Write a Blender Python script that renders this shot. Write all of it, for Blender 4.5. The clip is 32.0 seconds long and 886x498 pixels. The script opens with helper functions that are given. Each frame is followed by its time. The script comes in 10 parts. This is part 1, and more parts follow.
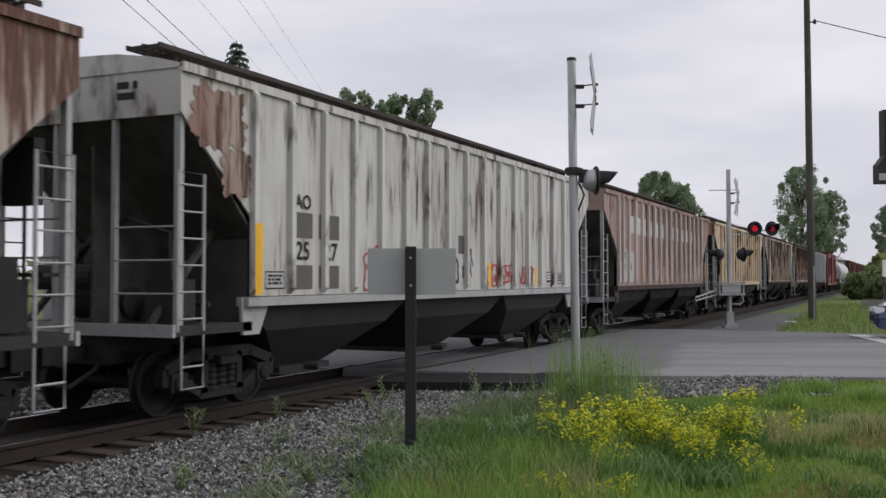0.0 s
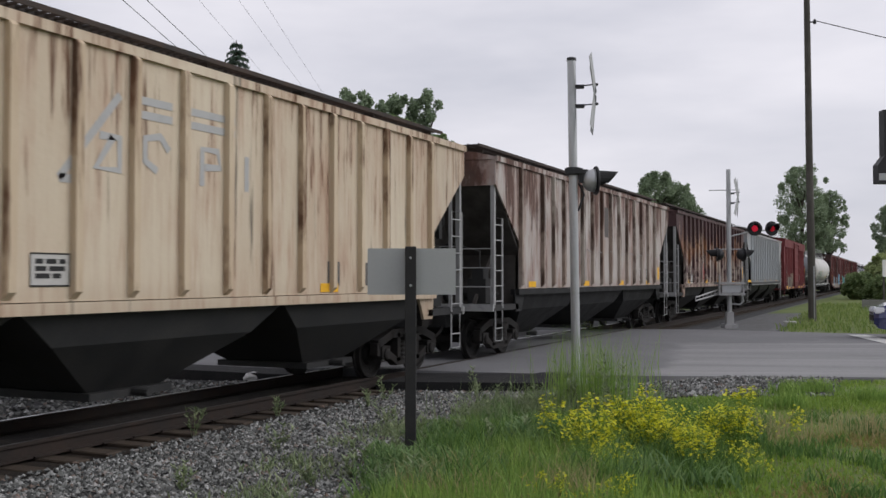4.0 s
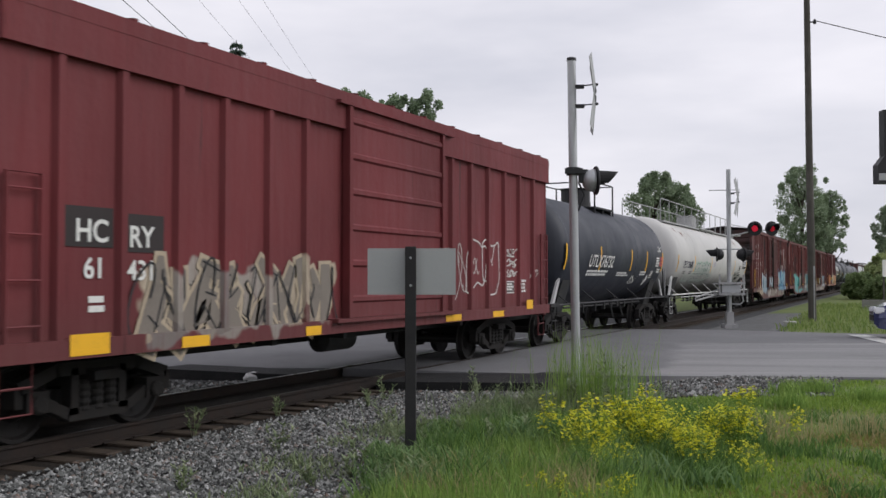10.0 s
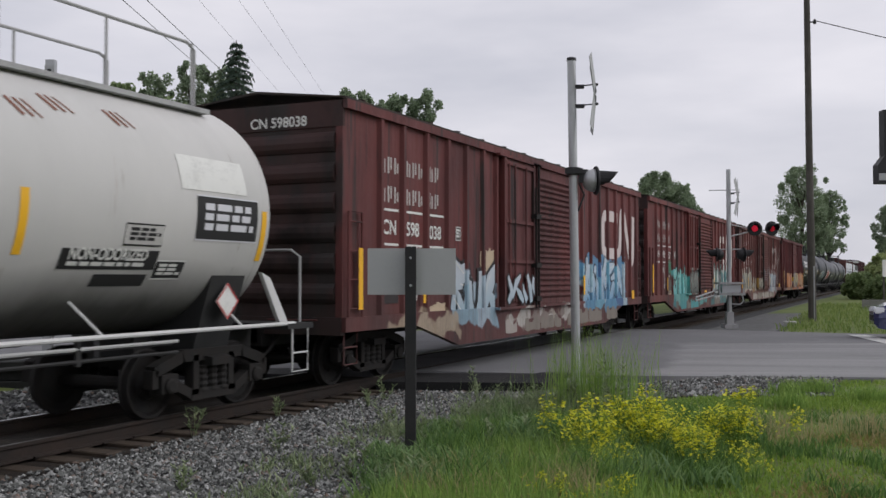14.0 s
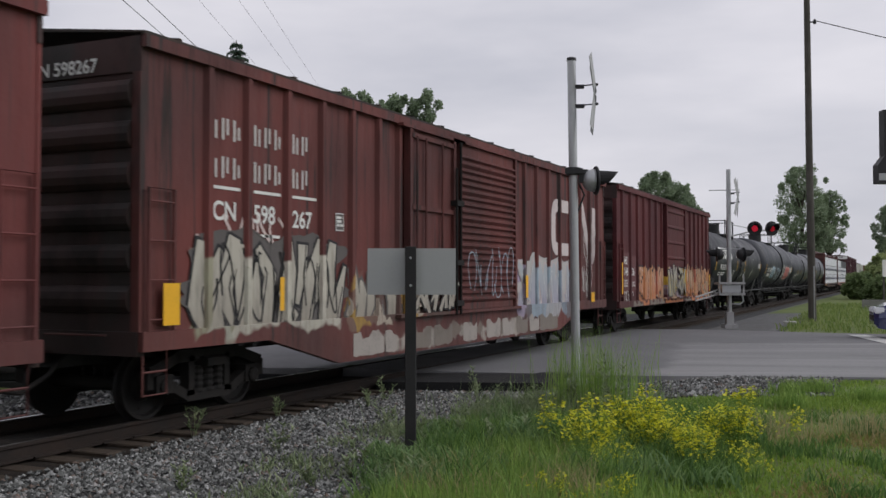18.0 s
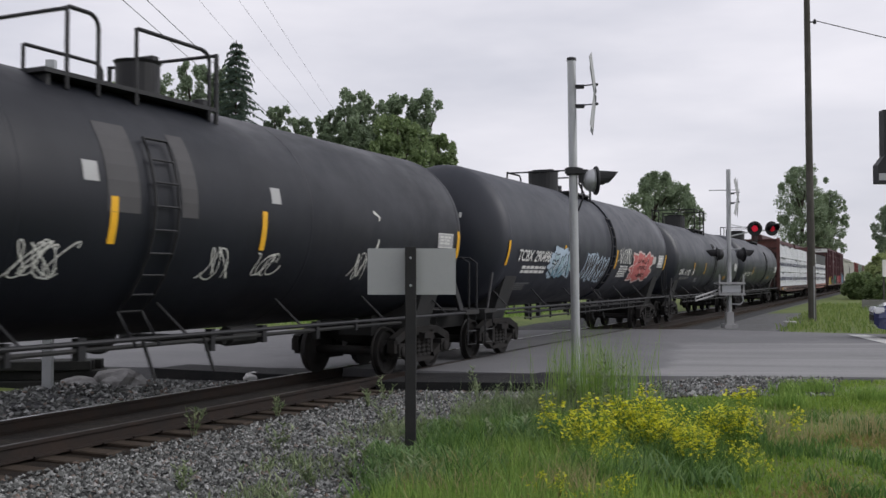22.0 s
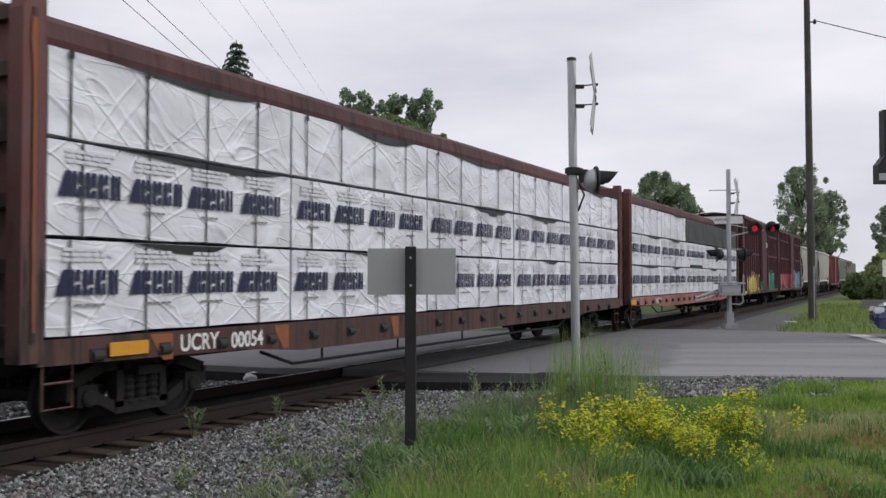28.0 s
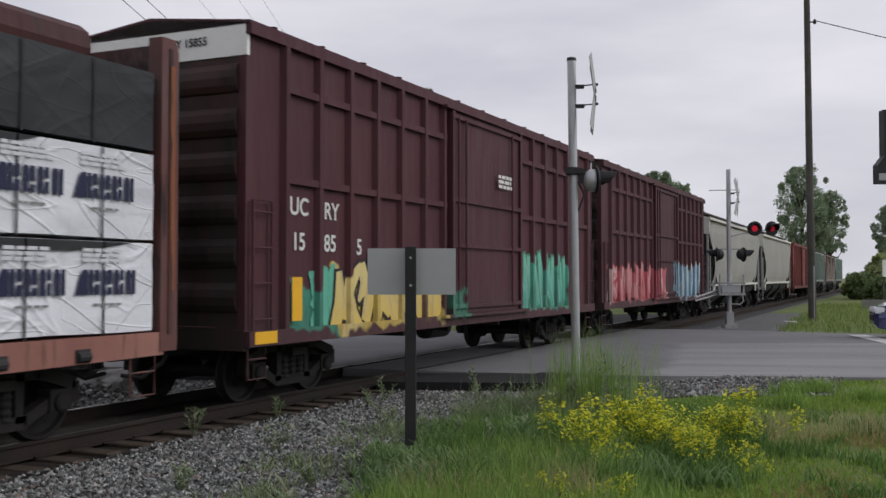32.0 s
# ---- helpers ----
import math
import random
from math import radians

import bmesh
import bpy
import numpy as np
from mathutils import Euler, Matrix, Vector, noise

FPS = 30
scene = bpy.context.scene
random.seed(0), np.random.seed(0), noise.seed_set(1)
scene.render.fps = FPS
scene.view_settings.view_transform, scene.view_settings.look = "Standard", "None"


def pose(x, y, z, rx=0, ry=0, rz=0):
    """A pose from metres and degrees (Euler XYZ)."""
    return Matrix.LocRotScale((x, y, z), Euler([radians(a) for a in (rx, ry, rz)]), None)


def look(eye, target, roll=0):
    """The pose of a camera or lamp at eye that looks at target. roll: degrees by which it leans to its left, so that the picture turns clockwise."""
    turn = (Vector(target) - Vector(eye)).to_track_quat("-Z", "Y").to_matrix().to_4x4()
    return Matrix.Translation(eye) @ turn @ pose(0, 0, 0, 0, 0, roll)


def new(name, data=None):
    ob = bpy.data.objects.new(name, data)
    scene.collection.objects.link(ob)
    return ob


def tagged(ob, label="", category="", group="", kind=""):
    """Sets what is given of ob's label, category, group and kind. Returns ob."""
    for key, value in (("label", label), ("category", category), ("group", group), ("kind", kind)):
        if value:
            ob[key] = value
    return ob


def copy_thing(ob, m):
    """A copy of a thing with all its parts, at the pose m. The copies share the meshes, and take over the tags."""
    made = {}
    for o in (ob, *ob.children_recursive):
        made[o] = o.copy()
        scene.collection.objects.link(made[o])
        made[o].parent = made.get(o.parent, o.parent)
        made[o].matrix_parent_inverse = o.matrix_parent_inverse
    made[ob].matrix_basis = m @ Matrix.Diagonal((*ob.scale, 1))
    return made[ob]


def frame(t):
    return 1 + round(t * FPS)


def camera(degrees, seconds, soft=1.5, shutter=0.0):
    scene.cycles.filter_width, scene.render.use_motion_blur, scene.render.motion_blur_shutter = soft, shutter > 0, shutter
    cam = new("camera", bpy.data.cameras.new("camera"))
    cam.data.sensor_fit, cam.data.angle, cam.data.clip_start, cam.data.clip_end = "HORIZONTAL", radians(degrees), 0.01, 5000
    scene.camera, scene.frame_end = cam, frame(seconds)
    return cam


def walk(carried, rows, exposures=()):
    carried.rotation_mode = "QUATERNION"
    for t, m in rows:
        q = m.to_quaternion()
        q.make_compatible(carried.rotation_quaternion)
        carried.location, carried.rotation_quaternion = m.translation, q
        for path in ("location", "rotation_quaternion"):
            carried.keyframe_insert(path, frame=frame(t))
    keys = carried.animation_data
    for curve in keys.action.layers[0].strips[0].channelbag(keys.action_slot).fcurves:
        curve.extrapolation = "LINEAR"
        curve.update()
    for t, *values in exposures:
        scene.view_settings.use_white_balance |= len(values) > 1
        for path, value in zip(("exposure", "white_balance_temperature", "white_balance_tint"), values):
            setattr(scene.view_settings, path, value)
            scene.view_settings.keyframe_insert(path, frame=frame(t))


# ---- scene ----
EYE = Vector((0.0, 0.0, 1.74))
YAW, TILT = radians(24.77), radians(1.66)
cam = camera(48.0, 32.0, soft=1.5, shutter=0.12)
AHEAD = Vector((-math.sin(YAW) * math.cos(TILT), math.cos(YAW) * math.cos(TILT), math.sin(TILT)))
stand = look(EYE, EYE + AHEAD)
walk(cam, [(0.0, stand), (32.0, stand)], exposures=((0.0, 0.05), (2.0, -0.01), (4.5, 0.12), (6.0, 0.2), (9.0, 0.22), (11.0, 0.12), (13.0, 0.05), (15.0, 0.0), (17.0, 0.03), (18.0, -0.08), (20.0, -0.02), (22.0, 0.14), (24.5, 0.2), (28.0, 0.16), (30.0, -0.08), (31.0, -0.05), (32.0, -0.03)))

# ---- light ----
world = bpy.data.worlds.new("overcast_sky")
scene.world = world
world.use_nodes = True
wt = world.node_tree
wt.nodes.clear()
w_out = wt.nodes.new("ShaderNodeOutputWorld")
w_bg = wt.nodes.new("ShaderNodeBackground")
w_sky = wt.nodes.new("ShaderNodeTexSky")
w_sky.sky_type = "NISHITA"
w_sky.sun_disc = False
w_sky.sun_elevation, w_sky.sun_rotation = radians(38), radians(70)
w_co = wt.nodes.new("ShaderNodeTexCoord")
w_map = wt.nodes.new("ShaderNodeMapping")
w_map.inputs["Scale"].default_value = (1.0, 1.0, 3.6)
w_noise = wt.nodes.new("ShaderNodeTexNoise")
w_noise.inputs["Scale"].default_value = 2.3
w_noise.inputs["Detail"].default_value = 5.0
w_noise.inputs["Roughness"].default_value = 0.5
w_ramp = wt.nodes.new("ShaderNodeValToRGB")
w_ramp.color_ramp.elements[0].position, w_ramp.color_ramp.elements[0].color = 0.34, (5.7, 5.75, 6.5, 1)
w_ramp.color_ramp.elements[1].position, w_ramp.color_ramp.elements[1].color = 0.66, (8.3, 8.1, 8.7, 1)
w_mix = wt.nodes.new("ShaderNodeMix")
w_mix.data_type = "RGBA"
w_mix.inputs[0].default_value = 0.93
wt.links.new(w_co.outputs["Generated"], w_map.inputs["Vector"])
wt.links.new(w_map.outputs["Vector"], w_noise.inputs["Vector"])
wt.links.new(w_noise.outputs["Fac"], w_ramp.inputs["Fac"])
wt.links.new(w_sky.outputs["Color"], w_mix.inputs[6])
wt.links.new(w_ramp.outputs["Color"], w_mix.inputs[7])
wt.links.new(w_mix.outputs[2], w_bg.inputs["Color"])
w_bg.inputs["Strength"].default_value = 0.1
wt.links.new(w_bg.outputs["Background"], w_out.inputs["Surface"])
sun_lamp = bpy.data.lights.new("sun", "SUN")
sun_lamp.energy, sun_lamp.angle, sun_lamp.color = 1.4, radians(45), (1.0, 0.985, 0.99)
sun = new("sun", sun_lamp)
sun.matrix_world = look((40, 14.5, 33), (0, 0, 0))


# ---- mesh helpers ----
def part(name, bm, material, parent=None, label="", smooth=False):
    """Links a bmesh as one mesh object, under parent where there is one."""
    me = bpy.data.meshes.new(name)
    bm.to_mesh(me)
    bm.free()
    if smooth:
        me.polygons.foreach_set("use_smooth", [True] * len(me.polygons))
    me.materials.append(material)
    ob = new(name, me)
    if parent is not None:
        ob.parent = parent
    if label:
        tagged(ob, label)
    return ob


def shared(name, me, parent, place):
    """One more object on a mesh that others use too."""
    ob = new(name, me)
    ob.parent = parent
    ob.matrix_basis = place
    return ob


def from_arrays(name, verts, faces, material, smooth=False):
    me = bpy.data.meshes.new(name)
    me.from_pydata(verts, [], faces)
    if smooth:
        me.polygons.foreach_set("use_smooth", [True] * len(me.polygons))
    me.materials.append(material)
    return new(name, me)


def thing(name, label, category, group="", place=None):
    ob = new(name)
    ob.empty_display_size = 0.3
    if place is not None:
        ob.matrix_basis = place
    return tagged(ob, label, category, group)


def box(bm, x0, x1, y0, y1, z0, z1):
    v = [bm.verts.new(p) for p in ((x0, y0, z0), (x1, y0, z0), (x1, y1, z0), (x0, y1, z0),
                                   (x0, y0, z1), (x1, y0, z1), (x1, y1, z1), (x0, y1, z1))]
    for f in ((0, 3, 2, 1), (4, 5, 6, 7), (0, 1, 5, 4), (1, 2, 6, 5), (2, 3, 7, 6), (3, 0, 4, 7)):
        bm.faces.new([v[i] for i in f])
    return bm


def beam(bm, a, b, w, h, up=(0, 0, 1)):
    """A square bar from a to b."""
    a, b = Vector(a), Vector(b)
    d = (b - a).normalized()
    u = Vector(up)
    if abs(d.dot(u)) > 0.95:
        u = Vector((0, 1, 0)) if abs(d.y) < 0.9 else Vector((1, 0, 0))
    s = d.cross(u).normalized()
    u = s.cross(d).normalized()
    v = [bm.verts.new(p + s * (i * w / 2) + u * (j * h / 2)) for p in (a, b) for i, j in ((-1, -1), (1, -1), (1, 1), (-1, 1))]
    for f in ((3, 2, 1, 0), (4, 5, 6, 7), (0, 1, 5, 4), (1, 2, 6, 5), (2, 3, 7, 6), (3, 0, 4, 7)):
        bm.faces.new([v[i] for i in f])
    return bm


def tube(bm, pts, r, seg=8, r_end=None, cap=True):
    """A round bar along points."""
    pts = [Vector(p) for p in pts]
    rings = []
    n = len(pts)
    for i, p in enumerate(pts):
        d = (pts[min(i + 1, n - 1)] - pts[max(i - 1, 0)]).normalized()
        u = Vector((0, 0, 1)) if abs(d.z) < 0.9 else Vector((0, 1, 0))
        s = d.cross(u).normalized()
        u = s.cross(d)
        rad = r if r_end is None else r + (r_end - r) * i / max(n - 1, 1)
        rings.append([bm.verts.new(p + rad * (math.cos(2 * math.pi * k / seg) * s + math.sin(2 * math.pi * k / seg) * u)) for k in range(seg)])
    for a, b in zip(rings, rings[1:]):
        for k in range(seg):
            bm.faces.new((a[k], b[k], b[(k + 1) % seg], a[(k + 1) % seg]))
    if cap:
        bm.faces.new(rings[0])
        bm.faces.new(rings[-1][::-1])
    return bm


def lathe(bm, profile, axis="y", centre=(0, 0, 0), seg=24):
    """Turns (along, radius) pairs round an axis."""
    c = Vector(centre)
    rings = []
    for a, r in profile:
        ring = []
        for k in range(seg):
            w = 2 * math.pi * k / seg
            if axis == "y":
                q = Vector((r * math.cos(w), a, r * math.sin(w)))
            elif axis == "x":
                q = Vector((a, r * math.cos(w), r * math.sin(w)))
            else:
                q = Vector((r * math.cos(w), r * math.sin(w), a))
            ring.append(bm.verts.new(c + q))
        rings.append(ring)
    for a, b in zip(rings, rings[1:]):
        for k in range(seg):
            bm.faces.new((a[k], a[(k + 1) % seg], b[(k + 1) % seg], b[k]))
    bm.faces.new(rings[0][::-1])
    bm.faces.new(rings[-1])
    bmesh.ops.recalc_face_normals(bm, faces=bm.faces)
    return bm


def prism_x(bm, outline, x0, x1):
    """An outline of (y, z) pairs, thick from x0 to x1."""
    a = [bm.verts.new((x0, y, z)) for y, z in outline]
    b = [bm.verts.new((x1, y, z)) for y, z in outline]
    n = len(outline)
    bm.faces.new(a)
    bm.faces.new(b[::-1])
    for i in range(n):
        bm.faces.new((a[i], b[i], b[(i + 1) % n], a[(i + 1) % n]))
    bmesh.ops.recalc_face_normals(bm, faces=bm.faces)
    return bm


def prism_y(bm, outline, y0, y1):
    """An outline of (x, z) pairs, long from y0 to y1."""
    a = [bm.verts.new((x, y0, z)) for x, z in outline]
    b = [bm.verts.new((x, y1, z)) for x, z in outline]
    n = len(outline)
    bm.faces.new(a)
    bm.faces.new(b[::-1])
    for i in range(n):
        bm.faces.new((a[i], b[i], b[(i + 1) % n], a[(i + 1) % n]))
    bmesh.ops.recalc_face_normals(bm, faces=bm.faces)
    return bm


def spot(right, ahead, z=0.0):
    """A place so far right of and ahead of the standpoint."""
    return Vector((right * math.cos(YAW) - ahead * math.sin(YAW), right * math.sin(YAW) + ahead * math.cos(YAW), z))


# ---- materials ----
class Net:
    """A short hand for node networks."""

    def __init__(self, name):
        self.m = bpy.data.materials.new(name)
        self.m.use_nodes = True
        self.t = self.m.node_tree
        self.bsdf = self.t.nodes["Principled BSDF"]

    def add(self, kind, **sets):
        n = self.t.nodes.new("ShaderNode" + kind)
        for k, v in sets.items():
            self.put(n.inputs[k.replace("_", " ")], v)
        return n

    def put(self, socket, v):
        if isinstance(v, bpy.types.NodeSocket):
            self.t.links.new(v, socket)
        else:
            socket.default_value = v

    def coords(self):
        return self.add("TexCoord").outputs["Object"]

    def scaled(self, co, scale, shift=(0, 0, 0)):
        n = self.add("Mapping", Vector=co)
        n.inputs["Scale"].default_value = scale
        n.inputs["Location"].default_value = shift
        return n.outputs["Vector"]

    def noise(self, co, scale, detail=4.0, rough=0.55, distort=0.0):
        n = self.add("TexNoise", Vector=co, Scale=scale, Detail=detail, Roughness=rough, Distortion=distort)
        return n.outputs["Fac"]

    def math(self, op, a, b=0.0):
        n = self.add("Math")
        n.operation = op
        self.put(n.inputs[0], a)
        self.put(n.inputs[1], b)
        return n.outputs[0]

    def ramp(self, v, lo, hi, to_lo=0.0, to_hi=1.0):
        n = self.add("MapRange")
        for i, w in enumerate((v, lo, hi, to_lo, to_hi)):
            self.put(n.inputs[i], w)
        return n.outputs[0]

    def mix(self, f, a, b):
        n = self.add("Mix")
        n.data_type = "RGBA"
        self.put(n.inputs[0], f)
        self.put(n.inputs[6], a if isinstance(a, bpy.types.NodeSocket) else (*a, 1))
        self.put(n.inputs[7], b if isinstance(b, bpy.types.NodeSocket) else (*b, 1))
        return n.outputs[2]

    def bump(self, h, strength, distance=0.02):
        n = self.add("Bump", Height=h, Strength=strength, Distance=distance)
        self.t.links.new(n.outputs["Normal"], self.bsdf.inputs["Normal"])

    def done(self, colour, rough=0.7, metal=0.0, spec=0.35):
        self.put(self.bsdf.inputs["Base Color"], colour)
        self.put(self.bsdf.inputs["Roughness"], rough)
        self.put(self.bsdf.inputs["Metallic"], metal)
        self.put(self.bsdf.inputs["Specular IOR Level"], spec)
        return self.m


def surface(name, c1, c2, scale=2.0, rough=0.75, metal=0.0, bump=0.15, fine=40.0, spec=0.3):
    """Two colours in patches, with fine grain and relief."""
    n = Net(name)
    co = n.coords()
    big = n.ramp(n.noise(co, scale, 5.0), 0.35, 0.65)
    small = n.noise(co, fine, 3.0)
    c = n.mix(big, c1, c2)
    c = n.mix(n.ramp(small, 0.3, 0.7, 0.0, 0.35), c, tuple(v * 0.55 for v in c1))
    n.bump(small, bump, 0.01)
    return n.done(c, n.ramp(big, 0, 1, rough - 0.08, min(rough + 0.08, 1.0)), metal, spec)


RUST, DARK_RUST, SOOT = (0.11, 0.04, 0.022), (0.045, 0.02, 0.015), (0.02, 0.018, 0.017)


def paint(name, base, worn, rust=RUST, amount=0.4, top=0.0, soot=0.3, graffiti=(), grime=0.25, rough=0.62, seed=0.0, streak=4.5, rust_hold=0.9, dents=0.18, spec=0.35, bleed=0.0, low_tint=(0.05, 0.042, 0.036), cap=None, low_z=(1.5, 2.1)):
    """Weathered vehicle paint: patches, hanging rust streaks, soot, and sprayed lettering fields."""
    n = Net(name)
    co = n.coords()
    yz = n.add("SeparateXYZ", Vector=co)
    y, z = yz.outputs[1], yz.outputs[2]
    big = n.noise(n.scaled(co, (1, 1, 0.6), (seed, seed * 1.7, 0)), 0.55, 5.0)
    c = n.mix(n.ramp(big, 0.36, 0.66), base, worn)
    hang = n.noise(n.scaled(co, (1, streak, 0.42), (seed * 2.1, seed, 3)), 1.5, 7.0, 0.62, 0.15)
    thin = n.noise(n.scaled(co, (1, streak * 4.5, 0.9), (seed, seed * 0.7, 1)), 1.2, 4.0)
    high = n.ramp(z, 2.3, 4.3, 0.0, top)
    v = n.math("ADD", n.math("MULTIPLY", hang, 0.72), n.math("MULTIPLY", thin, 0.28))
    v = n.math("ADD", v, high)
    v = n.math("ADD", v, n.math("MULTIPLY", n.math("SUBTRACT", big, 0.5), 0.35))
    cut = 0.735 - 0.42 * amount
    mask = n.ramp(v, cut, cut + 0.09)
    if bleed:
        soft = n.noise(n.scaled(co, (1, 1.5, 0.7), (seed * 1.3, 4, seed)), 1.0, 4.0, 0.6)
        c = n.mix(n.math("MULTIPLY", n.ramp(v, cut - 0.16, cut + 0.03), n.ramp(soft, 0.38, 0.62, 0.15 * bleed, bleed)), c, tuple(min(0.5, k * 1.7 + 0.07) for k in rust))
    c = n.mix(n.math("MULTIPLY", mask, rust_hold), c, n.mix(n.ramp(thin, 0.35, 0.65), rust, tuple(k * 0.45 for k in rust)))
    if cap:
        level, depth, dark, stain = cap
        spots = n.noise(n.scaled(co, (1, 1.5, 0.75), (seed, 2, seed * 0.4)), 3.2, 6.0, 0.66, 0.3)
        where = n.noise(n.scaled(co, (1, 1.0, 0.8), (seed * 3, 1, 7)), 0.9, 3.0)
        c = n.mix(n.ramp(n.math("ADD", spots, n.math("MULTIPLY", where, 0.5)), 0.745, 0.785, 0.0, 0.92), c, dark)
        drop = n.noise(n.scaled(co, (1, 2.6, 0.25), (seed, seed + 3, 9)), 1.3, 6.0, 0.68)
        e = n.math("ADD", z, n.math("MULTIPLY", n.math("SUBTRACT", drop, 0.5), depth))
        e = n.math("ADD", e, n.math("MULTIPLY", n.math("SUBTRACT", thin, 0.5), depth * 0.35))
        c = n.mix(n.math("MULTIPLY", n.ramp(e, level - 0.75, level - 0.05), n.ramp(thin, 0.35, 0.6, 0.35, 0.95)), c, stain)
        c = n.mix(n.ramp(e, level - 0.12, level + 0.14, 0.0, 0.95), c, n.mix(n.ramp(big, 0.4, 0.6), dark, tuple(k * 0.7 for k in dark)))
    sootn = n.noise(n.scaled(co, (1, streak * 1.3, 0.3), (seed + 5, 2, seed)), 1.1, 6.0, 0.6)
    c = n.mix(n.math("MULTIPLY", n.ramp(sootn, 0.71 - 0.3 * soot, 0.80 - 0.3 * soot), 0.85), c, SOOT)
    for i, (y0, y1, z0, z1, colours, size) in enumerate(graffiti):
        wob = n.noise(n.scaled(co, (0, 1, 1), (0, i * 7.0 + seed, 2)), 1.7, 2.0, 0.5)
        dy = n.math("SUBTRACT", n.math("ABSOLUTE", n.math("SUBTRACT", y, (y0 + y1) / 2)), (y1 - y0) / 2)
        dz = n.math("SUBTRACT", n.math("ABSOLUTE", n.math("SUBTRACT", z, (z0 + z1) / 2)), (z1 - z0) / 2)
        d = n.math("ADD", n.math("MAXIMUM", dy, dz), n.math("MULTIPLY", n.math("SUBTRACT", wob, 0.42), 0.9))
        field = n.ramp(d, 0.03, -0.03)
        warp = n.add("TexNoise", Vector=n.scaled(co, (0, 1, 1), (0, seed, i)), Scale=1.6)
        off = n.add("VectorMath")
        off.operation = "MULTIPLY_ADD"
        n.put(off.inputs[0], warp.outputs["Color"])
        off.inputs[1].default_value = (0.0, 1.1, 1.1)
        n.put(off.inputs[2], co)
        cell = n.add("TexVoronoi", Vector=n.scaled(off.outputs[0], (0, 1, 0.55), (0, seed + i, i * 3.0)), Scale=size)
        cell.inputs["Randomness"].default_value = 1.0
        cr = n.add("ValToRGB")
        cr.color_ramp.interpolation = "CONSTANT"
        while len(cr.color_ramp.elements) < len(colours):
            cr.color_ramp.elements.new(0.5)
        for k, col in enumerate(colours):
            cr.color_ramp.elements[k].position = k / len(colours)
            cr.color_ramp.elements[k].color = (*col, 1)
        sep = n.add("SeparateColor")
        n.put(sep.inputs[0], cell.outputs["Color"])
        n.put(cr.inputs["Fac"], sep.outputs[0])
        g = n.mix(n.ramp(n.noise(co, 5.0, 4.0), 0.45, 0.75, 0.0, 0.4), cr.outputs["Color"], tuple(k * 0.5 for k in colours[0]))
        c = n.mix(n.math("MULTIPLY", field, n.ramp(thin, 0.36, 0.5, 0.65, 1.0)), c, g)
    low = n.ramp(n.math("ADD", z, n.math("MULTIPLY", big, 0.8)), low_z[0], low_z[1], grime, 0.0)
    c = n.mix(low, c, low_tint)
    n.bump(n.noise(co, 9.0, 4.0), dents, 0.03)
    return n.done(c, n.ramp(v, 0.3, 0.7, rough - 0.1, rough + 0.2), 0.0, spec)


def flat(name, colour, rough=0.6, metal=0.0, wear=0.3, spec=0.35):
    """Plain paint, a little worn and dusty."""
    n = Net(name)
    co = n.coords()
    a = n.noise(co, 3.0, 5.0)
    b = n.noise(co, 30.0, 3.0)
    c = n.mix(n.ramp(n.math("ADD", n.math("MULTIPLY", a, 0.6), n.math("MULTIPLY", b, 0.4)), 0.5, 0.72, 0.0, wear), colour, tuple(v * 0.4 + 0.02 for v in colour))
    return n.done(c, n.ramp(a, 0, 1, rough - 0.1, rough + 0.15), metal, spec)


M = {}
M["underframe"] = surface("soot_black_steel", (0.024, 0.025, 0.026), (0.042, 0.041, 0.04), 2.5, 0.8)
M["bay_black"] = surface("black_hopper_bay_paint", (0.010, 0.0105, 0.011), (0.017, 0.017, 0.017), 2.5, 0.7)
M["truck"] = surface("brake_dust_steel", (0.012, 0.0115, 0.011), (0.023, 0.020, 0.018), 4.0, 0.85)
M["wheel"] = surface("wheel_steel", (0.011, 0.0105, 0.0105), (0.021, 0.018, 0.0165), 6.0, 0.7, 0.1)
M["slope"] = surface("dust_grey_slope_sheet", (0.085, 0.078, 0.072), (0.045, 0.040, 0.037), 2.0, 0.9)
M["white_steel"] = flat("dirty_white_steel", (0.34, 0.34, 0.34), 0.6, 0.0, 0.7)
M["pale_steel"] = flat("pale_painted_steel", (0.56, 0.56, 0.55), 0.6, 0.0, 0.4)
M["black_steel"] = flat("black_painted_steel", (0.018, 0.018, 0.02), 0.5)
M["galvanised"] = flat("galvanised_steel", (0.42, 0.43, 0.44), 0.45, 0.55, 0.3)
M["alloy"] = flat("aluminium_sheet", (0.38, 0.39, 0.39), 0.55, 0.2, 0.12)
M["reflect"] = flat("yellow_reflective_tape", (0.78, 0.42, 0.02), 0.5, 0.0, 0.35)
M["letter_white"] = flat("white_stencil_paint", (0.66, 0.66, 0.63), 0.7, 0.0, 0.5)
M["letter_black"] = flat("black_stencil_paint", (0.02, 0.02, 0.02), 0.7, 0.0, 0.2)
M["letter_grey"] = flat("grey_stencil_paint", (0.2, 0.2, 0.2), 0.7, 0.0, 0.4)
M["letter_blue"] = flat("dark_blue_print", (0.013, 0.015, 0.05), 0.6, 0.0, 0.15)
M["grating"] = surface("rusty_grating", (0.032, 0.03, 0.029), (0.065, 0.048, 0.04), 3.0, 0.85)
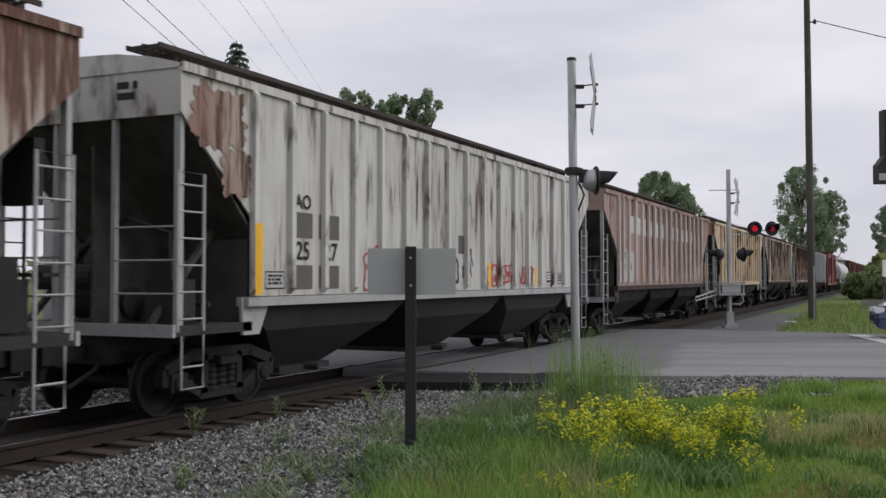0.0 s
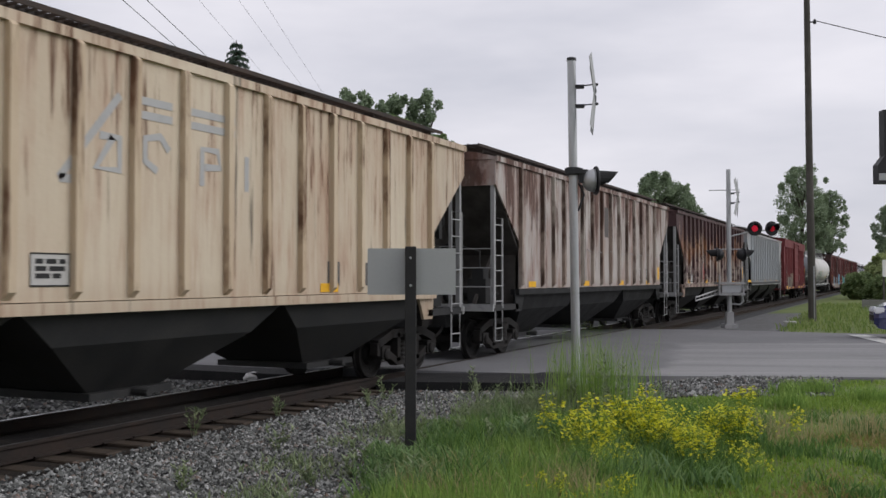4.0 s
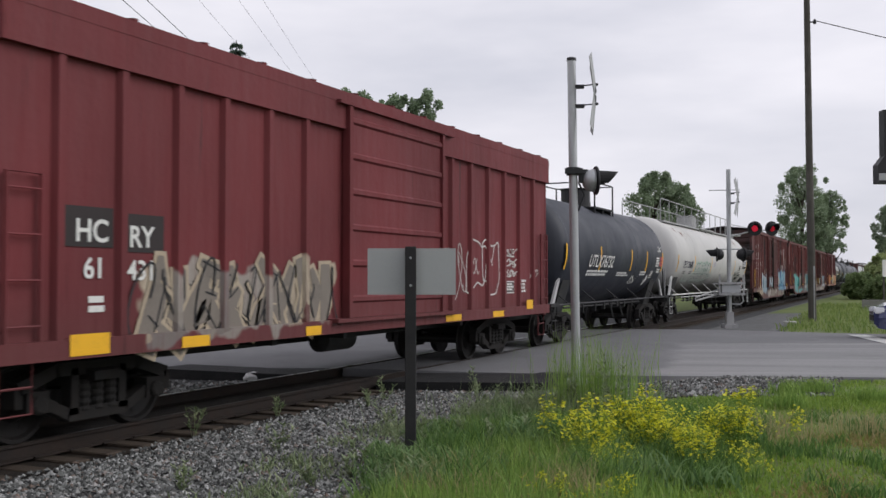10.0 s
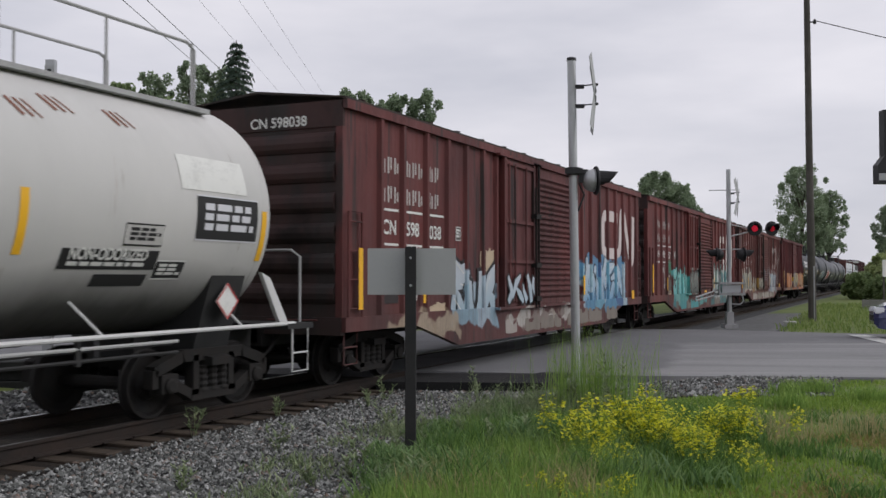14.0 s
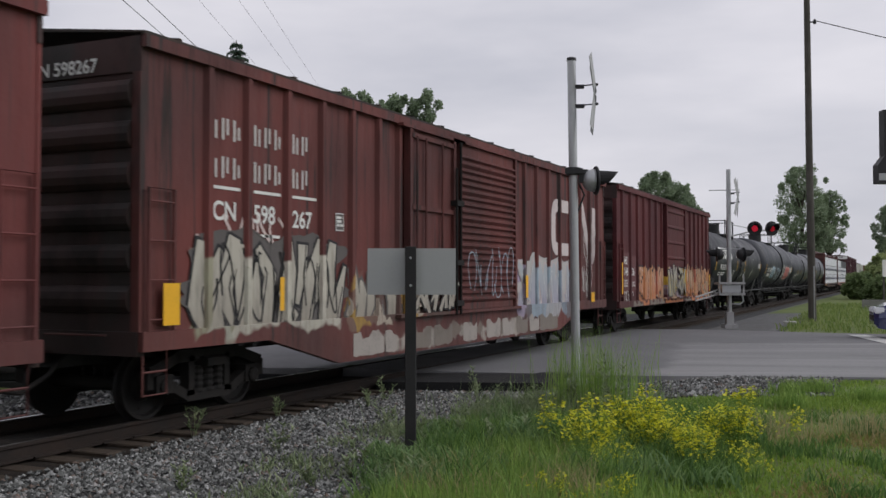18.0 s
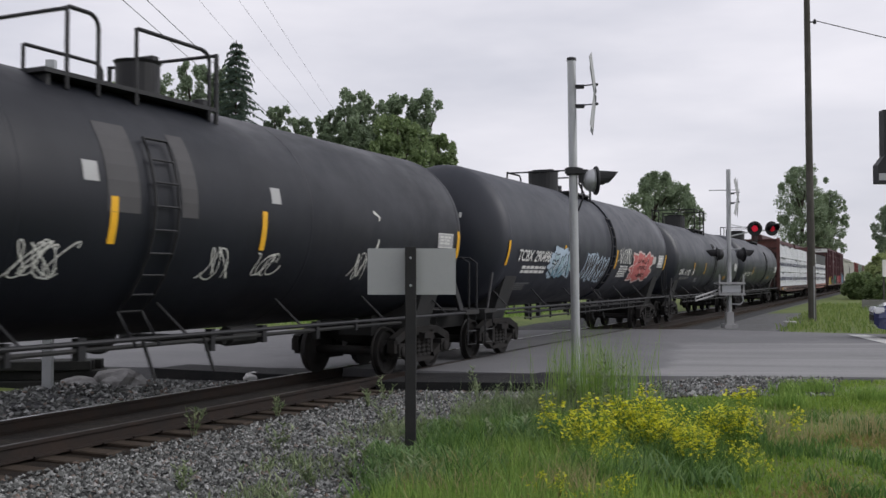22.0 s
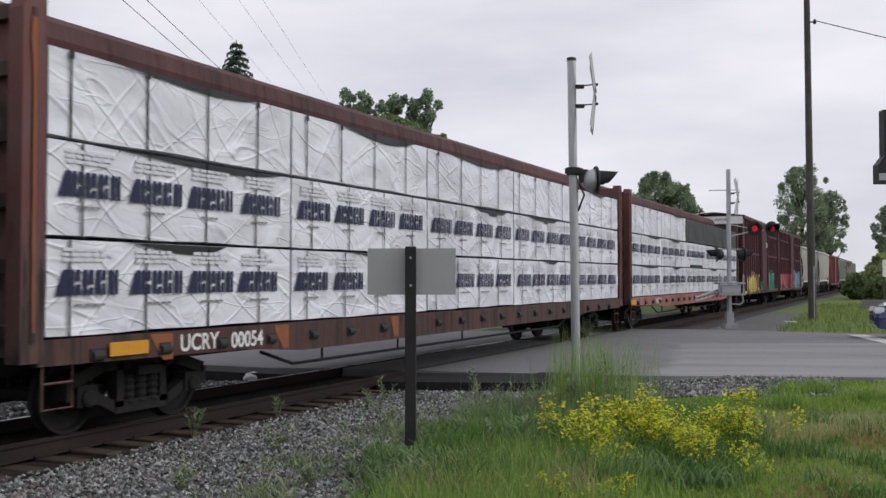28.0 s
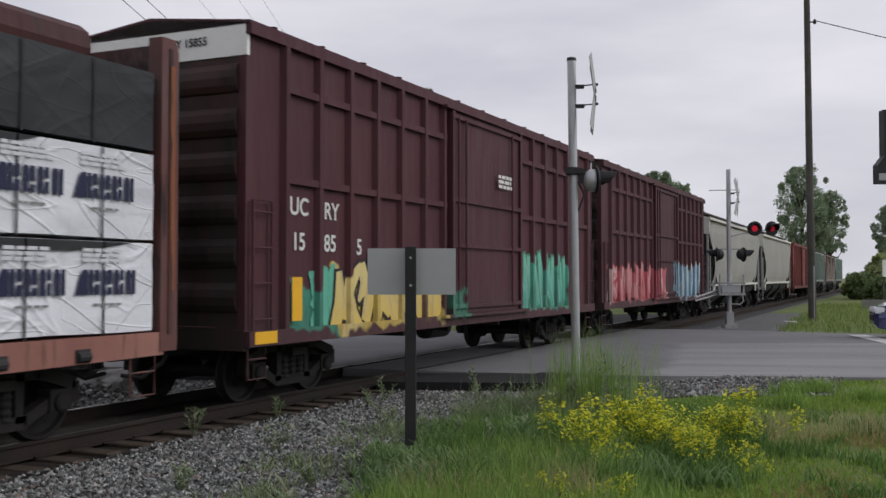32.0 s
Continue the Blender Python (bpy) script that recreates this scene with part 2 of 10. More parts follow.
# ---- the train: how far it has rolled at each time, in metres ----
TRACK_X = -9.23
TRAVEL = ((0.0, 0.06), (1.0, 11.07), (2.0, 22.38), (3.0, 33.72), (3.5, 39.47), (4.5, 50.7), (5.5, 61.97), (6.0, 67.88), (7.0, 79.22), (8.0, 90.5), (8.5, 96.19),
          (9.0, 101.91), (10.0, 113.23), (11.0, 124.56), (12.0, 135.5), (13.0, 147.15), (14.0, 158.34), (14.5, 164.01), (15.5, 175.15), (16.5, 186.3), (17.0, 191.71), (18.0, 202.98),
          (19.0, 213.93), (20.0, 224.84), (21.0, 236.05), (21.5, 241.45), (22.0, 247.6), (23.0, 258.52), (24.0, 269.55), (25.0, 280.38), (25.5, 285.75), (26.5, 296.72), (27.5, 307.69),
          (28.0, 312.92), (29.0, 324.2), (30.0, 335.22), (31.0, 346.13), (32.0, 356.85))
VEHICLES = []   # (thing, place in the train)
WHEELSETS = []  # (part, place along its car, place in the train)
LOADS = []      # (thing, place in the train, pose within the car)
WHEEL_R = 0.42


def travel(t):
    for (t0, a), (t1, b) in zip(TRAVEL, TRAVEL[1:]):
        if t <= t1:
            return a + (b - a) * (t - t0) / (t1 - t0)
    return TRAVEL[-1][1]


# ---- shared running gear ----
def wheelset_mesh():
    bm = bmesh.new()
    for s in (-1, 1):
        prof = [(0.66, 0.10), (0.66, 0.16), (0.69, 0.30), (0.685, 0.385), (0.675, 0.445), (0.70, 0.447), (0.715, 0.425), (0.80, 0.415), (0.80, 0.375), (0.75, 0.35), (0.735, 0.2), (0.80, 0.16), (0.80, 0.08)]
        lathe(bm, [(s * a, r) for a, r in prof], "x", (0, 0, 0), 28)
        for k in range(6):
            w = k * math.pi / 3
            lathe(bm, [(s * 0.735, 0.035), (s * 0.748, 0.03)], "x", (0, 0.28 * math.cos(w), 0.28 * math.sin(w)), 6)
    lathe(bm, [(-1.12, 0.075), (-0.66, 0.085), (0.66, 0.085), (1.12, 0.075)], "x", (0, 0, 0), 12)
    me = bpy.data.meshes.new("wheelset")
    bm.to_mesh(me)
    bm.free()
    me.materials.append(M["wheel"])
    return me


def side_frame_mesh():
    bm = bmesh.new()
    for a, b, w in (((-0.62, 0.76), (0.62, 0.76), 0.15), ((-1.12, 0.60), (-0.60, 0.76), 0.14), ((1.12, 0.60), (0.60, 0.76), 0.14),
                    ((-0.45, 0.26), (0.45, 0.26), 0.14), ((-0.92, 0.50), (-0.42, 0.26), 0.12), ((0.92, 0.50), (0.42, 0.26), 0.12),
                    ((-0.36, 0.26), (-0.36, 0.76), 0.11), ((0.36, 0.26), (0.36, 0.76), 0.11), ((-1.12, 0.62), (-1.12, 0.40), 0.1), ((1.12, 0.62), (1.12, 0.40), 0.1)):
        beam(bm, (0, a[0], a[1]), (0, b[0], b[1]), 0.15, w, (0, 0.3, 1))
    for y in (-0.89, 0.89):
        box(bm, -0.1, 0.1, y - 0.15, y + 0.15, 0.33, 0.56)
        lathe(bm, [(0.08, 0.10), (0.13, 0.10), (0.15, 0.07)], "x", (0, y, 0.42), 12)
    me = bpy.data.meshes.new("side_frame")
    bm.to_mesh(me)
    bm.free()
    me.materials.append(M["truck"])
    return me


def spring_mesh():
    bm = bmesh.new()
    lathe(bm, [(0.30 + 0.04 * k, 0.075 if k % 2 else 0.09) for k in range(9)], "z", (0, 0, 0), 10)
    me = bpy.data.meshes.new("spring")
    bm.to_mesh(me)
    bm.free()
    me.materials.append(M["truck"])
    return me


def bolster_mesh():
    bm = bmesh.new()
    prism_y(bm, [(-1.2, 0.62), (-1.2, 0.72), (-0.4, 0.86), (0.4, 0.86), (1.2, 0.72), (1.2, 0.62), (0.4, 0.5), (-0.4, 0.5)], -0.2, 0.2)
    me = bpy.data.meshes.new("truck_bolster")
    bm.to_mesh(me)
    bm.free()
    me.materials.append(M["truck"])
    return me


def coupler_mesh():
    bm = bmesh.new()
    box(bm, -0.11, 0.11, -0.55, 0.5, 0.74, 0.94)
    box(bm, -0.19, 0.16, -0.78, -0.5, 0.68, 1.0)
    box(bm, 0.08, 0.24, -0.9, -0.6, 0.72, 0.98)
    tube(bm, [(0.3, 0.1, 0.85), (0.34, -0.2, 0.62), (0.3, -0.55, 0.45), (0.2, -0.8, 0.5)], 0.03, 6)
    me = bpy.data.meshes.new("coupler")
    bm.to_mesh(me)
    bm.free()
    me.materials.append(M["truck"])
    return me


WHEELSET, SIDE_FRAME, SPRINGS, BOLSTER, COUPLER = wheelset_mesh(), side_frame_mesh(), spring_mesh(), bolster_mesh(), coupler_mesh()


def running_gear(car, at, length, inset=1.75):
    """Two trucks with their wheelsets, and the couplers."""
    for yc in (inset, length - inset):
        truck = shared("truck", BOLSTER, car, pose(0, yc, 0))
        for s in (-1, 1):
            shared("side_frame", SIDE_FRAME, truck, pose(s * 1.0, 0, 0, 0, 0, 0 if s > 0 else 180))
            for d in (-0.2, 0.0, 0.2):
                shared("spring", SPRINGS, truck, pose(s * 1.02, d, 0))
        for d in (-0.89, 0.89):
            w = shared("wheelset", WHEELSET, car, pose(0, yc + d, WHEEL_R))
            WHEELSETS.append((w, yc + d, at))
    shared("coupler", COUPLER, car, pose(0, 0.1, 0))
    shared("coupler", COUPLER, car, pose(0, length - 0.1, 0, 0, 0, 180))


# ---- painted marks ----
def side_plane(x):
    return lambda y, z: (x, y, z)


def shell_side(radius, zc, lift=0.006):
    def place(y, z):
        a = (z - zc) / radius
        return ((radius + lift) * math.cos(a), y, zc + (radius + lift) * math.sin(a))
    return place


def text_on_side(car, body, y, z, size, material, x, width=1.0, tilt=0.0, name="stencilled_lettering"):
    cu = bpy.data.curves.new(name, "FONT")
    cu.body, cu.size, cu.offset = body, size * 1.38, 0.006
    cu.materials.append(material)
    ob = new(name, cu)
    ob.parent = car
    m = Matrix(((0, 0, 1, x), (1, 0, 0, y), (0, 1, 0, z), (0, 0, 0, 1)))
    ob.matrix_basis = m @ Matrix.Diagonal((width, 1, 1, 1)) @ pose(0, 0, 0, -tilt, 0, 0)
    return ob


def text_on_end(car, body, x, y, z, size, material, name="stencilled_lettering"):
    cu = bpy.data.curves.new(name, "FONT")
    cu.body, cu.size, cu.offset = body, size * 1.38, 0.004
    cu.materials.append(material)
    ob = new(name, cu)
    ob.parent = car
    ob.matrix_basis = Matrix(((1, 0, 0, x), (0, 0, -1, y), (0, 1, 0, z), (0, 0, 0, 1)))
    return ob


def lift(place, d):
    return lambda y, z: (place(y, z)[0] + d, y, place(y, z)[2])


def quad_patch(bm, place, y0, y1, z0, z1, ny=1, nz=1, slant=0.0):
    g = [[bm.verts.new(place(y0 + (y1 - y0) * i / ny + slant * (z0 + (z1 - z0) * j / nz - z0), z0 + (z1 - z0) * j / nz)) for j in range(nz + 1)] for i in range(ny + 1)]
    for i in range(ny):
        for j in range(nz):
            bm.faces.new((g[i][j], g[i + 1][j], g[i + 1][j + 1], g[i][j + 1]))


def patch(car, name, place, y0, y1, z0, z1, material, slant=0.0, label=""):
    bm = bmesh.new()
    quad_patch(bm, place, y0, y1, z0, z1, 2, 6, slant)
    return part(name, bm, material, car, label)


def print_bars(car, place, y0, y1, z0, z1, material, rows=3, seed=1, name="small_print"):
    """Print too small to read, as bars."""
    rnd = random.Random(seed)
    bm = bmesh.new()
    h = (z1 - z0) / rows
    for r in range(rows):
        y = y0
        end = y1 - rnd.random() * 0.25 * (y1 - y0)
        while y < end - 0.02:
            w = min(rnd.uniform(1.2, 3.0) * h, end - y)
            quad_patch(bm, place, y, y + w, z1 - (r + 0.68) * h, z1 - r * h)
            y += w + 0.45 * h
    return part(name, bm, material, car)


def bold_blocks(car, place, y, z, h, material):
    """A trade word as five heavy plain shapes: a wedge, then parted blocks."""
    shapes = ([((0.0, 0), (0.64, 0), (0.64, 1), (0.36, 1))],
              [((0.0, 0), (0.22, 0), (0.22, 1), (0.0, 1)), ((0.3, 0.0), (0.56, 0.0), (0.56, 0.42), (0.3, 0.42)), ((0.3, 0.54), (0.56, 0.54), (0.56, 1), (0.3, 1))],
              [((0.0, 0), (0.22, 0), (0.22, 1), (0.0, 1)), ((0.3, 0.0), (0.56, 0.0), (0.56, 0.3), (0.3, 0.3)), ((0.3, 0.42), (0.56, 0.42), (0.56, 1), (0.3, 1))],
              [((0.0, 0), (0.24, 0), (0.24, 1), (0.0, 1)), ((0.32, 0.0), (0.52, 0.0), (0.52, 0.46), (0.32, 0.46)), ((0.32, 0.58), (0.52, 0.58), (0.52, 1), (0.32, 1))],
              [((0.0, 0), (0.24, 0), (0.24, 1), (0.0, 1)), ((0.32, 0), (0.52, 0), (0.52, 1), (0.32, 1))])
    for k, group in enumerate(shapes):
        bm = bmesh.new()
        for ring in group:
            bm.faces.new([bm.verts.new(place(y + (k * 0.7 + u) * h, z + v * h)) for u, v in ring])
        part("printed_shape", bm, material, car)


def stain_line(car, place, y, z0, z1, w, material, seed):
    """A run of rust beside a post, of uneven width."""
    bm = bmesh.new()
    n = 14
    rows = []
    for k in range(n + 1):
        z = z1 + (z0 - z1) * k / n
        d = w * (0.55 + 0.9 * abs(noise.noise(Vector((seed * 2.7, z * 1.6, 0.0))))) * (1.0 - 0.55 * k / n)
        rows.append((bm.verts.new(place(y - d, z)), bm.verts.new(place(y, z))))
    for a, b in zip(rows, rows[1:]):
        bm.faces.new((a[0], a[1], b[1], b[0]))
    return part("rust_run", bm, material, car)


def arches(car, place, y0, y1, z0, z1, count, line, seed, width=0.05, label=""):
    """Sprayed round-topped shapes standing side by side, open below."""
    rnd = random.Random(seed)
    step = (y1 - y0) / count
    for i in range(count):
        bm = bmesh.new()
        c = y0 + (i + 0.5) * step
        lean = rnd.uniform(0.12, 0.3)
        h = (z1 - z0) * rnd.uniform(0.88, 1.0)
        pts = []
        for k in range(17):
            w = math.pi * (1.12 - 1.24 * k / 16)
            zz = z0 + h * (0.62 + 0.38 * math.sin(w))
            pts.append((c + step * 0.56 * math.cos(w) + lean * (zz - z0 - h), zz))
        pts = [(pts[0][0] - lean * h * 0.6 - 0.04, z0 + rnd.uniform(0, 0.1))] + pts + [(pts[-1][0] - lean * h * 0.5, z0 + 0.1 * h), (c - step * 0.1 - lean * h, z0 - 0.02)]
        ribbon(bm, place, pts, width)
        part("sprayed_shape", bm, line, car, label if i == 0 else "")
        bm = bmesh.new()
        pts = [(c + step * 0.2 * math.cos(w) - lean * h * 0.4, z0 + h * (0.55 + 0.14 * math.sin(w))) for w in [0.5 * k for k in range(11)]]
        ribbon(bm, place, pts, width * 0.6)
        part("sprayed_shape", bm, line, car)


def burst(car, place, y0, y1, z0, z1, fill, line, seed, width=0.06, label=""):
    """One sprayed field with a bumpy, spiky outline."""
    rnd = random.Random(seed)
    cy, cz, ry, rz = (y0 + y1) / 2, (z0 + z1) / 2, (y1 - y0) / 2, (z1 - z0) / 2
    pts, n = [], 96
    ph = [rnd.uniform(0, 6.28) for _ in range(4)]
    for k in range(n):
        w = 2 * math.pi * k / n
        c, q = math.cos(w), math.sin(w)
        m = max(abs(c), abs(q)) ** 0.8
        r = (0.86 + 0.07 * math.sin(9 * w + ph[0]) + 0.06 * math.sin(5 * w + ph[1]) + 0.06 * math.sin(15 * w + ph[2]) + rnd.uniform(-0.04, 0.04)) / m
        pts.append((cy + ry * c * r, cz + rz * q * r))
    bm = bmesh.new()
    mid = bm.verts.new(place(cy, cz))
    rings = []
    for u in (0.25, 0.5, 0.75, 1.0):
        rings.append([bm.verts.new(place(cy + (y - cy) * u, cz + (z - cz) * u)) for y, z in pts])
    for i in range(n):
        bm.faces.new((mid, rings[0][i], rings[0][(i + 1) % n]))
        for a, b in zip(rings, rings[1:]):
            bm.faces.new((a[i], b[i], b[(i + 1) % n], a[(i + 1) % n]))
    part("sprayed_fill", bm, fill, car, label)
    out = lambda y, z: (place(y, z)[0] + 0.006, y, place(y, z)[2])
    bm = bmesh.new()
    ribbon(bm, out, pts, width, True)
    part("sprayed_outline", bm, line, car)
    for k in range(3):
        bm = bmesh.new()
        o = cy + ry * (-0.55 + 0.5 * k + rnd.uniform(-0.1, 0.1))
        ribbon(bm, out, [(o + rnd.uniform(-0.15, 0.15) * ry, cz + rz * u) for u in (-0.7, -0.3, 0.0, 0.3, 0.65)], width * 0.7)
        part("sprayed_stroke", bm, line, car)


def block_word(car, place, y, z, h, count, material):
    """A name as plain forms, one for each letter: a bar with a short thin bar beside it."""
    bm = bmesh.new()
    for i in range(count):
        a = y + i * h * 0.86
        quad_patch(bm, place, a, a + 0.055, z, z + h, 1, 2)
        quad_patch(bm, place, a + 0.095, a + 0.145, z + h * (0.0, 0.25, 0.1)[i % 3], z + h * (0.85, 1.0, 0.7)[i % 3], 1, 2)
    return part("printed_emblem", bm, material, car)


def ribbon(bm, place, pts, width, closed=False):
    n = len(pts)
    left, right = [], []
    for i in range(n):
        a = pts[(i - 1) % n] if closed else pts[max(i - 1, 0)]
        b = pts[(i + 1) % n] if closed else pts[min(i + 1, n - 1)]
        dy, dz = b[0] - a[0], b[1] - a[1]
        k = math.hypot(dy, dz) or 1.0
        ny, nz = -dz / k * width / 2, dy / k * width / 2
        left.append(bm.verts.new(place(pts[i][0] + ny, pts[i][1] + nz)))
        right.append(bm.verts.new(place(pts[i][0] - ny, pts[i][1] - nz)))
    for i in range(n if closed else n - 1):
        j = (i + 1) % n
        bm.faces.new((left[i], right[i], right[j], left[j]))


def graffiti(car, place, y0, y1, z0, z1, count, line, seed, fill=None, width=0.05, label="", inner=True):
    """A row of rounded sprayed shapes, outlined and perhaps filled."""
    rnd = random.Random(seed)
    shapes = []
    step = (y1 - y0) / count
    for i in range(count):
        cy, cz = y0 + (i + 0.5) * step, (z0 + z1) / 2 + rnd.uniform(-0.08, 0.08) * (z1 - z0)
        ry, rz = step * rnd.uniform(0.52, 0.66), (z1 - z0) / 2 * rnd.uniform(0.85, 1.05)
        ph = [rnd.uniform(0, 6.28) for _ in range(3)]
        pts = []
        for k in range(40):
            w = 2 * math.pi * k / 40
            r = 1 + 0.16 * math.sin(2 * w + ph[0]) + 0.13 * math.sin(3 * w + ph[1]) + 0.09 * math.sin(5 * w + ph[2])
            cw, sw = math.cos(w), math.sin(w)
            q = 0.55
            pts.append((cy + ry * r * math.copysign(abs(cw) ** q, cw) * 0.95 + 0.12 * rz * sw, max(z0 - 0.1, cz + rz * min(r, 1.1) * math.copysign(abs(sw) ** q, sw) * 0.95)))
        shapes.append((cy, cz, ry, rz, pts))
    for cy, cz, ry, rz, pts in shapes:
        if fill is not None:
            bm = bmesh.new()
            c = bm.verts.new(place(cy, cz))
            ring = [bm.verts.new(place(*p)) for p in pts]
            mid = [bm.verts.new(place((p[0] + cy) / 2, (p[1] + cz) / 2)) for p in pts]
            for k in range(40):
                j = (k + 1) % 40
                bm.faces.new((ring[k], ring[j], mid[j], mid[k]))
                bm.faces.new((mid[k], mid[j], c))
            for v in bm.verts:
                v.co.x += 0.003
            part("sprayed_fill", bm, fill, car)
        bm = bmesh.new()
        ribbon(bm, place, pts, width, True)
        if inner:
            for s in range(2):
                a = rnd.uniform(-0.5, 0.1) * ry
                zz = cz + rnd.uniform(-0.5, 0.5) * rz
                ribbon(bm, place, [(cy + a + 0.09 * k * ry, zz + 0.3 * rz * math.sin(k * 0.8 + s * 2)) for k in range(8)], width * 0.8)
        for v in bm.verts:
            v.co.x += 0.006
        part("sprayed_outline", bm, line, car, label)


# abstract sprayed strokes on a unit square: (u, v, half width) along each stroke
STROKES = (
    (((0.0, 0.15, 0.05), (0.3, 0.5, 0.17), (0.22, 1.05, 0.12)), ((0.35, 0.0, 0.16), (0.62, 0.6, 0.14), (0.55, 0.92, 0.04)), ((0.7, 0.1, 0.05), (0.95, 0.35, 0.15), (0.9, 0.98, 0.13))),
    (((0.1, 0.98, 0.08), (0.25, 0.45, 0.18), (0.05, 0.02, 0.13)), ((0.3, 0.2, 0.08), (0.55, 0.72, 0.17), (0.95, 1.02, 0.06)), ((0.6, 0.55, 0.06), (0.78, 0.3, 0.16), (1.05, 0.0, 0.10))),
    (((0.15, 0.02, 0.17), (0.05, 0.62, 0.13), (0.34, 1.02, 0.07)), ((0.34, 0.86, 0.05), (0.5, 0.34, 0.15), (0.42, 0.02, 0.11)), ((0.66, 0.05, 0.15), (0.82, 0.52, 0.16), (0.7, 1.0, 0.10)), ((0.85, 0.72, 0.05), (1.06, 0.9, 0.09))),
    (((0.9, 1.0, 0.05), (0.5, 0.82, 0.16), (0.14, 0.9, 0.10)), ((0.1, 0.68, 0.06), (0.32, 0.36, 0.18), (0.12, 0.0, 0.12)), ((0.45, 0.12, 0.10), (0.76, 0.4, 0.17), (1.02, 0.24, 0.05)), ((0.55, 0.6, 0.05), (0.92, 0.66, 0.10))),
    (((0.02, 0.3, 0.04), (0.26, 0.66, 0.15), (0.12, 1.0, 0.10)), ((0.3, 0.0, 0.14), (0.46, 0.5, 0.18), (0.66, 1.04, 0.09)), ((0.72, 0.02, 0.16), (0.9, 0.4, 0.11), (1.04, 0.74, 0.03))),
    (((0.2, 0.0, 0.18), (0.3, 0.7, 0.15), (0.16, 1.06, 0.05)), ((0.5, 0.98, 0.12), (0.62, 0.6, 0.10), (0.48, 0.28, 0.05)), ((0.7, 0.0, 0.13), (0.9, 0.56, 0.17), (1.06, 0.96, 0.07)), ((0.05, 0.4, 0.03), (0.55, 0.12, 0.08))),
)


def fade(name, low, high, z0, z1, wear=0.25):
    """Sprayed paint that runs from one colour below into another above."""
    n = Net(name)
    co = n.coords()
    z = n.add("SeparateXYZ", Vector=co).outputs[2]
    mottle = n.noise(co, 2.2, 4.0)
    t = n.ramp(n.math("ADD", z, n.math("MULTIPLY", n.math("SUBTRACT", mottle, 0.5), 0.7)), z0, z1)
    c = n.mix(t, low, high)
    c = n.mix(n.ramp(n.noise(n.scaled(co, (1, 5, 0.8)), 1.7, 5.0, 0.6), 0.5, 0.75, 0.0, wear), c, tuple(k * 0.3 + 0.02 for k in low))
    return n.done(c, 0.6, 0.0, 0.35)


def stroke_band(bm, place, pts, grow, lift_x):
    """One stroke as a band whose width changes along it, with square ends."""
    n = len(pts)
    left, right = [], []
    for i, (y, z, w) in enumerate(pts):
        a, b = pts[max(i - 1, 0)], pts[min(i + 1, n - 1)]
        dy, dz = b[0] - a[0], b[1] - a[1]
        k = math.hypot(dy, dz) or 1.0
        dy, dz = dy / k, dz / k
        e = -grow if i == 0 else (grow if i == n - 1 else 0.0)
        cy, cz = y + dy * e, z + dz * e
        for side, row in ((1, left), (-1, right)):
            q = place(cy - dz * side * (w + grow), cz + dy * side * (w + grow))
            row.append(bm.verts.new((q[0] + lift_x, q[1], q[2])))
    for i in range(n - 1):
        bm.faces.new((left[i], right[i], right[i + 1], left[i + 1]))


def wildstyle(car, place, y0, y1, z0, z1, count, fill, outline, seed, edge=0.05, cloud=None, glint=None, weight=1.0, label=""):
    """A row of angular, leaning sprayed shapes: dark outline, fading fill and bright glints, perhaps on a cloud."""
    rnd = random.Random(seed)
    if cloud is not None:
        burst(car, place, y0 - 0.25, y1 + 0.25, z0 - 0.05, z1 + 0.22, cloud, cloud, seed, 0.02)
    step, h = (y1 - y0) / count, z1 - z0
    order = list(range(len(STROKES)))
    rnd.shuffle(order)
    for i in range(count):
        strokes = STROKES[order[i % len(order)]]
        flip = rnd.random() < 0.5
        lean, grow, drop = rnd.uniform(-0.12, 0.22), rnd.uniform(0.95, 1.18), rnd.uniform(-0.08, 0.06) * h
        base = y0 + i * step
        body, dark, shine = bmesh.new(), bmesh.new(), bmesh.new()
        for k, stroke in enumerate(strokes):
            pts = []
            for u, v, w in stroke:
                u, v = (1.0 - u if flip else u) + rnd.uniform(-0.08, 0.08), v + rnd.uniform(-0.06, 0.06)
                pts.append((base + step * (0.06 + 0.9 * u * grow) + lean * v * step, z0 + drop + h * v, w * min(step, h) * weight))
            fine = []
            for p, q in zip(pts, pts[1:]):
                fine += [tuple(p[m] + (q[m] - p[m]) * f for m in range(3)) for f in (0.0, 0.25, 0.5, 0.75)]
            fine.append(pts[-1])
            stroke_band(dark, place, fine, edge, 0.004 + 0.0008 * k)
            stroke_band(body, place, fine, 0.0, 0.009 + 0.0008 * k)
            if glint is not None and rnd.random() < 0.8:
                side = rnd.choice((-0.6, 0.6))
                thin = [(y + side * w, z + 0.2 * w, 0.012) for y, z, w in fine[: max(3, len(fine) * 2 // 3)]]
                stroke_band(shine, place, thin, 0.0, 0.0145)
        part("sprayed_outline", dark, outline, car, label if i == 0 else "")
        part("sprayed_fill", body, fill, car)
        if len(shine.verts):
            part("sprayed_glint", shine, glint, car)
        else:
            shine.free()


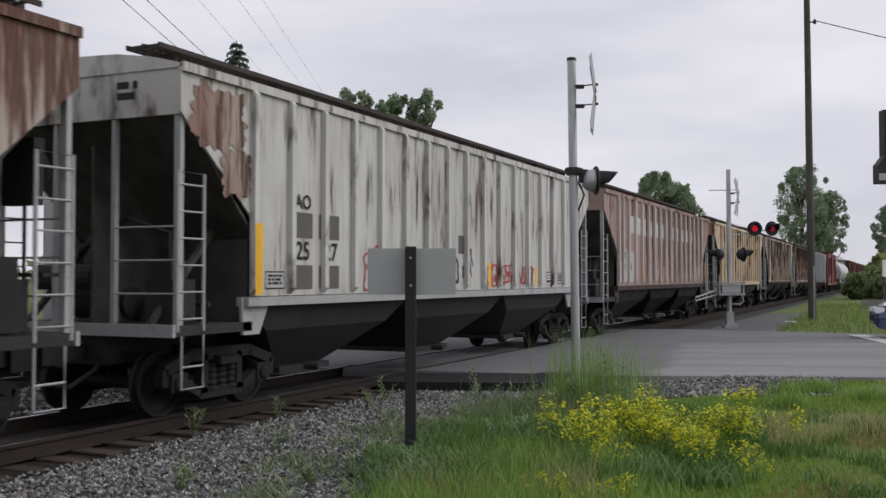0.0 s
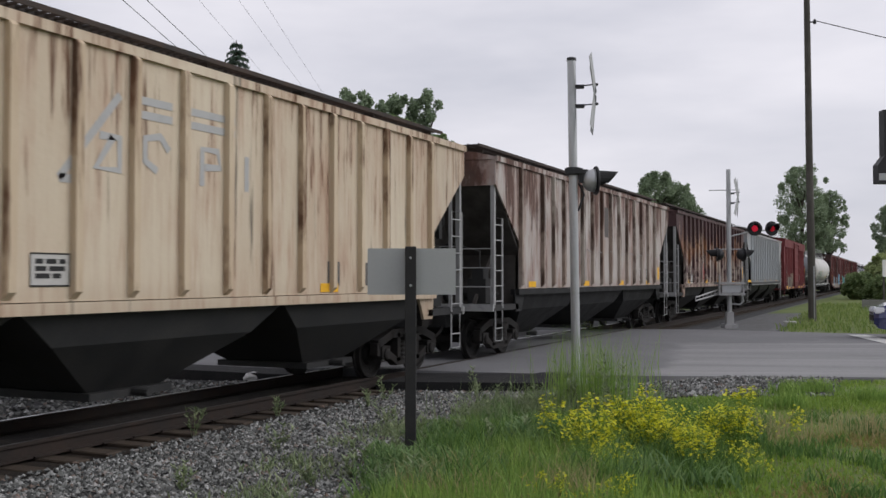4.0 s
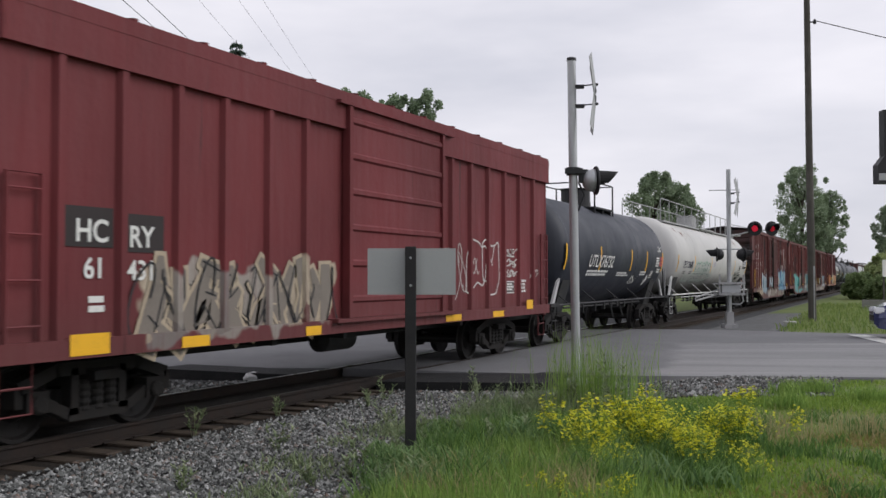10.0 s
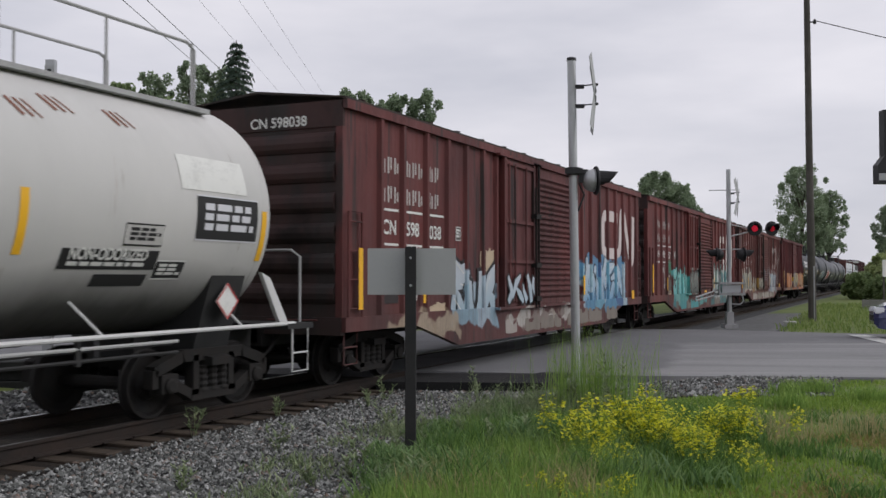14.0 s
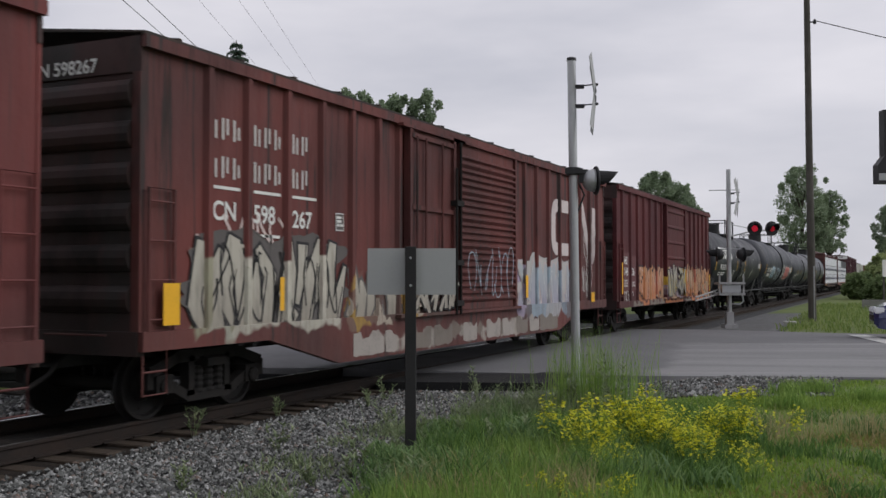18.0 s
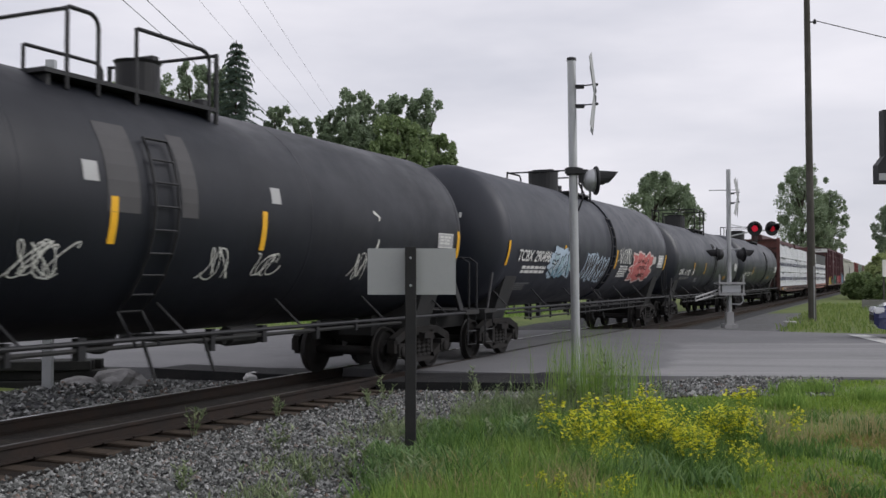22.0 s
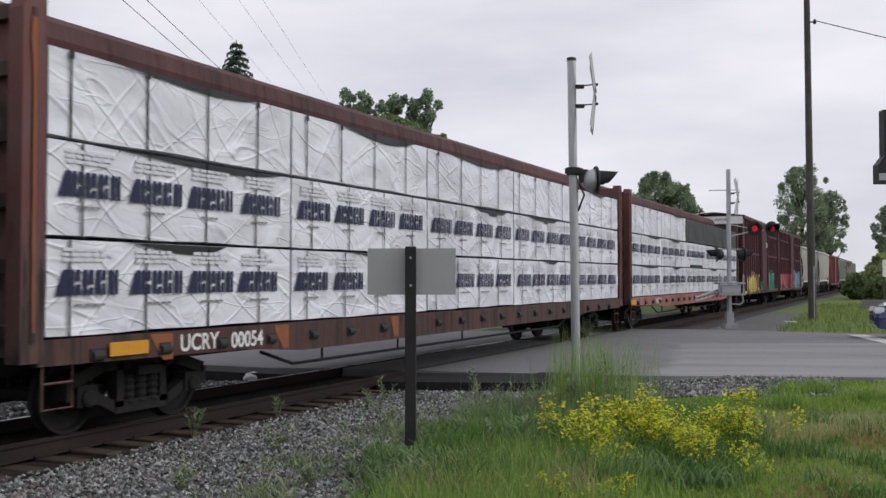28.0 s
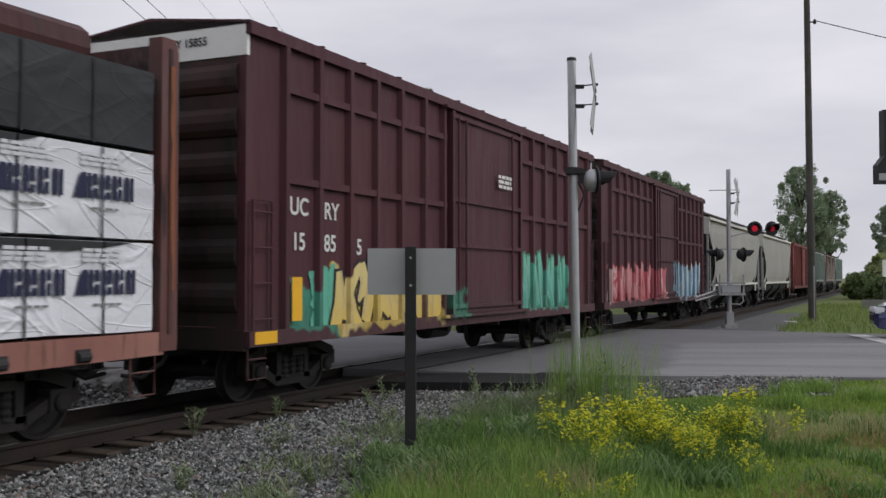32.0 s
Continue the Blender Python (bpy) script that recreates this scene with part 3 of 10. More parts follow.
def tag_marks(car, place, y0, y1, z0, z1, strokes, line, seed, width=0.03, label=""):
    """Thin sprayed scrawl."""
    rnd = random.Random(seed)
    for i in range(strokes):
        bm = bmesh.new()
        y = y0 + (y1 - y0) * (i + rnd.random() * 0.6) / strokes
        h = (z1 - z0)
        a, b, p = rnd.uniform(0.3, 0.5), rnd.uniform(0.05, 0.16), rnd.uniform(0, 6)
        pts = [(y + b * math.sin(k * 0.55 + p) + 0.02 * k, z0 + h * (0.5 + a * math.sin(k * 0.4 + p * 2))) for k in range(14)]
        ribbon(bm, place, pts, width)
        part("sprayed_stroke", bm, line, car, label if i == 0 else "")


SPRAY = {k: flat("spray_" + k, c, 0.6, 0.0, 0.35) for k, c in dict(
    black=(0.02, 0.02, 0.022), white=(0.62, 0.62, 0.58), red=(0.42, 0.05, 0.05), teal=(0.07, 0.27, 0.28), deep_teal=(0.05, 0.13, 0.135), mint=(0.12, 0.42, 0.3), blue=(0.10, 0.22, 0.35),
    pale=(0.40, 0.50, 0.58), pink=(0.62, 0.14, 0.14), cream=(0.50, 0.40, 0.28), yellow=(0.62, 0.46, 0.08), lilac=(0.35, 0.3, 0.42), green=(0.06, 0.22, 0.14), sage=(0.42, 0.53, 0.46), rose=(0.50, 0.14, 0.13), chalk=(0.55, 0.45, 0.42)).items()}


def ladder(car, x, ys, z0, z1, rungs, material, inward=0.0):
    """Two stiles and their rungs on a side."""
    y0, y1 = ys
    bm = tube(bmesh.new(), [(x, y0, z0), (x, y0, z1), (x, y1, z1), (x, y1, z0)], 0.024, 6)
    lad = part("ladder", bm, material, car)
    for k in range(rungs):
        z = z0 + 0.15 + (z1 - z0 - 0.3) * k / max(rungs - 1, 1)
        part("rung", tube(bmesh.new(), [(x + 0.01, y0, z), (x + 0.01, y1, z)], 0.013, 6), material, lad)
    return lad


def stirrup(car, x, y, z1, material):
    bm = bmesh.new()
    tube(bm, [(x, y - 0.2, z1), (x, y - 0.2, 0.42), (x, y + 0.2, 0.42), (x, y + 0.2, z1)], 0.016, 6)
    tube(bm, [(x, y - 0.2, 0.68), (x, y + 0.2, 0.68)], 0.014, 6)
    return part("stirrup_step", bm, material, car)


def register(car, at):
    VEHICLES.append((car, at))
    return car


# ---- covered hopper cars ----
def hopper_car(at, end, label, skin, post_skin, marks=None, posts=None, sill_mat=None, eave=4.27, ladder_mat=None, end_skin=None, yellow=(), ends_yellow=True, smooth_side=False, pockets=3, runner=True, flange=False, bay=None):
    L = end - at
    lad = ladder_mat or M["white_steel"]
    car = register(thing("covered_hopper_car", label, "train car", "cars of the freight train"), at)
    C, K1, K2 = 1.42, 3.70, 2.52   # how far the corner is cut back, and between which heights
    B = 1.50
    half = 1.55
    for s, nm in ((1, "side_wall"), (-1, "side_wall")):
        bm = bmesh.new()
        if smooth_side:
            rows = []
            for k in range(11):
                w = k / 10
                z = B + (eave - B) * w
                x = half - 0.16 * (2 * w - 1) ** 4 + 0.02
                cut = C if z < K2 else (C * (K1 - z) / (K1 - K2) if z < K1 else 0.0)
                rows.append([bm.verts.new((s * x, cut, z)), bm.verts.new((s * x, L - cut, z))])
            for a, b in zip(rows, rows[1:]):
                bm.faces.new((a[0], a[1], b[1], b[0]))
            bmesh.ops.solidify(bm, geom=bm.faces[:], thickness=0.03)
        else:
            prism_x(bm, [(0, eave), (0, K1), (C, K2), (C, B), (L - C, B), (L - C, K2), (L, K1), (L, eave)], s * (half - 0.03), s * half)
        part(nm, bm, skin, car, smooth=False)
    # posts
    if posts is None:
        n = max(2, round((L - 2 * C) / 0.88))
        posts = [C + (L - 2 * C) * k / n for k in range(n + 1)]
    for y in posts:
        for s in (1, -1):
            bm = bmesh.new()
            if smooth_side:
                continue
            w = 0.05
            top = eave - 0.03
            prism_y(bm, [(s * half, B + 0.02), (s * (half + 0.085), B + 0.1), (s * (half + 0.085), top - 0.1), (s * half, top)], y - w, y + w)
            part("side_post", bm, post_skin, car)
    # top rail, sill
    for s in (1, -1):
        bm = box(bmesh.new(), min(s * half, s * (half + 0.05)), max(s * half, s * (half + 0.05)), 0.0, L, eave - 0.09, eave + 0.02)
        part("top_rail", bm, skin, car)
        bm = box(bmesh.new(), min(s * 1.38, s * (half + 0.03)), max(s * 1.38, s * (half + 0.03)), C - 0.1, L - C + 0.1, B - 0.13, B - 0.01)
        part("side_sill", bm, sill_mat or skin, car)
        if flange:
            bm = box(bmesh.new(), min(s * 1.4, s * (half + 0.06)), max(s * 1.4, s * (half + 0.06)), C, L - C, B - 0.165, B - 0.132)
            part("sill_flange", bm, M["white_steel"], car)
    # roof
    bm = bmesh.new()
    prof = [(half + 0.02, eave), (1.1, eave + 0.12), (0.55, eave + 0.2), (0, eave + 0.22), (-0.55, eave + 0.2), (-1.1, eave + 0.12), (-half - 0.02, eave), (-half, eave - 0.04), (half, eave - 0.04)]
    prism_y(bm, prof, 0.0, L)
    part("roof", bm, skin, car)
    nh = 10
    for k in range(nh):
        y = 1.0 + (L - 2.0) * k / nh
        bm = box(bmesh.new(), -0.3, 0.3, y + 0.06, y + (L - 2.0) / nh - 0.06, eave + 0.2, eave + 0.32)
        part("hatch_cover", bm, post_skin, car)
    if runner:
        for s in (1, -1):
            bm = bmesh.new()
            for x in (0.62, 0.87, 1.12):
                box(bm, s * x - 0.014, s * x + 0.014, 0.1, L - 0.1, eave + 0.26, eave + 0.32)
            for k in range(int((L - 0.2) / 0.13)):
                y = 0.14 + k * 0.13
                box(bm, min(s * 0.62, s * 1.12), max(s * 0.62, s * 1.12), y - 0.026, y + 0.026, eave + 0.28, eave + 0.305)
            for k in range(8):
                y = 0.5 + (L - 1) * k / 7
                box(bm, min(s * 0.66, s * 1.06), max(s * 0.66, s * 1.06), y - 0.03, y + 0.03, eave + 0.1, eave + 0.27)
            part("running_board", bm, M["grating"], car)
    # ends
    for e, sg in ((0.0, 1), (L, -1)):
        bm = box(bmesh.new(), -half, half, min(e + sg * 0.02, e + sg * 0.06), max(e + sg * 0.02, e + sg * 0.06), K1 - 0.02, eave)
        part("end_panel", bm, end_skin or skin, car)
        bm = bmesh.new()
        a = [(-half + 0.04, e + sg * 0.06, K1), (half - 0.04, e + sg * 0.06, K1), (half - 0.04, e + sg * (C + 1.0), B - 0.1), (-half + 0.04, e + sg * (C + 1.0), B - 0.1)]
        b = [(x, y + sg * 0.05, z) for x, y, z in a]
        va, vb = [bm.verts.new(p) for p in a], [bm.verts.new(p) for p in b]
        bm.faces.new(va), bm.faces.new(vb[::-1])
        for k in range(4):
            bm.faces.new((va[k], vb[k], vb[(k + 1) % 4], va[(k + 1) % 4]))
        bmesh.ops.recalc_face_normals(bm, faces=bm.faces)
        part("slope_sheet", bm, M["slope"], car)
        bm = box(bmesh.new(), -1.42, 1.42, min(e + sg * (C + 0.08), e + sg * (C + 0.12)), max(e + sg * (C + 0.08), e + sg * (C + 0.12)), 1.1, 2.25)
        part("bolster_web", bm, M["slope"], car)
        bm = lathe(bmesh.new(), [(-1.0, 0.03), (-0.98, 0.2), (0.1, 0.2), (0.12, 0.03)], "x", (0, e + sg * 0.85, 1.42), 14)
        part("air_reservoir", bm, M["underframe"], car)
        bm = lathe(bmesh.new(), [(0.35, 0.03), (0.36, 0.15), (0.8, 0.15), (0.82, 0.04), (1.2, 0.035)], "x", (0, e + sg * 1.0, 1.4), 12)
        part("brake_cylinder", bm, M["underframe"], car)
        bm = bmesh.new()
        prism_x(bm, [(e + sg * 0.2, 1.15), (e + sg * (C + 0.85), 1.15), (e + sg * (C + 0.85), 1.5), (e + sg * 0.2, K1 - 0.3)], -0.02, 0.02)
        part("end_web", bm, M["slope"], car)
        for x in (-1.0, 1.0):
            part("slope_brace", beam(bmesh.new(), (x, e + sg * 0.12, 1.17), (x, e + sg * 1.3, 2.35), 0.07, 0.07), M["slope"], car)
        bm = box(bmesh.new(), 0.78, 1.2, min(e + sg * 0.3, e + sg * 0.72), max(e + sg * 0.3, e + sg * 0.72), 1.2, 1.72)
        box(bm, 0.86, 1.12, min(e + sg * 0.36, e + sg * 0.66), max(e + sg * 0.36, e + sg * 0.66), 1.72, 1.95)
        part("brake_valve", bm, M["underframe"], car)
        bm = lathe(bmesh.new(), [(-1.1, 0.03), (-1.08, 0.17), (-0.1, 0.17), (-0.08, 0.03)], "x", (0, e + sg * 0.4, 1.75), 14)
        part("emergency_reservoir", bm, M["underframe"], car)
        bm = tube(bmesh.new(), [(0.98, e + sg * 0.5, 1.9), (0.98, e + sg * 0.5, 2.3), (0.3, e + sg * 0.5, 2.5), (-0.6, e + sg * 0.6, 2.1), (-0.6, e + sg * 0.5, 1.75)], 0.025, 6)
        part("brake_pipe", bm, M["underframe"], car)
        for x in (-1.46, -0.48, 0.48, 1.46):
            bm = beam(bmesh.new(), (x, e + sg * 0.08, 1.18), (x, e + sg * 0.08, K1), 0.09 if abs(x) > 1 else 0.06, 0.07)
            part("end_post", bm, lad, car)
        bm = box(bmesh.new(), -1.5, 1.5, min(e - sg * 0.05, e + sg * 1.5), max(e - sg * 0.05, e + sg * 1.5), 1.05, 1.17)
        box(bm, -0.4, 0.4, min(e, e + sg * 2.4), max(e, e + sg * 2.4), 0.68, 1.05)
        part("end_platform", bm, M["underframe"], car)
        bm = box(bmesh.new(), -1.52, 1.52, min(e - sg * 0.08, e - sg * 0.03), max(e - sg * 0.08, e - sg * 0.03), 1.04, 1.19)
        part("end_sill", bm, lad, car)
        for s in (1, -1):
            x = s * 1.5
            ladder(car, x, sorted((e + sg * 0.02, e + sg * 0.5)), 1.1, 3.0, 6, lad)
            bm = bmesh.new()
            prism_x(bm, [(e + sg * (C - 0.15), B - 0.02), (e + sg * (C + 0.5), B - 0.02), (e + sg * (C + 0.25), 1.0), (e + sg * (C - 0.1), 1.0)], x - s * 0.05, x)
            part("corner_gusset", bm, sill_mat or skin, car)
            stirrup(car, x, e + sg * 0.3, 1.05, lad)
        if sg < 0:
            bm = lathe(bmesh.new(), [(e + 0.02, 0.24), (e + 0.05, 0.27), (e + 0.08, 0.24), (e + 0.05, 0.22), (e + 0.02, 0.24)], "y", (0.85, 0, 2.85), 20)
            beam(bm, (0.6, e + 0.05, 2.85), (1.1, e + 0.05, 2.85), 0.03, 0.03)
            beam(bm, (0.85, e + 0.05, 2.6), (0.85, e + 0.05, 3.1), 0.03, 0.03)
            part("brake_wheel", bm, M["underframe"], car)
            part("brake_housing", box(bmesh.new(), 0.62, 1.08, e - 0.14, e + 0.0, 2.5, 3.2), M["underframe"], car)
            part("brake_chain_rod", tube(bmesh.new(), [(0.85, e - 0.04, 2.5), (0.85, e - 0.04, 1.15)], 0.02, 6), M["underframe"], car)
            part("crossover_grating", box(bmesh.new(), -1.4, 1.4, e - 0.3, e - 0.04, 1.75, 1.79), M["grating"], car)
        for z in (1.55, 1.95, 2.35):
            bm = tube(bmesh.new(), [(0.5, e + sg * 0.04, z), (1.46, e + sg * 0.04, z)], 0.014, 6)
            part("grab_iron", bm, lad, car)
    # hopper bottoms
    ya, yb = C + 0.1, L - C - 0.1
    p = (yb - ya) / pockets
    for k in range(pockets):
        y0, y1 = ya + k * p, ya + (k + 1) * p
        yc = (y0 + y1) / 2
        bm = bmesh.new()
        r0 = [(-1.46, y0, B - 0.1), (1.46, y0, B - 0.1), (1.46, y1, B - 0.1), (-1.46, y1, B - 0.1)]
        r1 = [(-1.32, y0 + 0.55, 1.02), (1.32, y0 + 0.55, 1.02), (1.32, y1 - 0.55, 1.02), (-1.32, y1 - 0.55, 1.02)]
        r2 = [(-0.72, yc - 0.62, 0.42), (0.72, yc - 0.62, 0.42), (0.72, yc + 0.62, 0.42), (-0.72, yc + 0.62, 0.42)]
        vs = [[bm.verts.new(q) for q in r] for r in (r0, r1, r2)]
        for a, b in zip(vs, vs[1:]):
            for i in range(4):
                bm.faces.new((a[i], a[(i + 1) % 4], b[(i + 1) % 4], b[i]))
        bm.faces.new(vs[2])
        bm.faces.new(vs[0][::-1])
        bmesh.ops.recalc_face_normals(bm, faces=bm.faces)
        pk = part("hopper_bay", bm, bay or M["underframe"], car)
        bm = box(bmesh.new(), -0.85, 0.85, yc - 0.7, yc + 0.7, 0.33, 0.42)
        for s in (-1, 1):
            tube(bm, [(s * 0.85, yc, 0.38), (s * 1.1, yc, 0.38)], 0.05, 8)
        part("outlet_gate", bm, M["underframe"], pk)
    bm = box(bmesh.new(), -0.22, 0.22, 0.4, L - 0.4, 0.82, 1.1)
    part("centre_sill", bm, M["underframe"], car)
    place = side_plane(half + 0.006)
    for y0, y1, z0, z1 in yellow:
        patch(car, "reflective_strip", side_plane(half + 0.09 if y1 - y0 < 0.2 else half + 0.008), y0, y1, z0, z1, M["reflect"])
    running_gear(car, at, L, 1.45)
    if marks:
        marks(car, place, half + 0.008, L)
    return car


# ---- boxcars ----
def box_car(at, end, label, skin, marks=None, eave=4.45, sill=0.9, belly=None, posts=(), door=None, door2=None, ribs=(), roof_skin=None, end_white=None, top_band=None, yellow=(), ladder_mat=None, half=1.57, post_depth=0.07, end_skin=None):
    L = end - at
    car = register(thing("boxcar", label, "train car", "cars of the freight train"), at)
    lad = ladder_mat or skin
    bm = bmesh.new()
    box(bm, -half, half, 0.04, L - 0.04, sill + 0.1, eave)
    part("body", bm, skin, car)
    # roof with its seams
    bm = bmesh.new()
    prism_y(bm, [(half + 0.07, eave), (half + 0.07, eave + 0.05), (0, eave + 0.24), (-half - 0.07, eave + 0.05), (-half - 0.07, eave)], 0, L)
    roof = part("roof", bm, roof_skin or skin, car)
    k = 0.6
    while k < L:
        bm = bmesh.new()
        for s in (1, -1):
            beam(bm, (s * (half + 0.06), k, eave + 0.065), (0, k, eave + 0.255), 0.06, 0.04)
        part("roof_seam", bm, roof_skin or skin, roof)
        k += 1.22
    for s in (1, -1):
        lo, hi = min(s * half, s * (half + 0.09)), max(s * half, s * (half + 0.09))
        bm = box(bmesh.new(), lo, hi, 0, L, eave - 0.13, eave + 0.01)
        part("side_plate", bm, skin, car)
        bm = bmesh.new()
        if belly:
            y0, y1, y2, y3, zb = belly
            prism_x(bm, [(0, sill + 0.22), (0, sill), (y0, sill), (y1, zb), (y2, zb), (y3, sill), (L, sill), (L, sill + 0.22)], s * (half - 0.03), s * (half + 0.08))
        else:
            box(bm, lo, hi, 0, L, sill, sill + 0.2)
        part("side_sill", bm, skin, car)
        for y in posts:
            bm = bmesh.new()
            z0, z1 = sill + 0.2, eave - 0.13
            d = s * (half + post_depth)
            v = [bm.verts.new(q) for q in ((s * half, y - 0.085, z0), (d, y - 0.045, z0), (d, y + 0.045, z0), (s * half, y + 0.085, z0),
                                           (s * half, y - 0.085, z1), (d, y - 0.045, z1), (d, y + 0.045, z1), (s * half, y + 0.085, z1))]
            for f in ((0, 1, 5, 4), (1, 2, 6, 5), (2, 3, 7, 6), (0, 3, 2, 1), (4, 5, 6, 7)):
                bm.faces.new([v[i] for i in f])
            bmesh.ops.recalc_face_normals(bm, faces=bm.faces)
            part("side_post", bm, skin, car)
        for z, a, b in ribs:
            bm = box(bmesh.new(), lo, min(hi, lo + 0.075) if s > 0 else hi, a, b, z - 0.05, z + 0.05) if s > 0 else box(bmesh.new(), hi - 0.075, hi, a, b, z - 0.05, z + 0.05)
            part("side_rib", bm, skin, car)
        if top_band:
            bm = box(bmesh.new(), lo, hi - 0.004 if s > 0 else hi, 0.01, L - 0.01, top_band, eave - 0.13)
            part("upper_plate", bm, skin, car)
        for dd in (door, door2):
            if not dd:
                continue
            y0, y1, style = dd[:3]
            ztop = eave - 0.17
            d0, d1 = s * (half + 0.02), s * (half + 0.10)
            bm = box(bmesh.new(), min(d0, d1), max(d0, d1), y0, y1, sill + 0.22, ztop)
            leaf = part("door", bm, skin, car)
            d2 = s * (half + 0.155)
            if style == "louvre":
                n = 22
                for i in range(n):
                    z = sill + 0.42 + (ztop - sill - 0.65) * i / (n - 1)
                    w = 0.055 if i % 4 else 0.075
                    bm = bmesh.new()
                    prism_y(bm, [(d1, z - w), (d2, z - 0.018), (d2, z + 0.014), (d1, z + w * 0.6)], y0 + 0.08, y1 - 0.08)
                    part("door_rib", bm, skin, leaf)
                # locking rods beside the door
                for yy, top in ((y0 - 0.05, ztop), (y0 - 0.24, ztop - 0.5)):
                    part("lock_rod", tube(bmesh.new(), [(s * (half + 0.2), yy, sill + 0.15), (s * (half + 0.2), yy, top)], 0.026, 8), M["truck"], leaf)
                for zz in (sill + 0.35, sill + 1.1, sill + 2.2):
                    bm = box(bmesh.new(), min(s * (half + 0.1), s * (half + 0.24)), max(s * (half + 0.1), s * (half + 0.24)), y0 - 0.3, y0 + 0.02, zz - 0.05, zz + 0.05)
                    part("lock_bracket", bm, M["truck"], leaf)
            elif style == "panel":
                for i in range(6):
                    z = sill + 0.5 + (ztop - sill - 0.7) * i / 5
                    bm = bmesh.new()
                    prism_y(bm, [(d1, z - 0.06), (d2 - s * 0.02, z - 0.03), (d2 - s * 0.02, z + 0.03), (d1, z + 0.06)], y0 + 0.06, y1 - 0.06)
                    part("door_rib", bm, skin, leaf)
            else:
                for z in (ztop - 0.1, sill + 0.36, (ztop + sill) / 2 + 0.35, (ztop + sill) / 2 - 0.5):
                    bm = box(bmesh.new(), min(d1, d2), max(d1, d2), y0 + 0.05, y1 - 0.05, z - 0.04, z + 0.04)
                    part("door_rib", bm, skin, leaf)
                for y in (y0 + 0.25, y0 + 0.6, y1 - 0.6):
                    bm = tube(bmesh.new(), [(d2, y, sill + 0.3), (d2, y, ztop - 0.1)], 0.025, 6)
                    part("lock_rod", bm, skin, leaf)
            for y in (y0 + 0.04, y1 - 0.04):
                bm = box(bmesh.new(), min(d1, d2), max(d1, d2), y - 0.05, y + 0.05, sill + 0.22, ztop)
                part("door_stile", bm, skin, leaf)
            bm = box(bmesh.new(), min(s * half, s * (half + 0.19)), max(s * half, s * (half + 0.19)), y0 - 0.4, y1 + 0.5, sill + 0.16, sill + 0.215)
            part("door_track", bm, skin, car)
            bm = box(bmesh.new(), min(s * half, s * (half + 0.17)), max(s * half, s * (half + 0.17)), y0 - 0.3, y1 + 0.4, ztop + 0.005, ztop + 0.055)
            part("door_track", bm, skin, car)
    # ribbed ends
    for e, sg in ((0.0, 1), (L, -1)):
        bm = box(bmesh.new(), -half - 0.02, half + 0.02, min(e, e + sg * 0.06), max(e, e + sg * 0.06), eave - 0.4, eave + 0.03)
        v = [(-half - 0.02, eave + 0.03), (half + 0.02, eave + 0.03), (0, eave + 0.2)]
        prism_y(bm, v, min(e, e + sg * 0.06), max(e, e + sg * 0.06))
        part("end_plate", bm, end_white or end_skin or skin, car)
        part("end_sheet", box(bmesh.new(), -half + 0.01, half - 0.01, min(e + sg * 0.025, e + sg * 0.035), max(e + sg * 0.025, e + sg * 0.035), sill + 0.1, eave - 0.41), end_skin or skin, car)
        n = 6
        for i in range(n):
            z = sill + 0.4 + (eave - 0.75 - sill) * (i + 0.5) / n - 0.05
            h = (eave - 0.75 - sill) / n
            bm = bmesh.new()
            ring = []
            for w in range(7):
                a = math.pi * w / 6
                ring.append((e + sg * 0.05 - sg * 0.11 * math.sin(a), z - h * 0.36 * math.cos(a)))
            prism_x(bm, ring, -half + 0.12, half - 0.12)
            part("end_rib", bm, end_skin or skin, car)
        for x in (-half + 0.05, half - 0.05):
            bm = box(bmesh.new(), x - 0.06, x + 0.06, min(e, e + sg * 0.05), max(e, e + sg * 0.05), sill, eave - 0.4)
            part("corner_post", bm, skin, car)
        bm = box(bmesh.new(), -half, half, min(e - sg * 0.02, e + sg * 0.1), max(e - sg * 0.02, e + sg * 0.1), sill - 0.05, sill + 0.22)
        part("end_sill", bm, end_skin or skin, car)
        for s in (1, -1):
            ladder(car, s * (half + 0.06), sorted((e + sg * 0.1, e + sg * 0.52)), sill + 0.2, 2.75, 4, lad)
            stirrup(car, s * (half - 0.02), e + sg * 0.3, sill + 0.05, lad)
        bm = tube(bmesh.new(), [(0.3, e - sg * 0.1, 1.1), (1.2, e - sg * 0.1, 1.1)], 0.014, 6)
        part("grab_iron", bm, lad, car)
    bm = box(bmesh.new(), -0.2, 0.2, 0.2, L - 0.2, 0.68, sill + 0.1)
    for y in (L * 0.3, L * 0.42, L * 0.58, L * 0.7):
        box(bm, -half + 0.1, half - 0.1, y - 0.06, y + 0.06, sill - 0.1, sill + 0.1)
    part("underframe", bm, M["underframe"], car)
    bm = lathe(bmesh.new(), [(L * 0.44, 0.05), (L * 0.445, 0.2), (L * 0.5, 0.2), (L * 0.505, 0.05)], "y", (0.75, 0, 0.75), 14)
    part("air_reservoir", bm, M["underframe"], car)
    for y0, y1, z0, z1 in yellow:
        patch(car, "reflective_strip", side_plane(half + 0.1), y0, y1, z0, z1, M["reflect"])
    running_gear(car, at, L, 1.9)
    if marks:
        marks(car, side_plane(half + 0.008), half + 0.01, L)
    return car


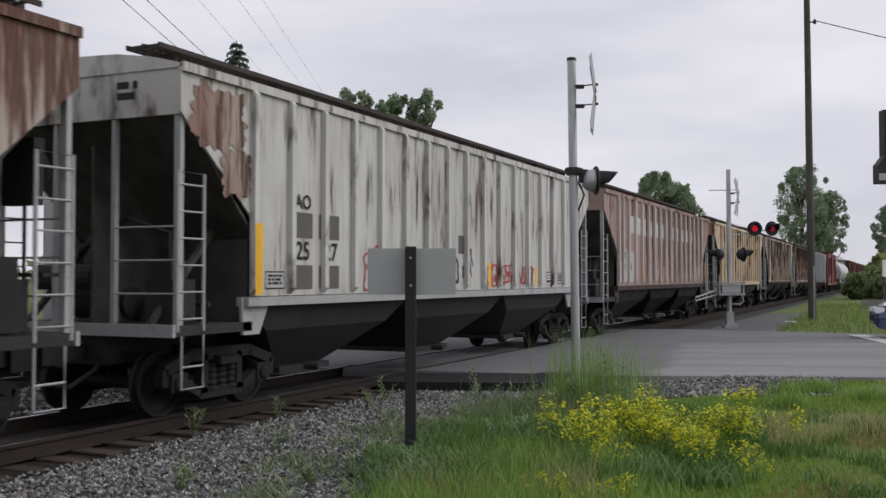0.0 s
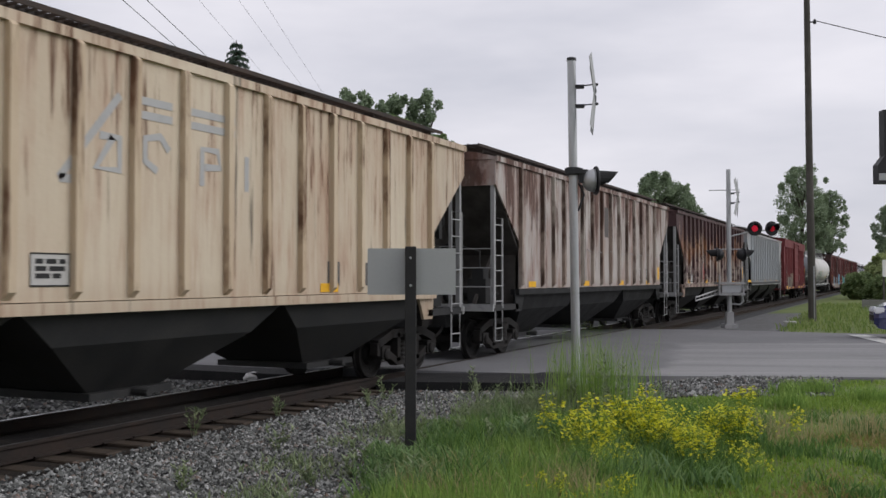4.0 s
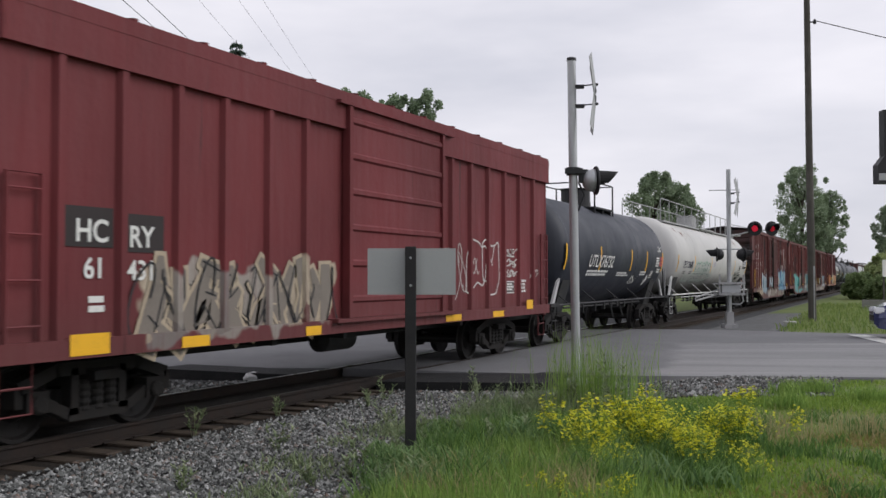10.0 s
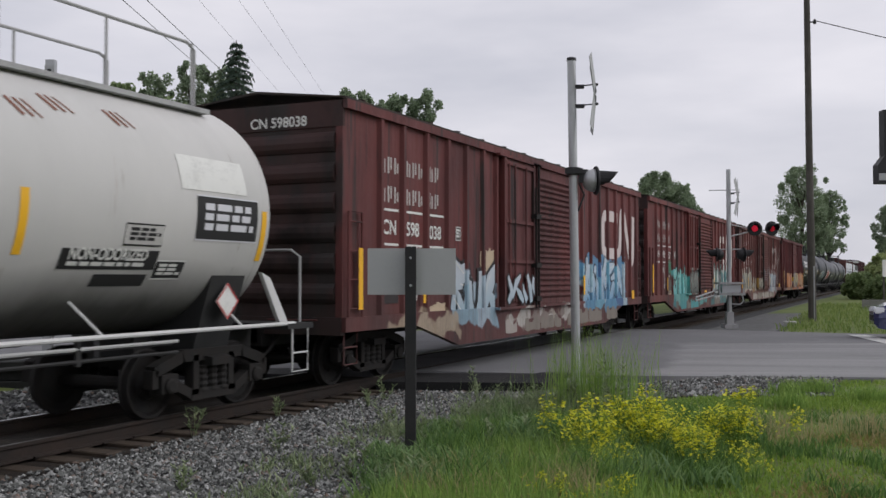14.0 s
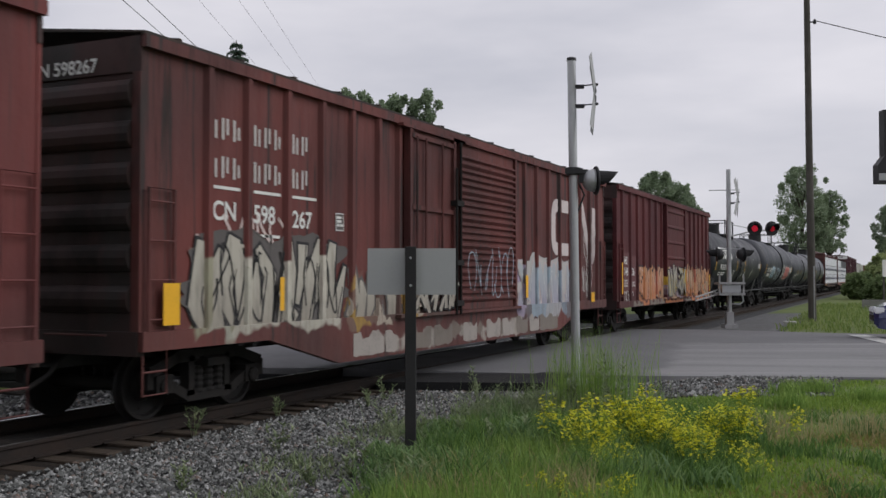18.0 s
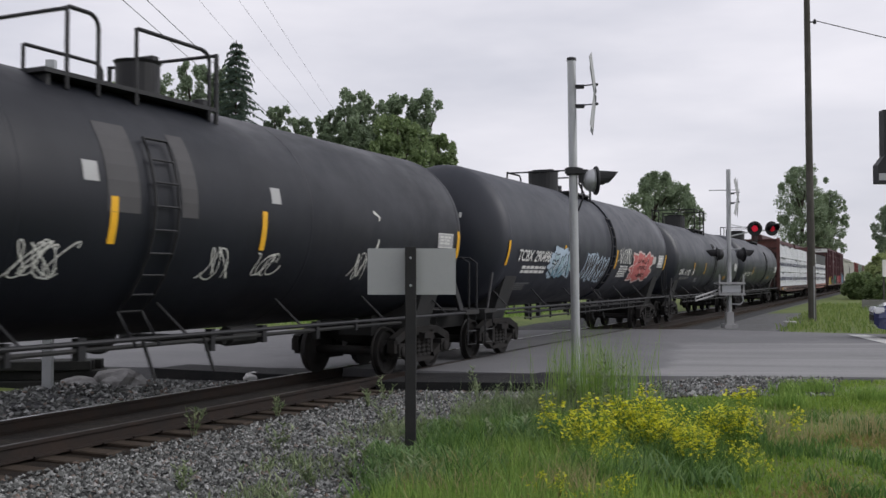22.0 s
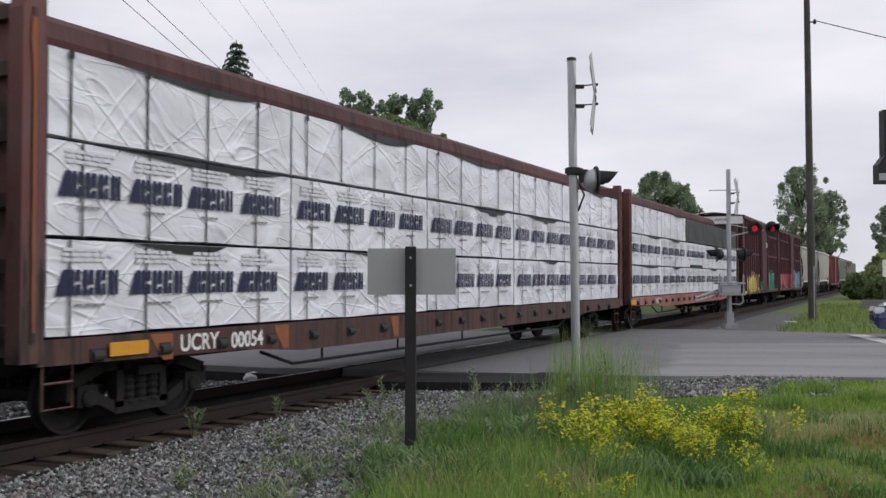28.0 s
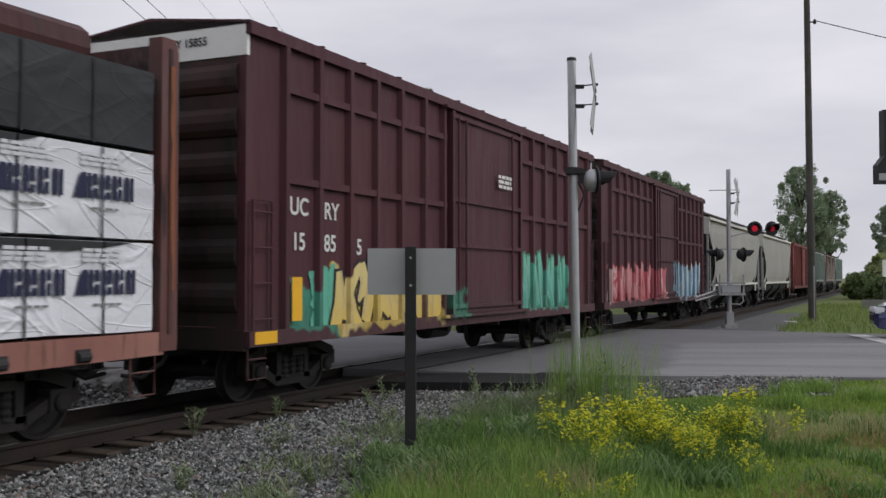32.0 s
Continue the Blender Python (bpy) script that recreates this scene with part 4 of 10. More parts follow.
# ---- tank cars ----
def tank_car(at, first, last, end, label, skin, marks=None, radius=1.5, zc=2.66, dome=6.0, platform=None, rail_mat=None, long_rail=False, stripes=(), band=None, board_mat=None, side_rail=False, loops=(), high=0.56, manway=0.45, valve=1.3, ladder_at=None, rail_z=1.15, brace=None, strip=(1.95, 2.62)):
    """first, last: where the straight shell begins and ends, along the train."""
    L = end - at
    a, b = first - at, last - at
    car = register(thing("tank_car", label, "train car", "cars of the freight train"), at)
    rail = rail_mat or M["black_steel"]
    prof = [(a - 0.62, 0.02)]
    for k in range(1, 9):
        w = math.pi / 2 * k / 8
        prof.append((a - 0.62 * math.cos(w), radius * math.sin(w)))
    prof.append((b, radius))
    for k in range(7, 0, -1):
        w = math.pi / 2 * k / 8
        prof.append((b + 0.62 * math.cos(w), radius * math.sin(w)))
    prof.append((b + 0.62, 0.02))
    bm = lathe(bmesh.new(), prof, "y", (0, 0, zc), 72)
    part("tank_shell", bm, skin, car, smooth=True)
    for y in (a + 0.05, (a * 2 + b) / 3, (a + 2 * b) / 3, b - 0.05):
        bm = lathe(bmesh.new(), [(y - 0.03, radius - 0.001), (y - 0.012, radius + 0.002), (y + 0.012, radius + 0.002), (y + 0.03, radius - 0.001)], "y", (0, 0, zc), 72)
        part("weld_seam", bm, skin, car, smooth=True)
    if band:
        bm = bmesh.new()
        prof = [(band - 0.12, radius + 0.02), (band - 0.12, radius + 0.05), (band + 0.12, radius + 0.05), (band + 0.12, radius + 0.02)]
        lathe(bm, prof, "y", (0, 0, zc), 48)
        part("shell_band", bm, skin, car, smooth=False)
    # fittings on top
    bm = lathe(bmesh.new(), [(zc + radius - 0.1, manway), (zc + radius + 0.46, manway), (zc + radius + 0.5, manway + 0.03), (zc + radius + 0.53, 0.1)], "z", (0, dome, 0), 24)
    box(bm, -0.3, 0.3, dome - 0.06, dome + 0.06, zc + radius + 0.5, zc + radius + 0.56)
    part("manway_housing", bm, rail, car)
    bm = lathe(bmesh.new(), [(zc + radius - 0.05, 0.12), (zc + radius + 0.2, 0.12), (zc + radius + 0.22, 0.05)], "z", (0, dome + valve, 0), 12)
    part("safety_valve", bm, rail, car)
    p0, p1 = platform or (dome - 0.55, dome + 1.9)
    zt = zc + radius
    for s in (1, -1):
        bm = box(bmesh.new(), min(s * 0.45, s * 0.95), max(s * 0.45, s * 0.95), p0, p1, zt - 0.16, zt - 0.11)
        for y in (p0 + 0.1, (p0 + p1) / 2, p1 - 0.1):
            box(bm, min(s * 0.5, s * 0.9), max(s * 0.5, s * 0.9), y - 0.03, y + 0.03, zt - 0.4, zt - 0.16)
        part("top_platform", bm, rail, car)
        if not long_rail and not loops:
            for y in (p0, p1):
                bm = tube(bmesh.new(), [(s * 0.93, y, zt - 0.3), (s * 0.93, y, zt + high)], 0.026, 6)
                part("rail_post", bm, rail, car)
    if loops:
        z = zt + high
        for s in (1, -1):
            for c0, c1 in loops:
                bend = lambda w: [(s * 0.93, c1 - 0.15 + 0.15 * math.sin(w * math.pi / 8), z - 0.15 + 0.15 * math.cos(w * math.pi / 8)) for w in range(5)]
                bm = tube(bmesh.new(), [(s * 0.93, c0, zt - 0.3), (s * 0.93, c0, z), (s * 0.93, c0 + 0.02, z)] + bend(0) + [(s * 0.93, c1, zt - 0.3)], 0.026, 6)
                part("handrail", bm, rail, car)
            bm = tube(bmesh.new(), [(s * 0.93, p1, zt - 0.34), (s * 0.93, p1, z)], 0.034, 6)
            part("rail_post", bm, rail, car)
        for c in (loops[0][0], p1):
            part("cross_rail", tube(bmesh.new(), [(-0.93, c, z - 0.02), (0.93, c, z - 0.02)], 0.024, 6), rail, car)
    elif not long_rail:
        for z in (zt + high,):
            for pts in ([(0.93, p0 + 0.1, z), (0.93, p1 - 0.1, z), (0.83, p1, z), (-0.83, p1, z), (-0.93, p1 - 0.1, z), (-0.93, p0 + 0.1, z), (-0.83, p0, z), (0.83, p0, z), (0.93, p0 + 0.1, z)],):
                part("handrail", tube(bmesh.new(), pts, 0.022, 6), rail, car)
    if long_rail:
        for s in (1, -1):
            x = s * 0.75
            y = a + 0.5
            bm = tube(bmesh.new(), [(x, a + 0.45, zt - 0.25), (x, a + 0.45, zt + 0.64), (x, a + 0.6, zt + 0.72), (x, b - 0.7, zt + 0.72), (x, b - 0.55, zt + 0.64), (x, b - 0.55, zt - 0.25)], 0.022, 6)
            part("handrail", bm, rail, car)
            while y < b - 0.8:
                y += 1.55
                bm = tube(bmesh.new(), [(x, y, zt - 0.25), (x, y, zt + 0.72)], 0.018, 6)
                part("rail_post", bm, rail, car)
            bm = box(bmesh.new(), min(x - 0.15, x + 0.15), max(x - 0.15, x + 0.15), a + 0.3, b - 0.4, zt - 0.2, zt - 0.14)
            part("running_board", bm, rail, car)
    for y in () if long_rail or ladder_at == 0 else (ladder_at or p1 - 0.6,):
        bm = bmesh.new()
        pts1 = []
        for k in range(9):
            w = 0.5 - 1.35 * k / 8
            pts1.append((radius * 1.04 * math.cos(w), zc + radius * 1.04 * math.sin(w)))
        left = [(1.35, y - 0.2, 0.95)] + [(x, y - 0.2, z) for x, z in pts1[::-1]]
        tube(bm, left + [(x, y + 0.2, z) for _, y0, z in [left[-1]] for x in (left[-1][0],)] + [(x, y + 0.2, z) for x, z in pts1[1:]] + [(1.35, y + 0.2, 0.95)], 0.02, 6)
        lad = part("ladder", bm, rail, car)
        for x, z in pts1[1:]:
            part("rung", tube(bmesh.new(), [(x, y - 0.2, z), (x, y + 0.2, z)], 0.014, 6), rail, lad)
    # frame, boards and end platforms
    for s in (1, -1):
        bm = bmesh.new()
        tube(bm, [(s * 1.42, 0.55, rail_z), (s * 1.42, L - 0.55, rail_z)], 0.028, 8)
        part("side_handrail", bm, board_mat or rail, car)
        y = 1.6
        while y < L - 1.5:
            bm = bmesh.new()
            tube(bm, [(s * 1.42, y, rail_z), (s * 1.06, y - 0.15, zc - radius * 0.72)], 0.018, 6)
            part("rail_stay", bm, board_mat or rail, car)
            y += 2.5
        if side_rail:
            for z in (rail_z - 0.12, rail_z - 0.25):
                bm = tube(bmesh.new(), [(s * 1.3, 2.9, z), (s * 1.3, L - 2.9, z)], 0.022, 6)
                part("brake_rod", bm, board_mat if board_mat and z > rail_z - 0.2 else M["underframe"], car)
            y = 3.3
            while y < L - 3.2:
                part("rod_hanger", box(bmesh.new(), s * 1.3 - 0.02, s * 1.3 + 0.02, y - 0.03, y + 0.03, rail_z - 0.3, rail_z - 0.02), M["underframe"], car)
                y += 1.45
    for e, sg in ((0.0, 1), (L, -1)):
        bm = box(bmesh.new(), -1.45, 1.45, min(e + sg * 0.1, e + sg * 0.75), max(e + sg * 0.1, e + sg * 0.75), 1.02, 1.1)
        box(bm, -0.35, 0.35, min(e + sg * 0.1, e + sg * 2.6), max(e + sg * 0.1, e + sg * 2.6), 0.68, 1.05)
        part("end_platform", bm, M["underframe"], car)
        bm = tube(bmesh.new(), [(-1.25, e + sg * 0.15, 1.1), (-1.25, e + sg * 0.15, 2.05), (-1.1, e + sg * 0.15, 2.15), (1.1, e + sg * 0.15, 2.15), (1.25, e + sg * 0.15, 2.05), (1.25, e + sg * 0.15, 1.1)], 0.022, 6)
        part("end_handrail", bm, rail, car)
        bm = bmesh.new()
        ys = e + sg * 1.9
        ring = [(radius * 0.98 * math.cos(w), zc + radius * 0.98 * math.sin(w)) for w in [math.pi * (1.15 + 0.7 * k / 12) for k in range(13)]]
        prism_y(bm, ring + [(1.0, 0.8), (-1.0, 0.8)], ys - 0.35, ys + 0.35)
        part("saddle", bm, M["underframe"], car)
        for s in (1, -1):
            bm = bmesh.new()
            if not board_mat and not brace:
                tube(bm, [(s * 1.3, e + sg * 0.6, 1.1), (s * 1.3, e + sg * 0.9, zc - radius * 0.5)], 0.03, 6)
                part("corner_brace", bm, rail, car)
                stirrup(car, s * 1.42, e + sg * 0.4, 1.06, rail)
                continue
            prism_x(bm, [(e + sg * 1.0, zc - radius * 0.55), (e + sg * 1.2, zc - radius * 0.5), (e + sg * 0.75, 1.1), (e + sg * 0.55, 1.1)], s * 1.26, s * 1.32)
            part("corner_brace", bm, board_mat or brace, car)
            stirrup(car, s * 1.42, e + sg * 0.4, 1.06, board_mat or rail)
    bm = bmesh.new()
    lathe(bm, [(0.78, 0.05), (0.8, 0.12), (0.9, 0.2), (zc - radius + 0.1, 0.26)], "z", (0, L / 2, 0), 14)
    part("bottom_outlet", bm, M["underframe"], car)
    part("outlet_pipe", tube(bmesh.new(), [(-0.9, L / 2 + 1.4, 0.9), (0.9, L / 2 + 1.4, 0.9)], 0.06, 8), M["underframe"], car)
    bm = lathe(bmesh.new(), [(L / 2 + 1.8, 0.04), (L / 2 + 1.82, 0.14), (L / 2 + 2.5, 0.14), (L / 2 + 2.52, 0.04)], "y", (0.6, 0, 0.92), 12)
    part("air_tank", bm, M["underframe"], car)
    # brake rigging that hangs below the shell
    rnd = random.Random(int(at))
    part("brake_pipe", tube(bmesh.new(), [(0.95, 2.6, 0.93), (0.95, L - 2.6, 0.93)], 0.03, 6), M["underframe"], car)
    for k in range(8):
        y = 3.0 + (L - 6.0) * (k + rnd.uniform(0.1, 0.7)) / 8
        bm = box(bmesh.new(), 0.9, 1.0, y - rnd.uniform(0.02, 0.07), y + rnd.uniform(0.02, 0.07), rnd.uniform(0.74, 0.88), zc - radius + 0.06)
        part("rigging_bracket", bm, M["black_steel"], car)
    for y in (L / 2 - 0.55, L / 2 + 0.55):
        part("step_leg", tube(bmesh.new(), [(1.2, y, rail_z), (1.3, y + 0.12, 0.55)], 0.022, 6), M["underframe"], car)
    place = shell_side(radius, zc)
    for y in stripes:
        bm = bmesh.new()
        quad_patch(bm, place, y - 0.055, y + 0.055, strip[0], strip[1], 1, 6, 0.0)
        part("reflective_strip", bm, M["reflect"], car)
    running_gear(car, at, L, 1.9)
    if marks:
        marks(car, place, radius, zc, a, b, L)
    return car


# ---- centre-beam flat cars with wrapped lumber ----
def centerbeam_car(at, end, label, skin, red, tape):
    L = end - at
    car = register(thing("centerbeam_flatcar", label, "train car", "cars of the freight train"), at)
    half = 1.5
    for e, sg in ((0.0, 1), (L, -1)):
        bm = box(bmesh.new(), -half, half, min(e + sg * 0.12, e + sg * 0.2), max(e + sg * 0.12, e + sg * 0.2), 0.95, 4.45)
        bh = part("bulkhead", bm, red, car)
        for z in (1.2, 1.85, 2.5, 3.15, 3.8, 4.36):
            bm = box(bmesh.new(), -half + 0.1, half - 0.1, min(e, e + sg * 0.12), max(e, e + sg * 0.12), z - 0.07, z + 0.07)
            part("bulkhead_rib", bm, P["flat"], bh)
        for s in (1, -1):
            bm = bmesh.new()
            prism_x(bm, [(e - sg * 0.02, 0.9), (e + sg * 0.27, 0.9), (e + sg * 0.27, 4.52), (e + sg * 0.03, 4.52), (e - sg * 0.02, 4.38)], min(s * 1.33, s * 1.53), max(s * 1.33, s * 1.53))
            post = part("bulkhead_post", bm, red, bh)
            bm = box(bmesh.new(), min(s * 1.53, s * 1.545), max(s * 1.53, s * 1.545), min(e + sg * 0.09, e + sg * 0.15), max(e + sg * 0.09, e + sg * 0.15), 1.1, 4.4)
            part("post_seam", bm, P["flat"], post)
            bm = bmesh.new()
            prism_x(bm, [(e + sg * 0.3, 4.3), (e + sg * 0.3, 3.6), (e + sg * 0.9, 4.3)], s * 0.08, s * 0.14)
            part("gusset", bm, red, bh)
    bm = bmesh.new()
    ring = [(0.34, 4.3), (0.38, 4.5), (0.34, 4.7), (0.2, 4.8), (-0.2, 4.8), (-0.34, 4.7), (-0.38, 4.5), (-0.34, 4.3)]
    prism_y(bm, ring, 0.2, L - 0.2)
    part("top_chord", bm, P["chord"], car)
    bm = box(bmesh.new(), -0.06, 0.06, 0.3, L - 0.3, 1.0, 4.31)
    part("centre_web", bm, skin, car)
    k = 1.4
    while k < L - 1:
        bm = box(bmesh.new(), -0.14, 0.14, k - 0.06, k + 0.06, 1.12, 4.31)
        part("centre_post", bm, skin, car)
        k += 2.3
    bm = box(bmesh.new(), -half + 0.02, half - 0.02, 0.2, L - 0.2, 1.03, 1.12)
    part("deck", bm, skin, car)
    for s in (1, -1):
        bm = bmesh.new()
        prism_x(bm, [(0.2, 1.12), (0.2, 0.86), (3.6, 0.82), (5.0, 0.72), (L - 5.0, 0.72), (L - 3.6, 0.82), (L - 0.2, 0.86), (L - 0.2, 1.12)], s * (half - 0.05), s * (half + 0.02))
        part("side_sill", bm, skin, car)
        k = 1.0
        while k < L - 0.6:
            bm = lathe(bmesh.new(), [(k - 0.08, 0.03), (k - 0.08, 0.06), (k + 0.08, 0.06), (k + 0.08, 0.03)], "y", (s * (half + 0.02), 0, 0.92), 10)
            box(bm, min(s * half, s * (half + 0.05)), max(s * half, s * (half + 0.035)), k - 0.1, k + 0.1, 0.86, 1.0)
            part("strap_winch", bm, M["underframe"], car)
            k += 1.06
        tr = bmesh.new()
        tube(tr, [(s * 1.2, 4.4, 0.72), (s * 1.2, 5.2, 0.5), (s * 1.2, L - 5.2, 0.5), (s * 1.2, L - 4.4, 0.72)], 0.025, 6)
        for y in (6.0, 8.5, L / 2, L - 8.5, L - 6.0):
            tube(tr, [(s * 1.2, y, 0.5), (s * 1.2, y, 0.78)], 0.02, 6)
        part("truss_rod", tr, M["underframe"], car)
    bm = box(bmesh.new(), -0.3, 0.3, 0.3, L - 0.3, 0.66, 1.03)
    part("centre_sill", bm, M["underframe"], car)
    patch(car, "reflective_strip", side_plane(half + 0.06), tape, tape + 0.6, 0.9, 1.05, P["tape_worn"])
    for k, (y0, z0, z1, w) in enumerate(((0.14, 1.2, 4.3, 0.09), (L - 0.06, 1.6, 4.2, 0.1), (2.2, 0.8, 1.1, 0.5), (4.6, 0.78, 1.1, 0.4), (7.9, 0.76, 1.1, 0.5))):
        stain_line(car, side_plane(half + (0.05 if w < 0.2 else 0.026)), y0, z0, z1, w, P["rust_orange"], k + 50)
    for e in (0.5, L - 0.5):
        for s in (1, -1):
            stirrup(car, s * 1.48, e, 0.95, red)
    running_gear(car, at, L, 2.2)
    return car


def lumber_bundle(at, place_y, length, z0, z1, side, wrap, strap, seed, words, torn=None):
    """A strapped, wrapped pack of boards, a thing of its own that rides on a flat car."""
    rnd = random.Random(seed)
    dark = wrap == M["wrap_black"]
    ob = thing("lumber_bundle", "black plastic-wrapped bundle of lumber strapped on the flat car" if dark else "white plastic-wrapped bundle of lumber strapped on the flat car", "lumber bundle", "lumber on the flat cars")
    h = z1 - z0
    bm = bmesh.new()
    x0, x1 = 0.08, 1.48
    n, m = 14, 5
    grid = []
    for i in range(n + 1):
        row = []
        for j in range(m + 1):
            y, z = length * i / n, h * j / m
            dx = 0.0 if j in (0, m) else 0.018 * noise.noise(Vector((seed * 3.1, y * 1.7, z * 2.3)))
            sag = 0.02 * noise.noise(Vector((seed * 1.3, y * 0.9, 5.0))) if j == 0 else 0.0
            row.append(bm.verts.new((side * (x1 + dx), y, z + sag + (0.02 if j == 0 else 0))))
        grid.append(row)
    back = [[bm.verts.new((side * x0, length * i / n, z)) for z in (0.0, h)] for i in range(n + 1)]
    for i in range(n):
        for j in range(m):
            bm.faces.new((grid[i][j], grid[i + 1][j], grid[i + 1][j + 1], grid[i][j + 1]))
        bm.faces.new((grid[i][m], grid[i + 1][m], back[i + 1][1], back[i][1]))
        bm.faces.new((grid[i][0], back[i][0], back[i + 1][0], grid[i + 1][0]))
        bm.faces.new((back[i][0], back[i][1], back[i + 1][1], back[i + 1][0]))
    for i in (0, n):
        bm.faces.new([*grid[i], back[i][1], back[i][0]])
    bmesh.ops.recalc_face_normals(bm, faces=bm.faces)
    part("wrapping", bm, wrap, ob)
    if side > 0:
        place = side_plane(x1 + 0.024)
        k = rnd.uniform(0.25, 0.5)
        while k < length - 0.1:
            band = patch(ob, "strap", place, k - 0.014, k + 0.014, 0.0, h, strap)
            if not words and not dark:
                patch(band, "strap_clip", side_plane(x1 + 0.03), k - 0.035, k + 0.035, h - 0.09, h, strap)
            k += rnd.uniform(0.95, 1.15)
        if words:
            y = 0.03 + rnd.uniform(0, 0.12)
            while y < length - 0.87:
                bold_blocks(ob, side_plane(x1 + 0.027), y, h * 0.43, 0.265, M["letter_blue"])
                print_bars(ob, side_plane(x1 + 0.026), y + 0.25, y + 0.7, h * 0.30, h * 0.34, M["letter_grey"], 1, seed)
                print_bars(ob, side_plane(x1 + 0.026), y + 0.1, y + 0.85, h * 0.76, h * 0.92, M["letter_pale"], 3, seed + 3)
                y += rnd.choice((0.98, 1.02, 1.06))
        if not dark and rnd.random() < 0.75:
            # black strip on the loose film's edge paints the gap's shade below the next tier
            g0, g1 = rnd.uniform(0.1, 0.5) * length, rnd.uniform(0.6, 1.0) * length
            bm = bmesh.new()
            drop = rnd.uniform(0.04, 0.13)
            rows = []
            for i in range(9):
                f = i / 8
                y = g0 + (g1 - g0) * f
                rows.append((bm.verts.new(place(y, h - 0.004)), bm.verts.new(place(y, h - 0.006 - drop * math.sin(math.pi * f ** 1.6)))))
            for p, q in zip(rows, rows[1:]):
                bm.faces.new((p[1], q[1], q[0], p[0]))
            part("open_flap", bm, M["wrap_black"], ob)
        if torn:
            part("torn_gap", box(bmesh.new(), x1 - 0.02, x1 + 0.034, *torn, 0.0, 0.12), M["torn_dark"], ob)
    LOADS.append((ob, at, (0, place_y, z0)))
    return ob
# ---- paint of the cars ----
M["letter_pale"] = flat("pale_grey_print", (0.58, 0.58, 0.61), 0.6, 0.0, 0.1)


def wrap_material(name, c1, c2, rough, bump=0.6, spec=0.5):
    """Plastic film: broad slack waves, and long curling folds that differ from pack to pack."""
    n = Net(name)
    own = n.math("MULTIPLY", n.add("ObjectInfo").outputs["Random"], 37.0)
    co = n.add("Mapping", Vector=n.coords(), Location=own).outputs["Vector"]
    creases = n.noise(n.scaled(co, (1, 0.7, 1.2)), 0.9, 1.0, 0.5, 1.5)
    c = n.mix(n.ramp(creases, 0.4, 0.62), c1, c2)
    h = n.math("ADD", creases, n.math("MULTIPLY", n.noise(n.scaled(co, (1, 1.0, 1.6)), 2.6, 1.0, 0.5, 2.0), 0.14))
    for turn, size, deep, thin in ((0.55, 0.9, 0.20, 0.022), (-0.7, 0.7, 0.15, 0.018), (0.1, 1.6, 0.09, 0.02)):
        way = n.scaled(n.add("Mapping", Vector=co, Rotation=(turn, 0, 0)).outputs["Vector"], (1, 0.45, 1.9))
        off = n.math("ABSOLUTE", n.math("SUBTRACT", n.noise(way, size, 1.5, 0.4, 0.6), 0.5))
        h = n.math("ADD", h, n.ramp(off, 0.0, thin, deep, 0.0))
    n.bump(h, bump, 0.07)
    return n.done(c, rough, 0.0, spec)


M["wrap_white"] = wrap_material("white_plastic_wrap", (0.68, 0.695, 0.73), (0.58, 0.59, 0.625), 0.33, 0.9)
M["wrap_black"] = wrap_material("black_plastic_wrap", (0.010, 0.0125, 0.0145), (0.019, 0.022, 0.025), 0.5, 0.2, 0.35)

M["torn_dark"] = flat("dark_green_under_film", (0.012, 0.03, 0.032), 0.7, 0.0, 0.3)

ORANGE = ((0.55, 0.22, 0.09), (0.62, 0.32, 0.16), (0.62, 0.40, 0.26), (0.42, 0.13, 0.08), (0.55, 0.42, 0.30), (0.16, 0.05, 0.04), (0.62, 0.42, 0.05))
P = {}
P["h0"] = paint("rust_blotched_grey_paint", (0.42, 0.40, 0.36), (0.27, 0.17, 0.13), (0.12, 0.045, 0.03), 0.6, 0.1, 0.25, seed=3.0, bleed=0.8)
P["h1"] = paint("off_white_streaked_paint", (0.55, 0.55, 0.525), (0.47, 0.465, 0.44), (0.085, 0.038, 0.024), 0.385, 0.05, 0.40, seed=11.0, streak=3.0, bleed=0.45)
P["h1_post"] = paint("sooty_white_post_paint", (0.57, 0.57, 0.54), (0.46, 0.45, 0.42), (0.07, 0.035, 0.025), 0.42, 0.05, 0.34, seed=13.0, streak=1.0)
P["h2"] = paint("pinkish_faded_paint", (0.25, 0.175, 0.155), (0.37, 0.29, 0.26), (0.14, 0.058, 0.042), 0.42, 0.08, 0.25, seed=21.0, streak=2.2, bleed=0.5)
P["h2_post"] = paint("chalky_pink_post_paint", (0.58, 0.51, 0.47), (0.48, 0.39, 0.36), RUST, 0.22, 0.0, 0.1, seed=22.0)
P["h3_end"] = paint("red_rusted_cream_end_paint", (0.33, 0.14, 0.10), (0.44, 0.27, 0.18), (0.13, 0.04, 0.03), 0.5, 0.05, 0.3, seed=34.0, bleed=0.5)
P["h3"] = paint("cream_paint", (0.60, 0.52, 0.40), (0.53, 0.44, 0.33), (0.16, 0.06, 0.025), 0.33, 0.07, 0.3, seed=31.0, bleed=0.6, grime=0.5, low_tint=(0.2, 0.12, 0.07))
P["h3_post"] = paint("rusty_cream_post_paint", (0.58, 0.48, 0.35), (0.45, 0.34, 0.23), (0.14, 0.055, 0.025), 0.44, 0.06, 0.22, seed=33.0)
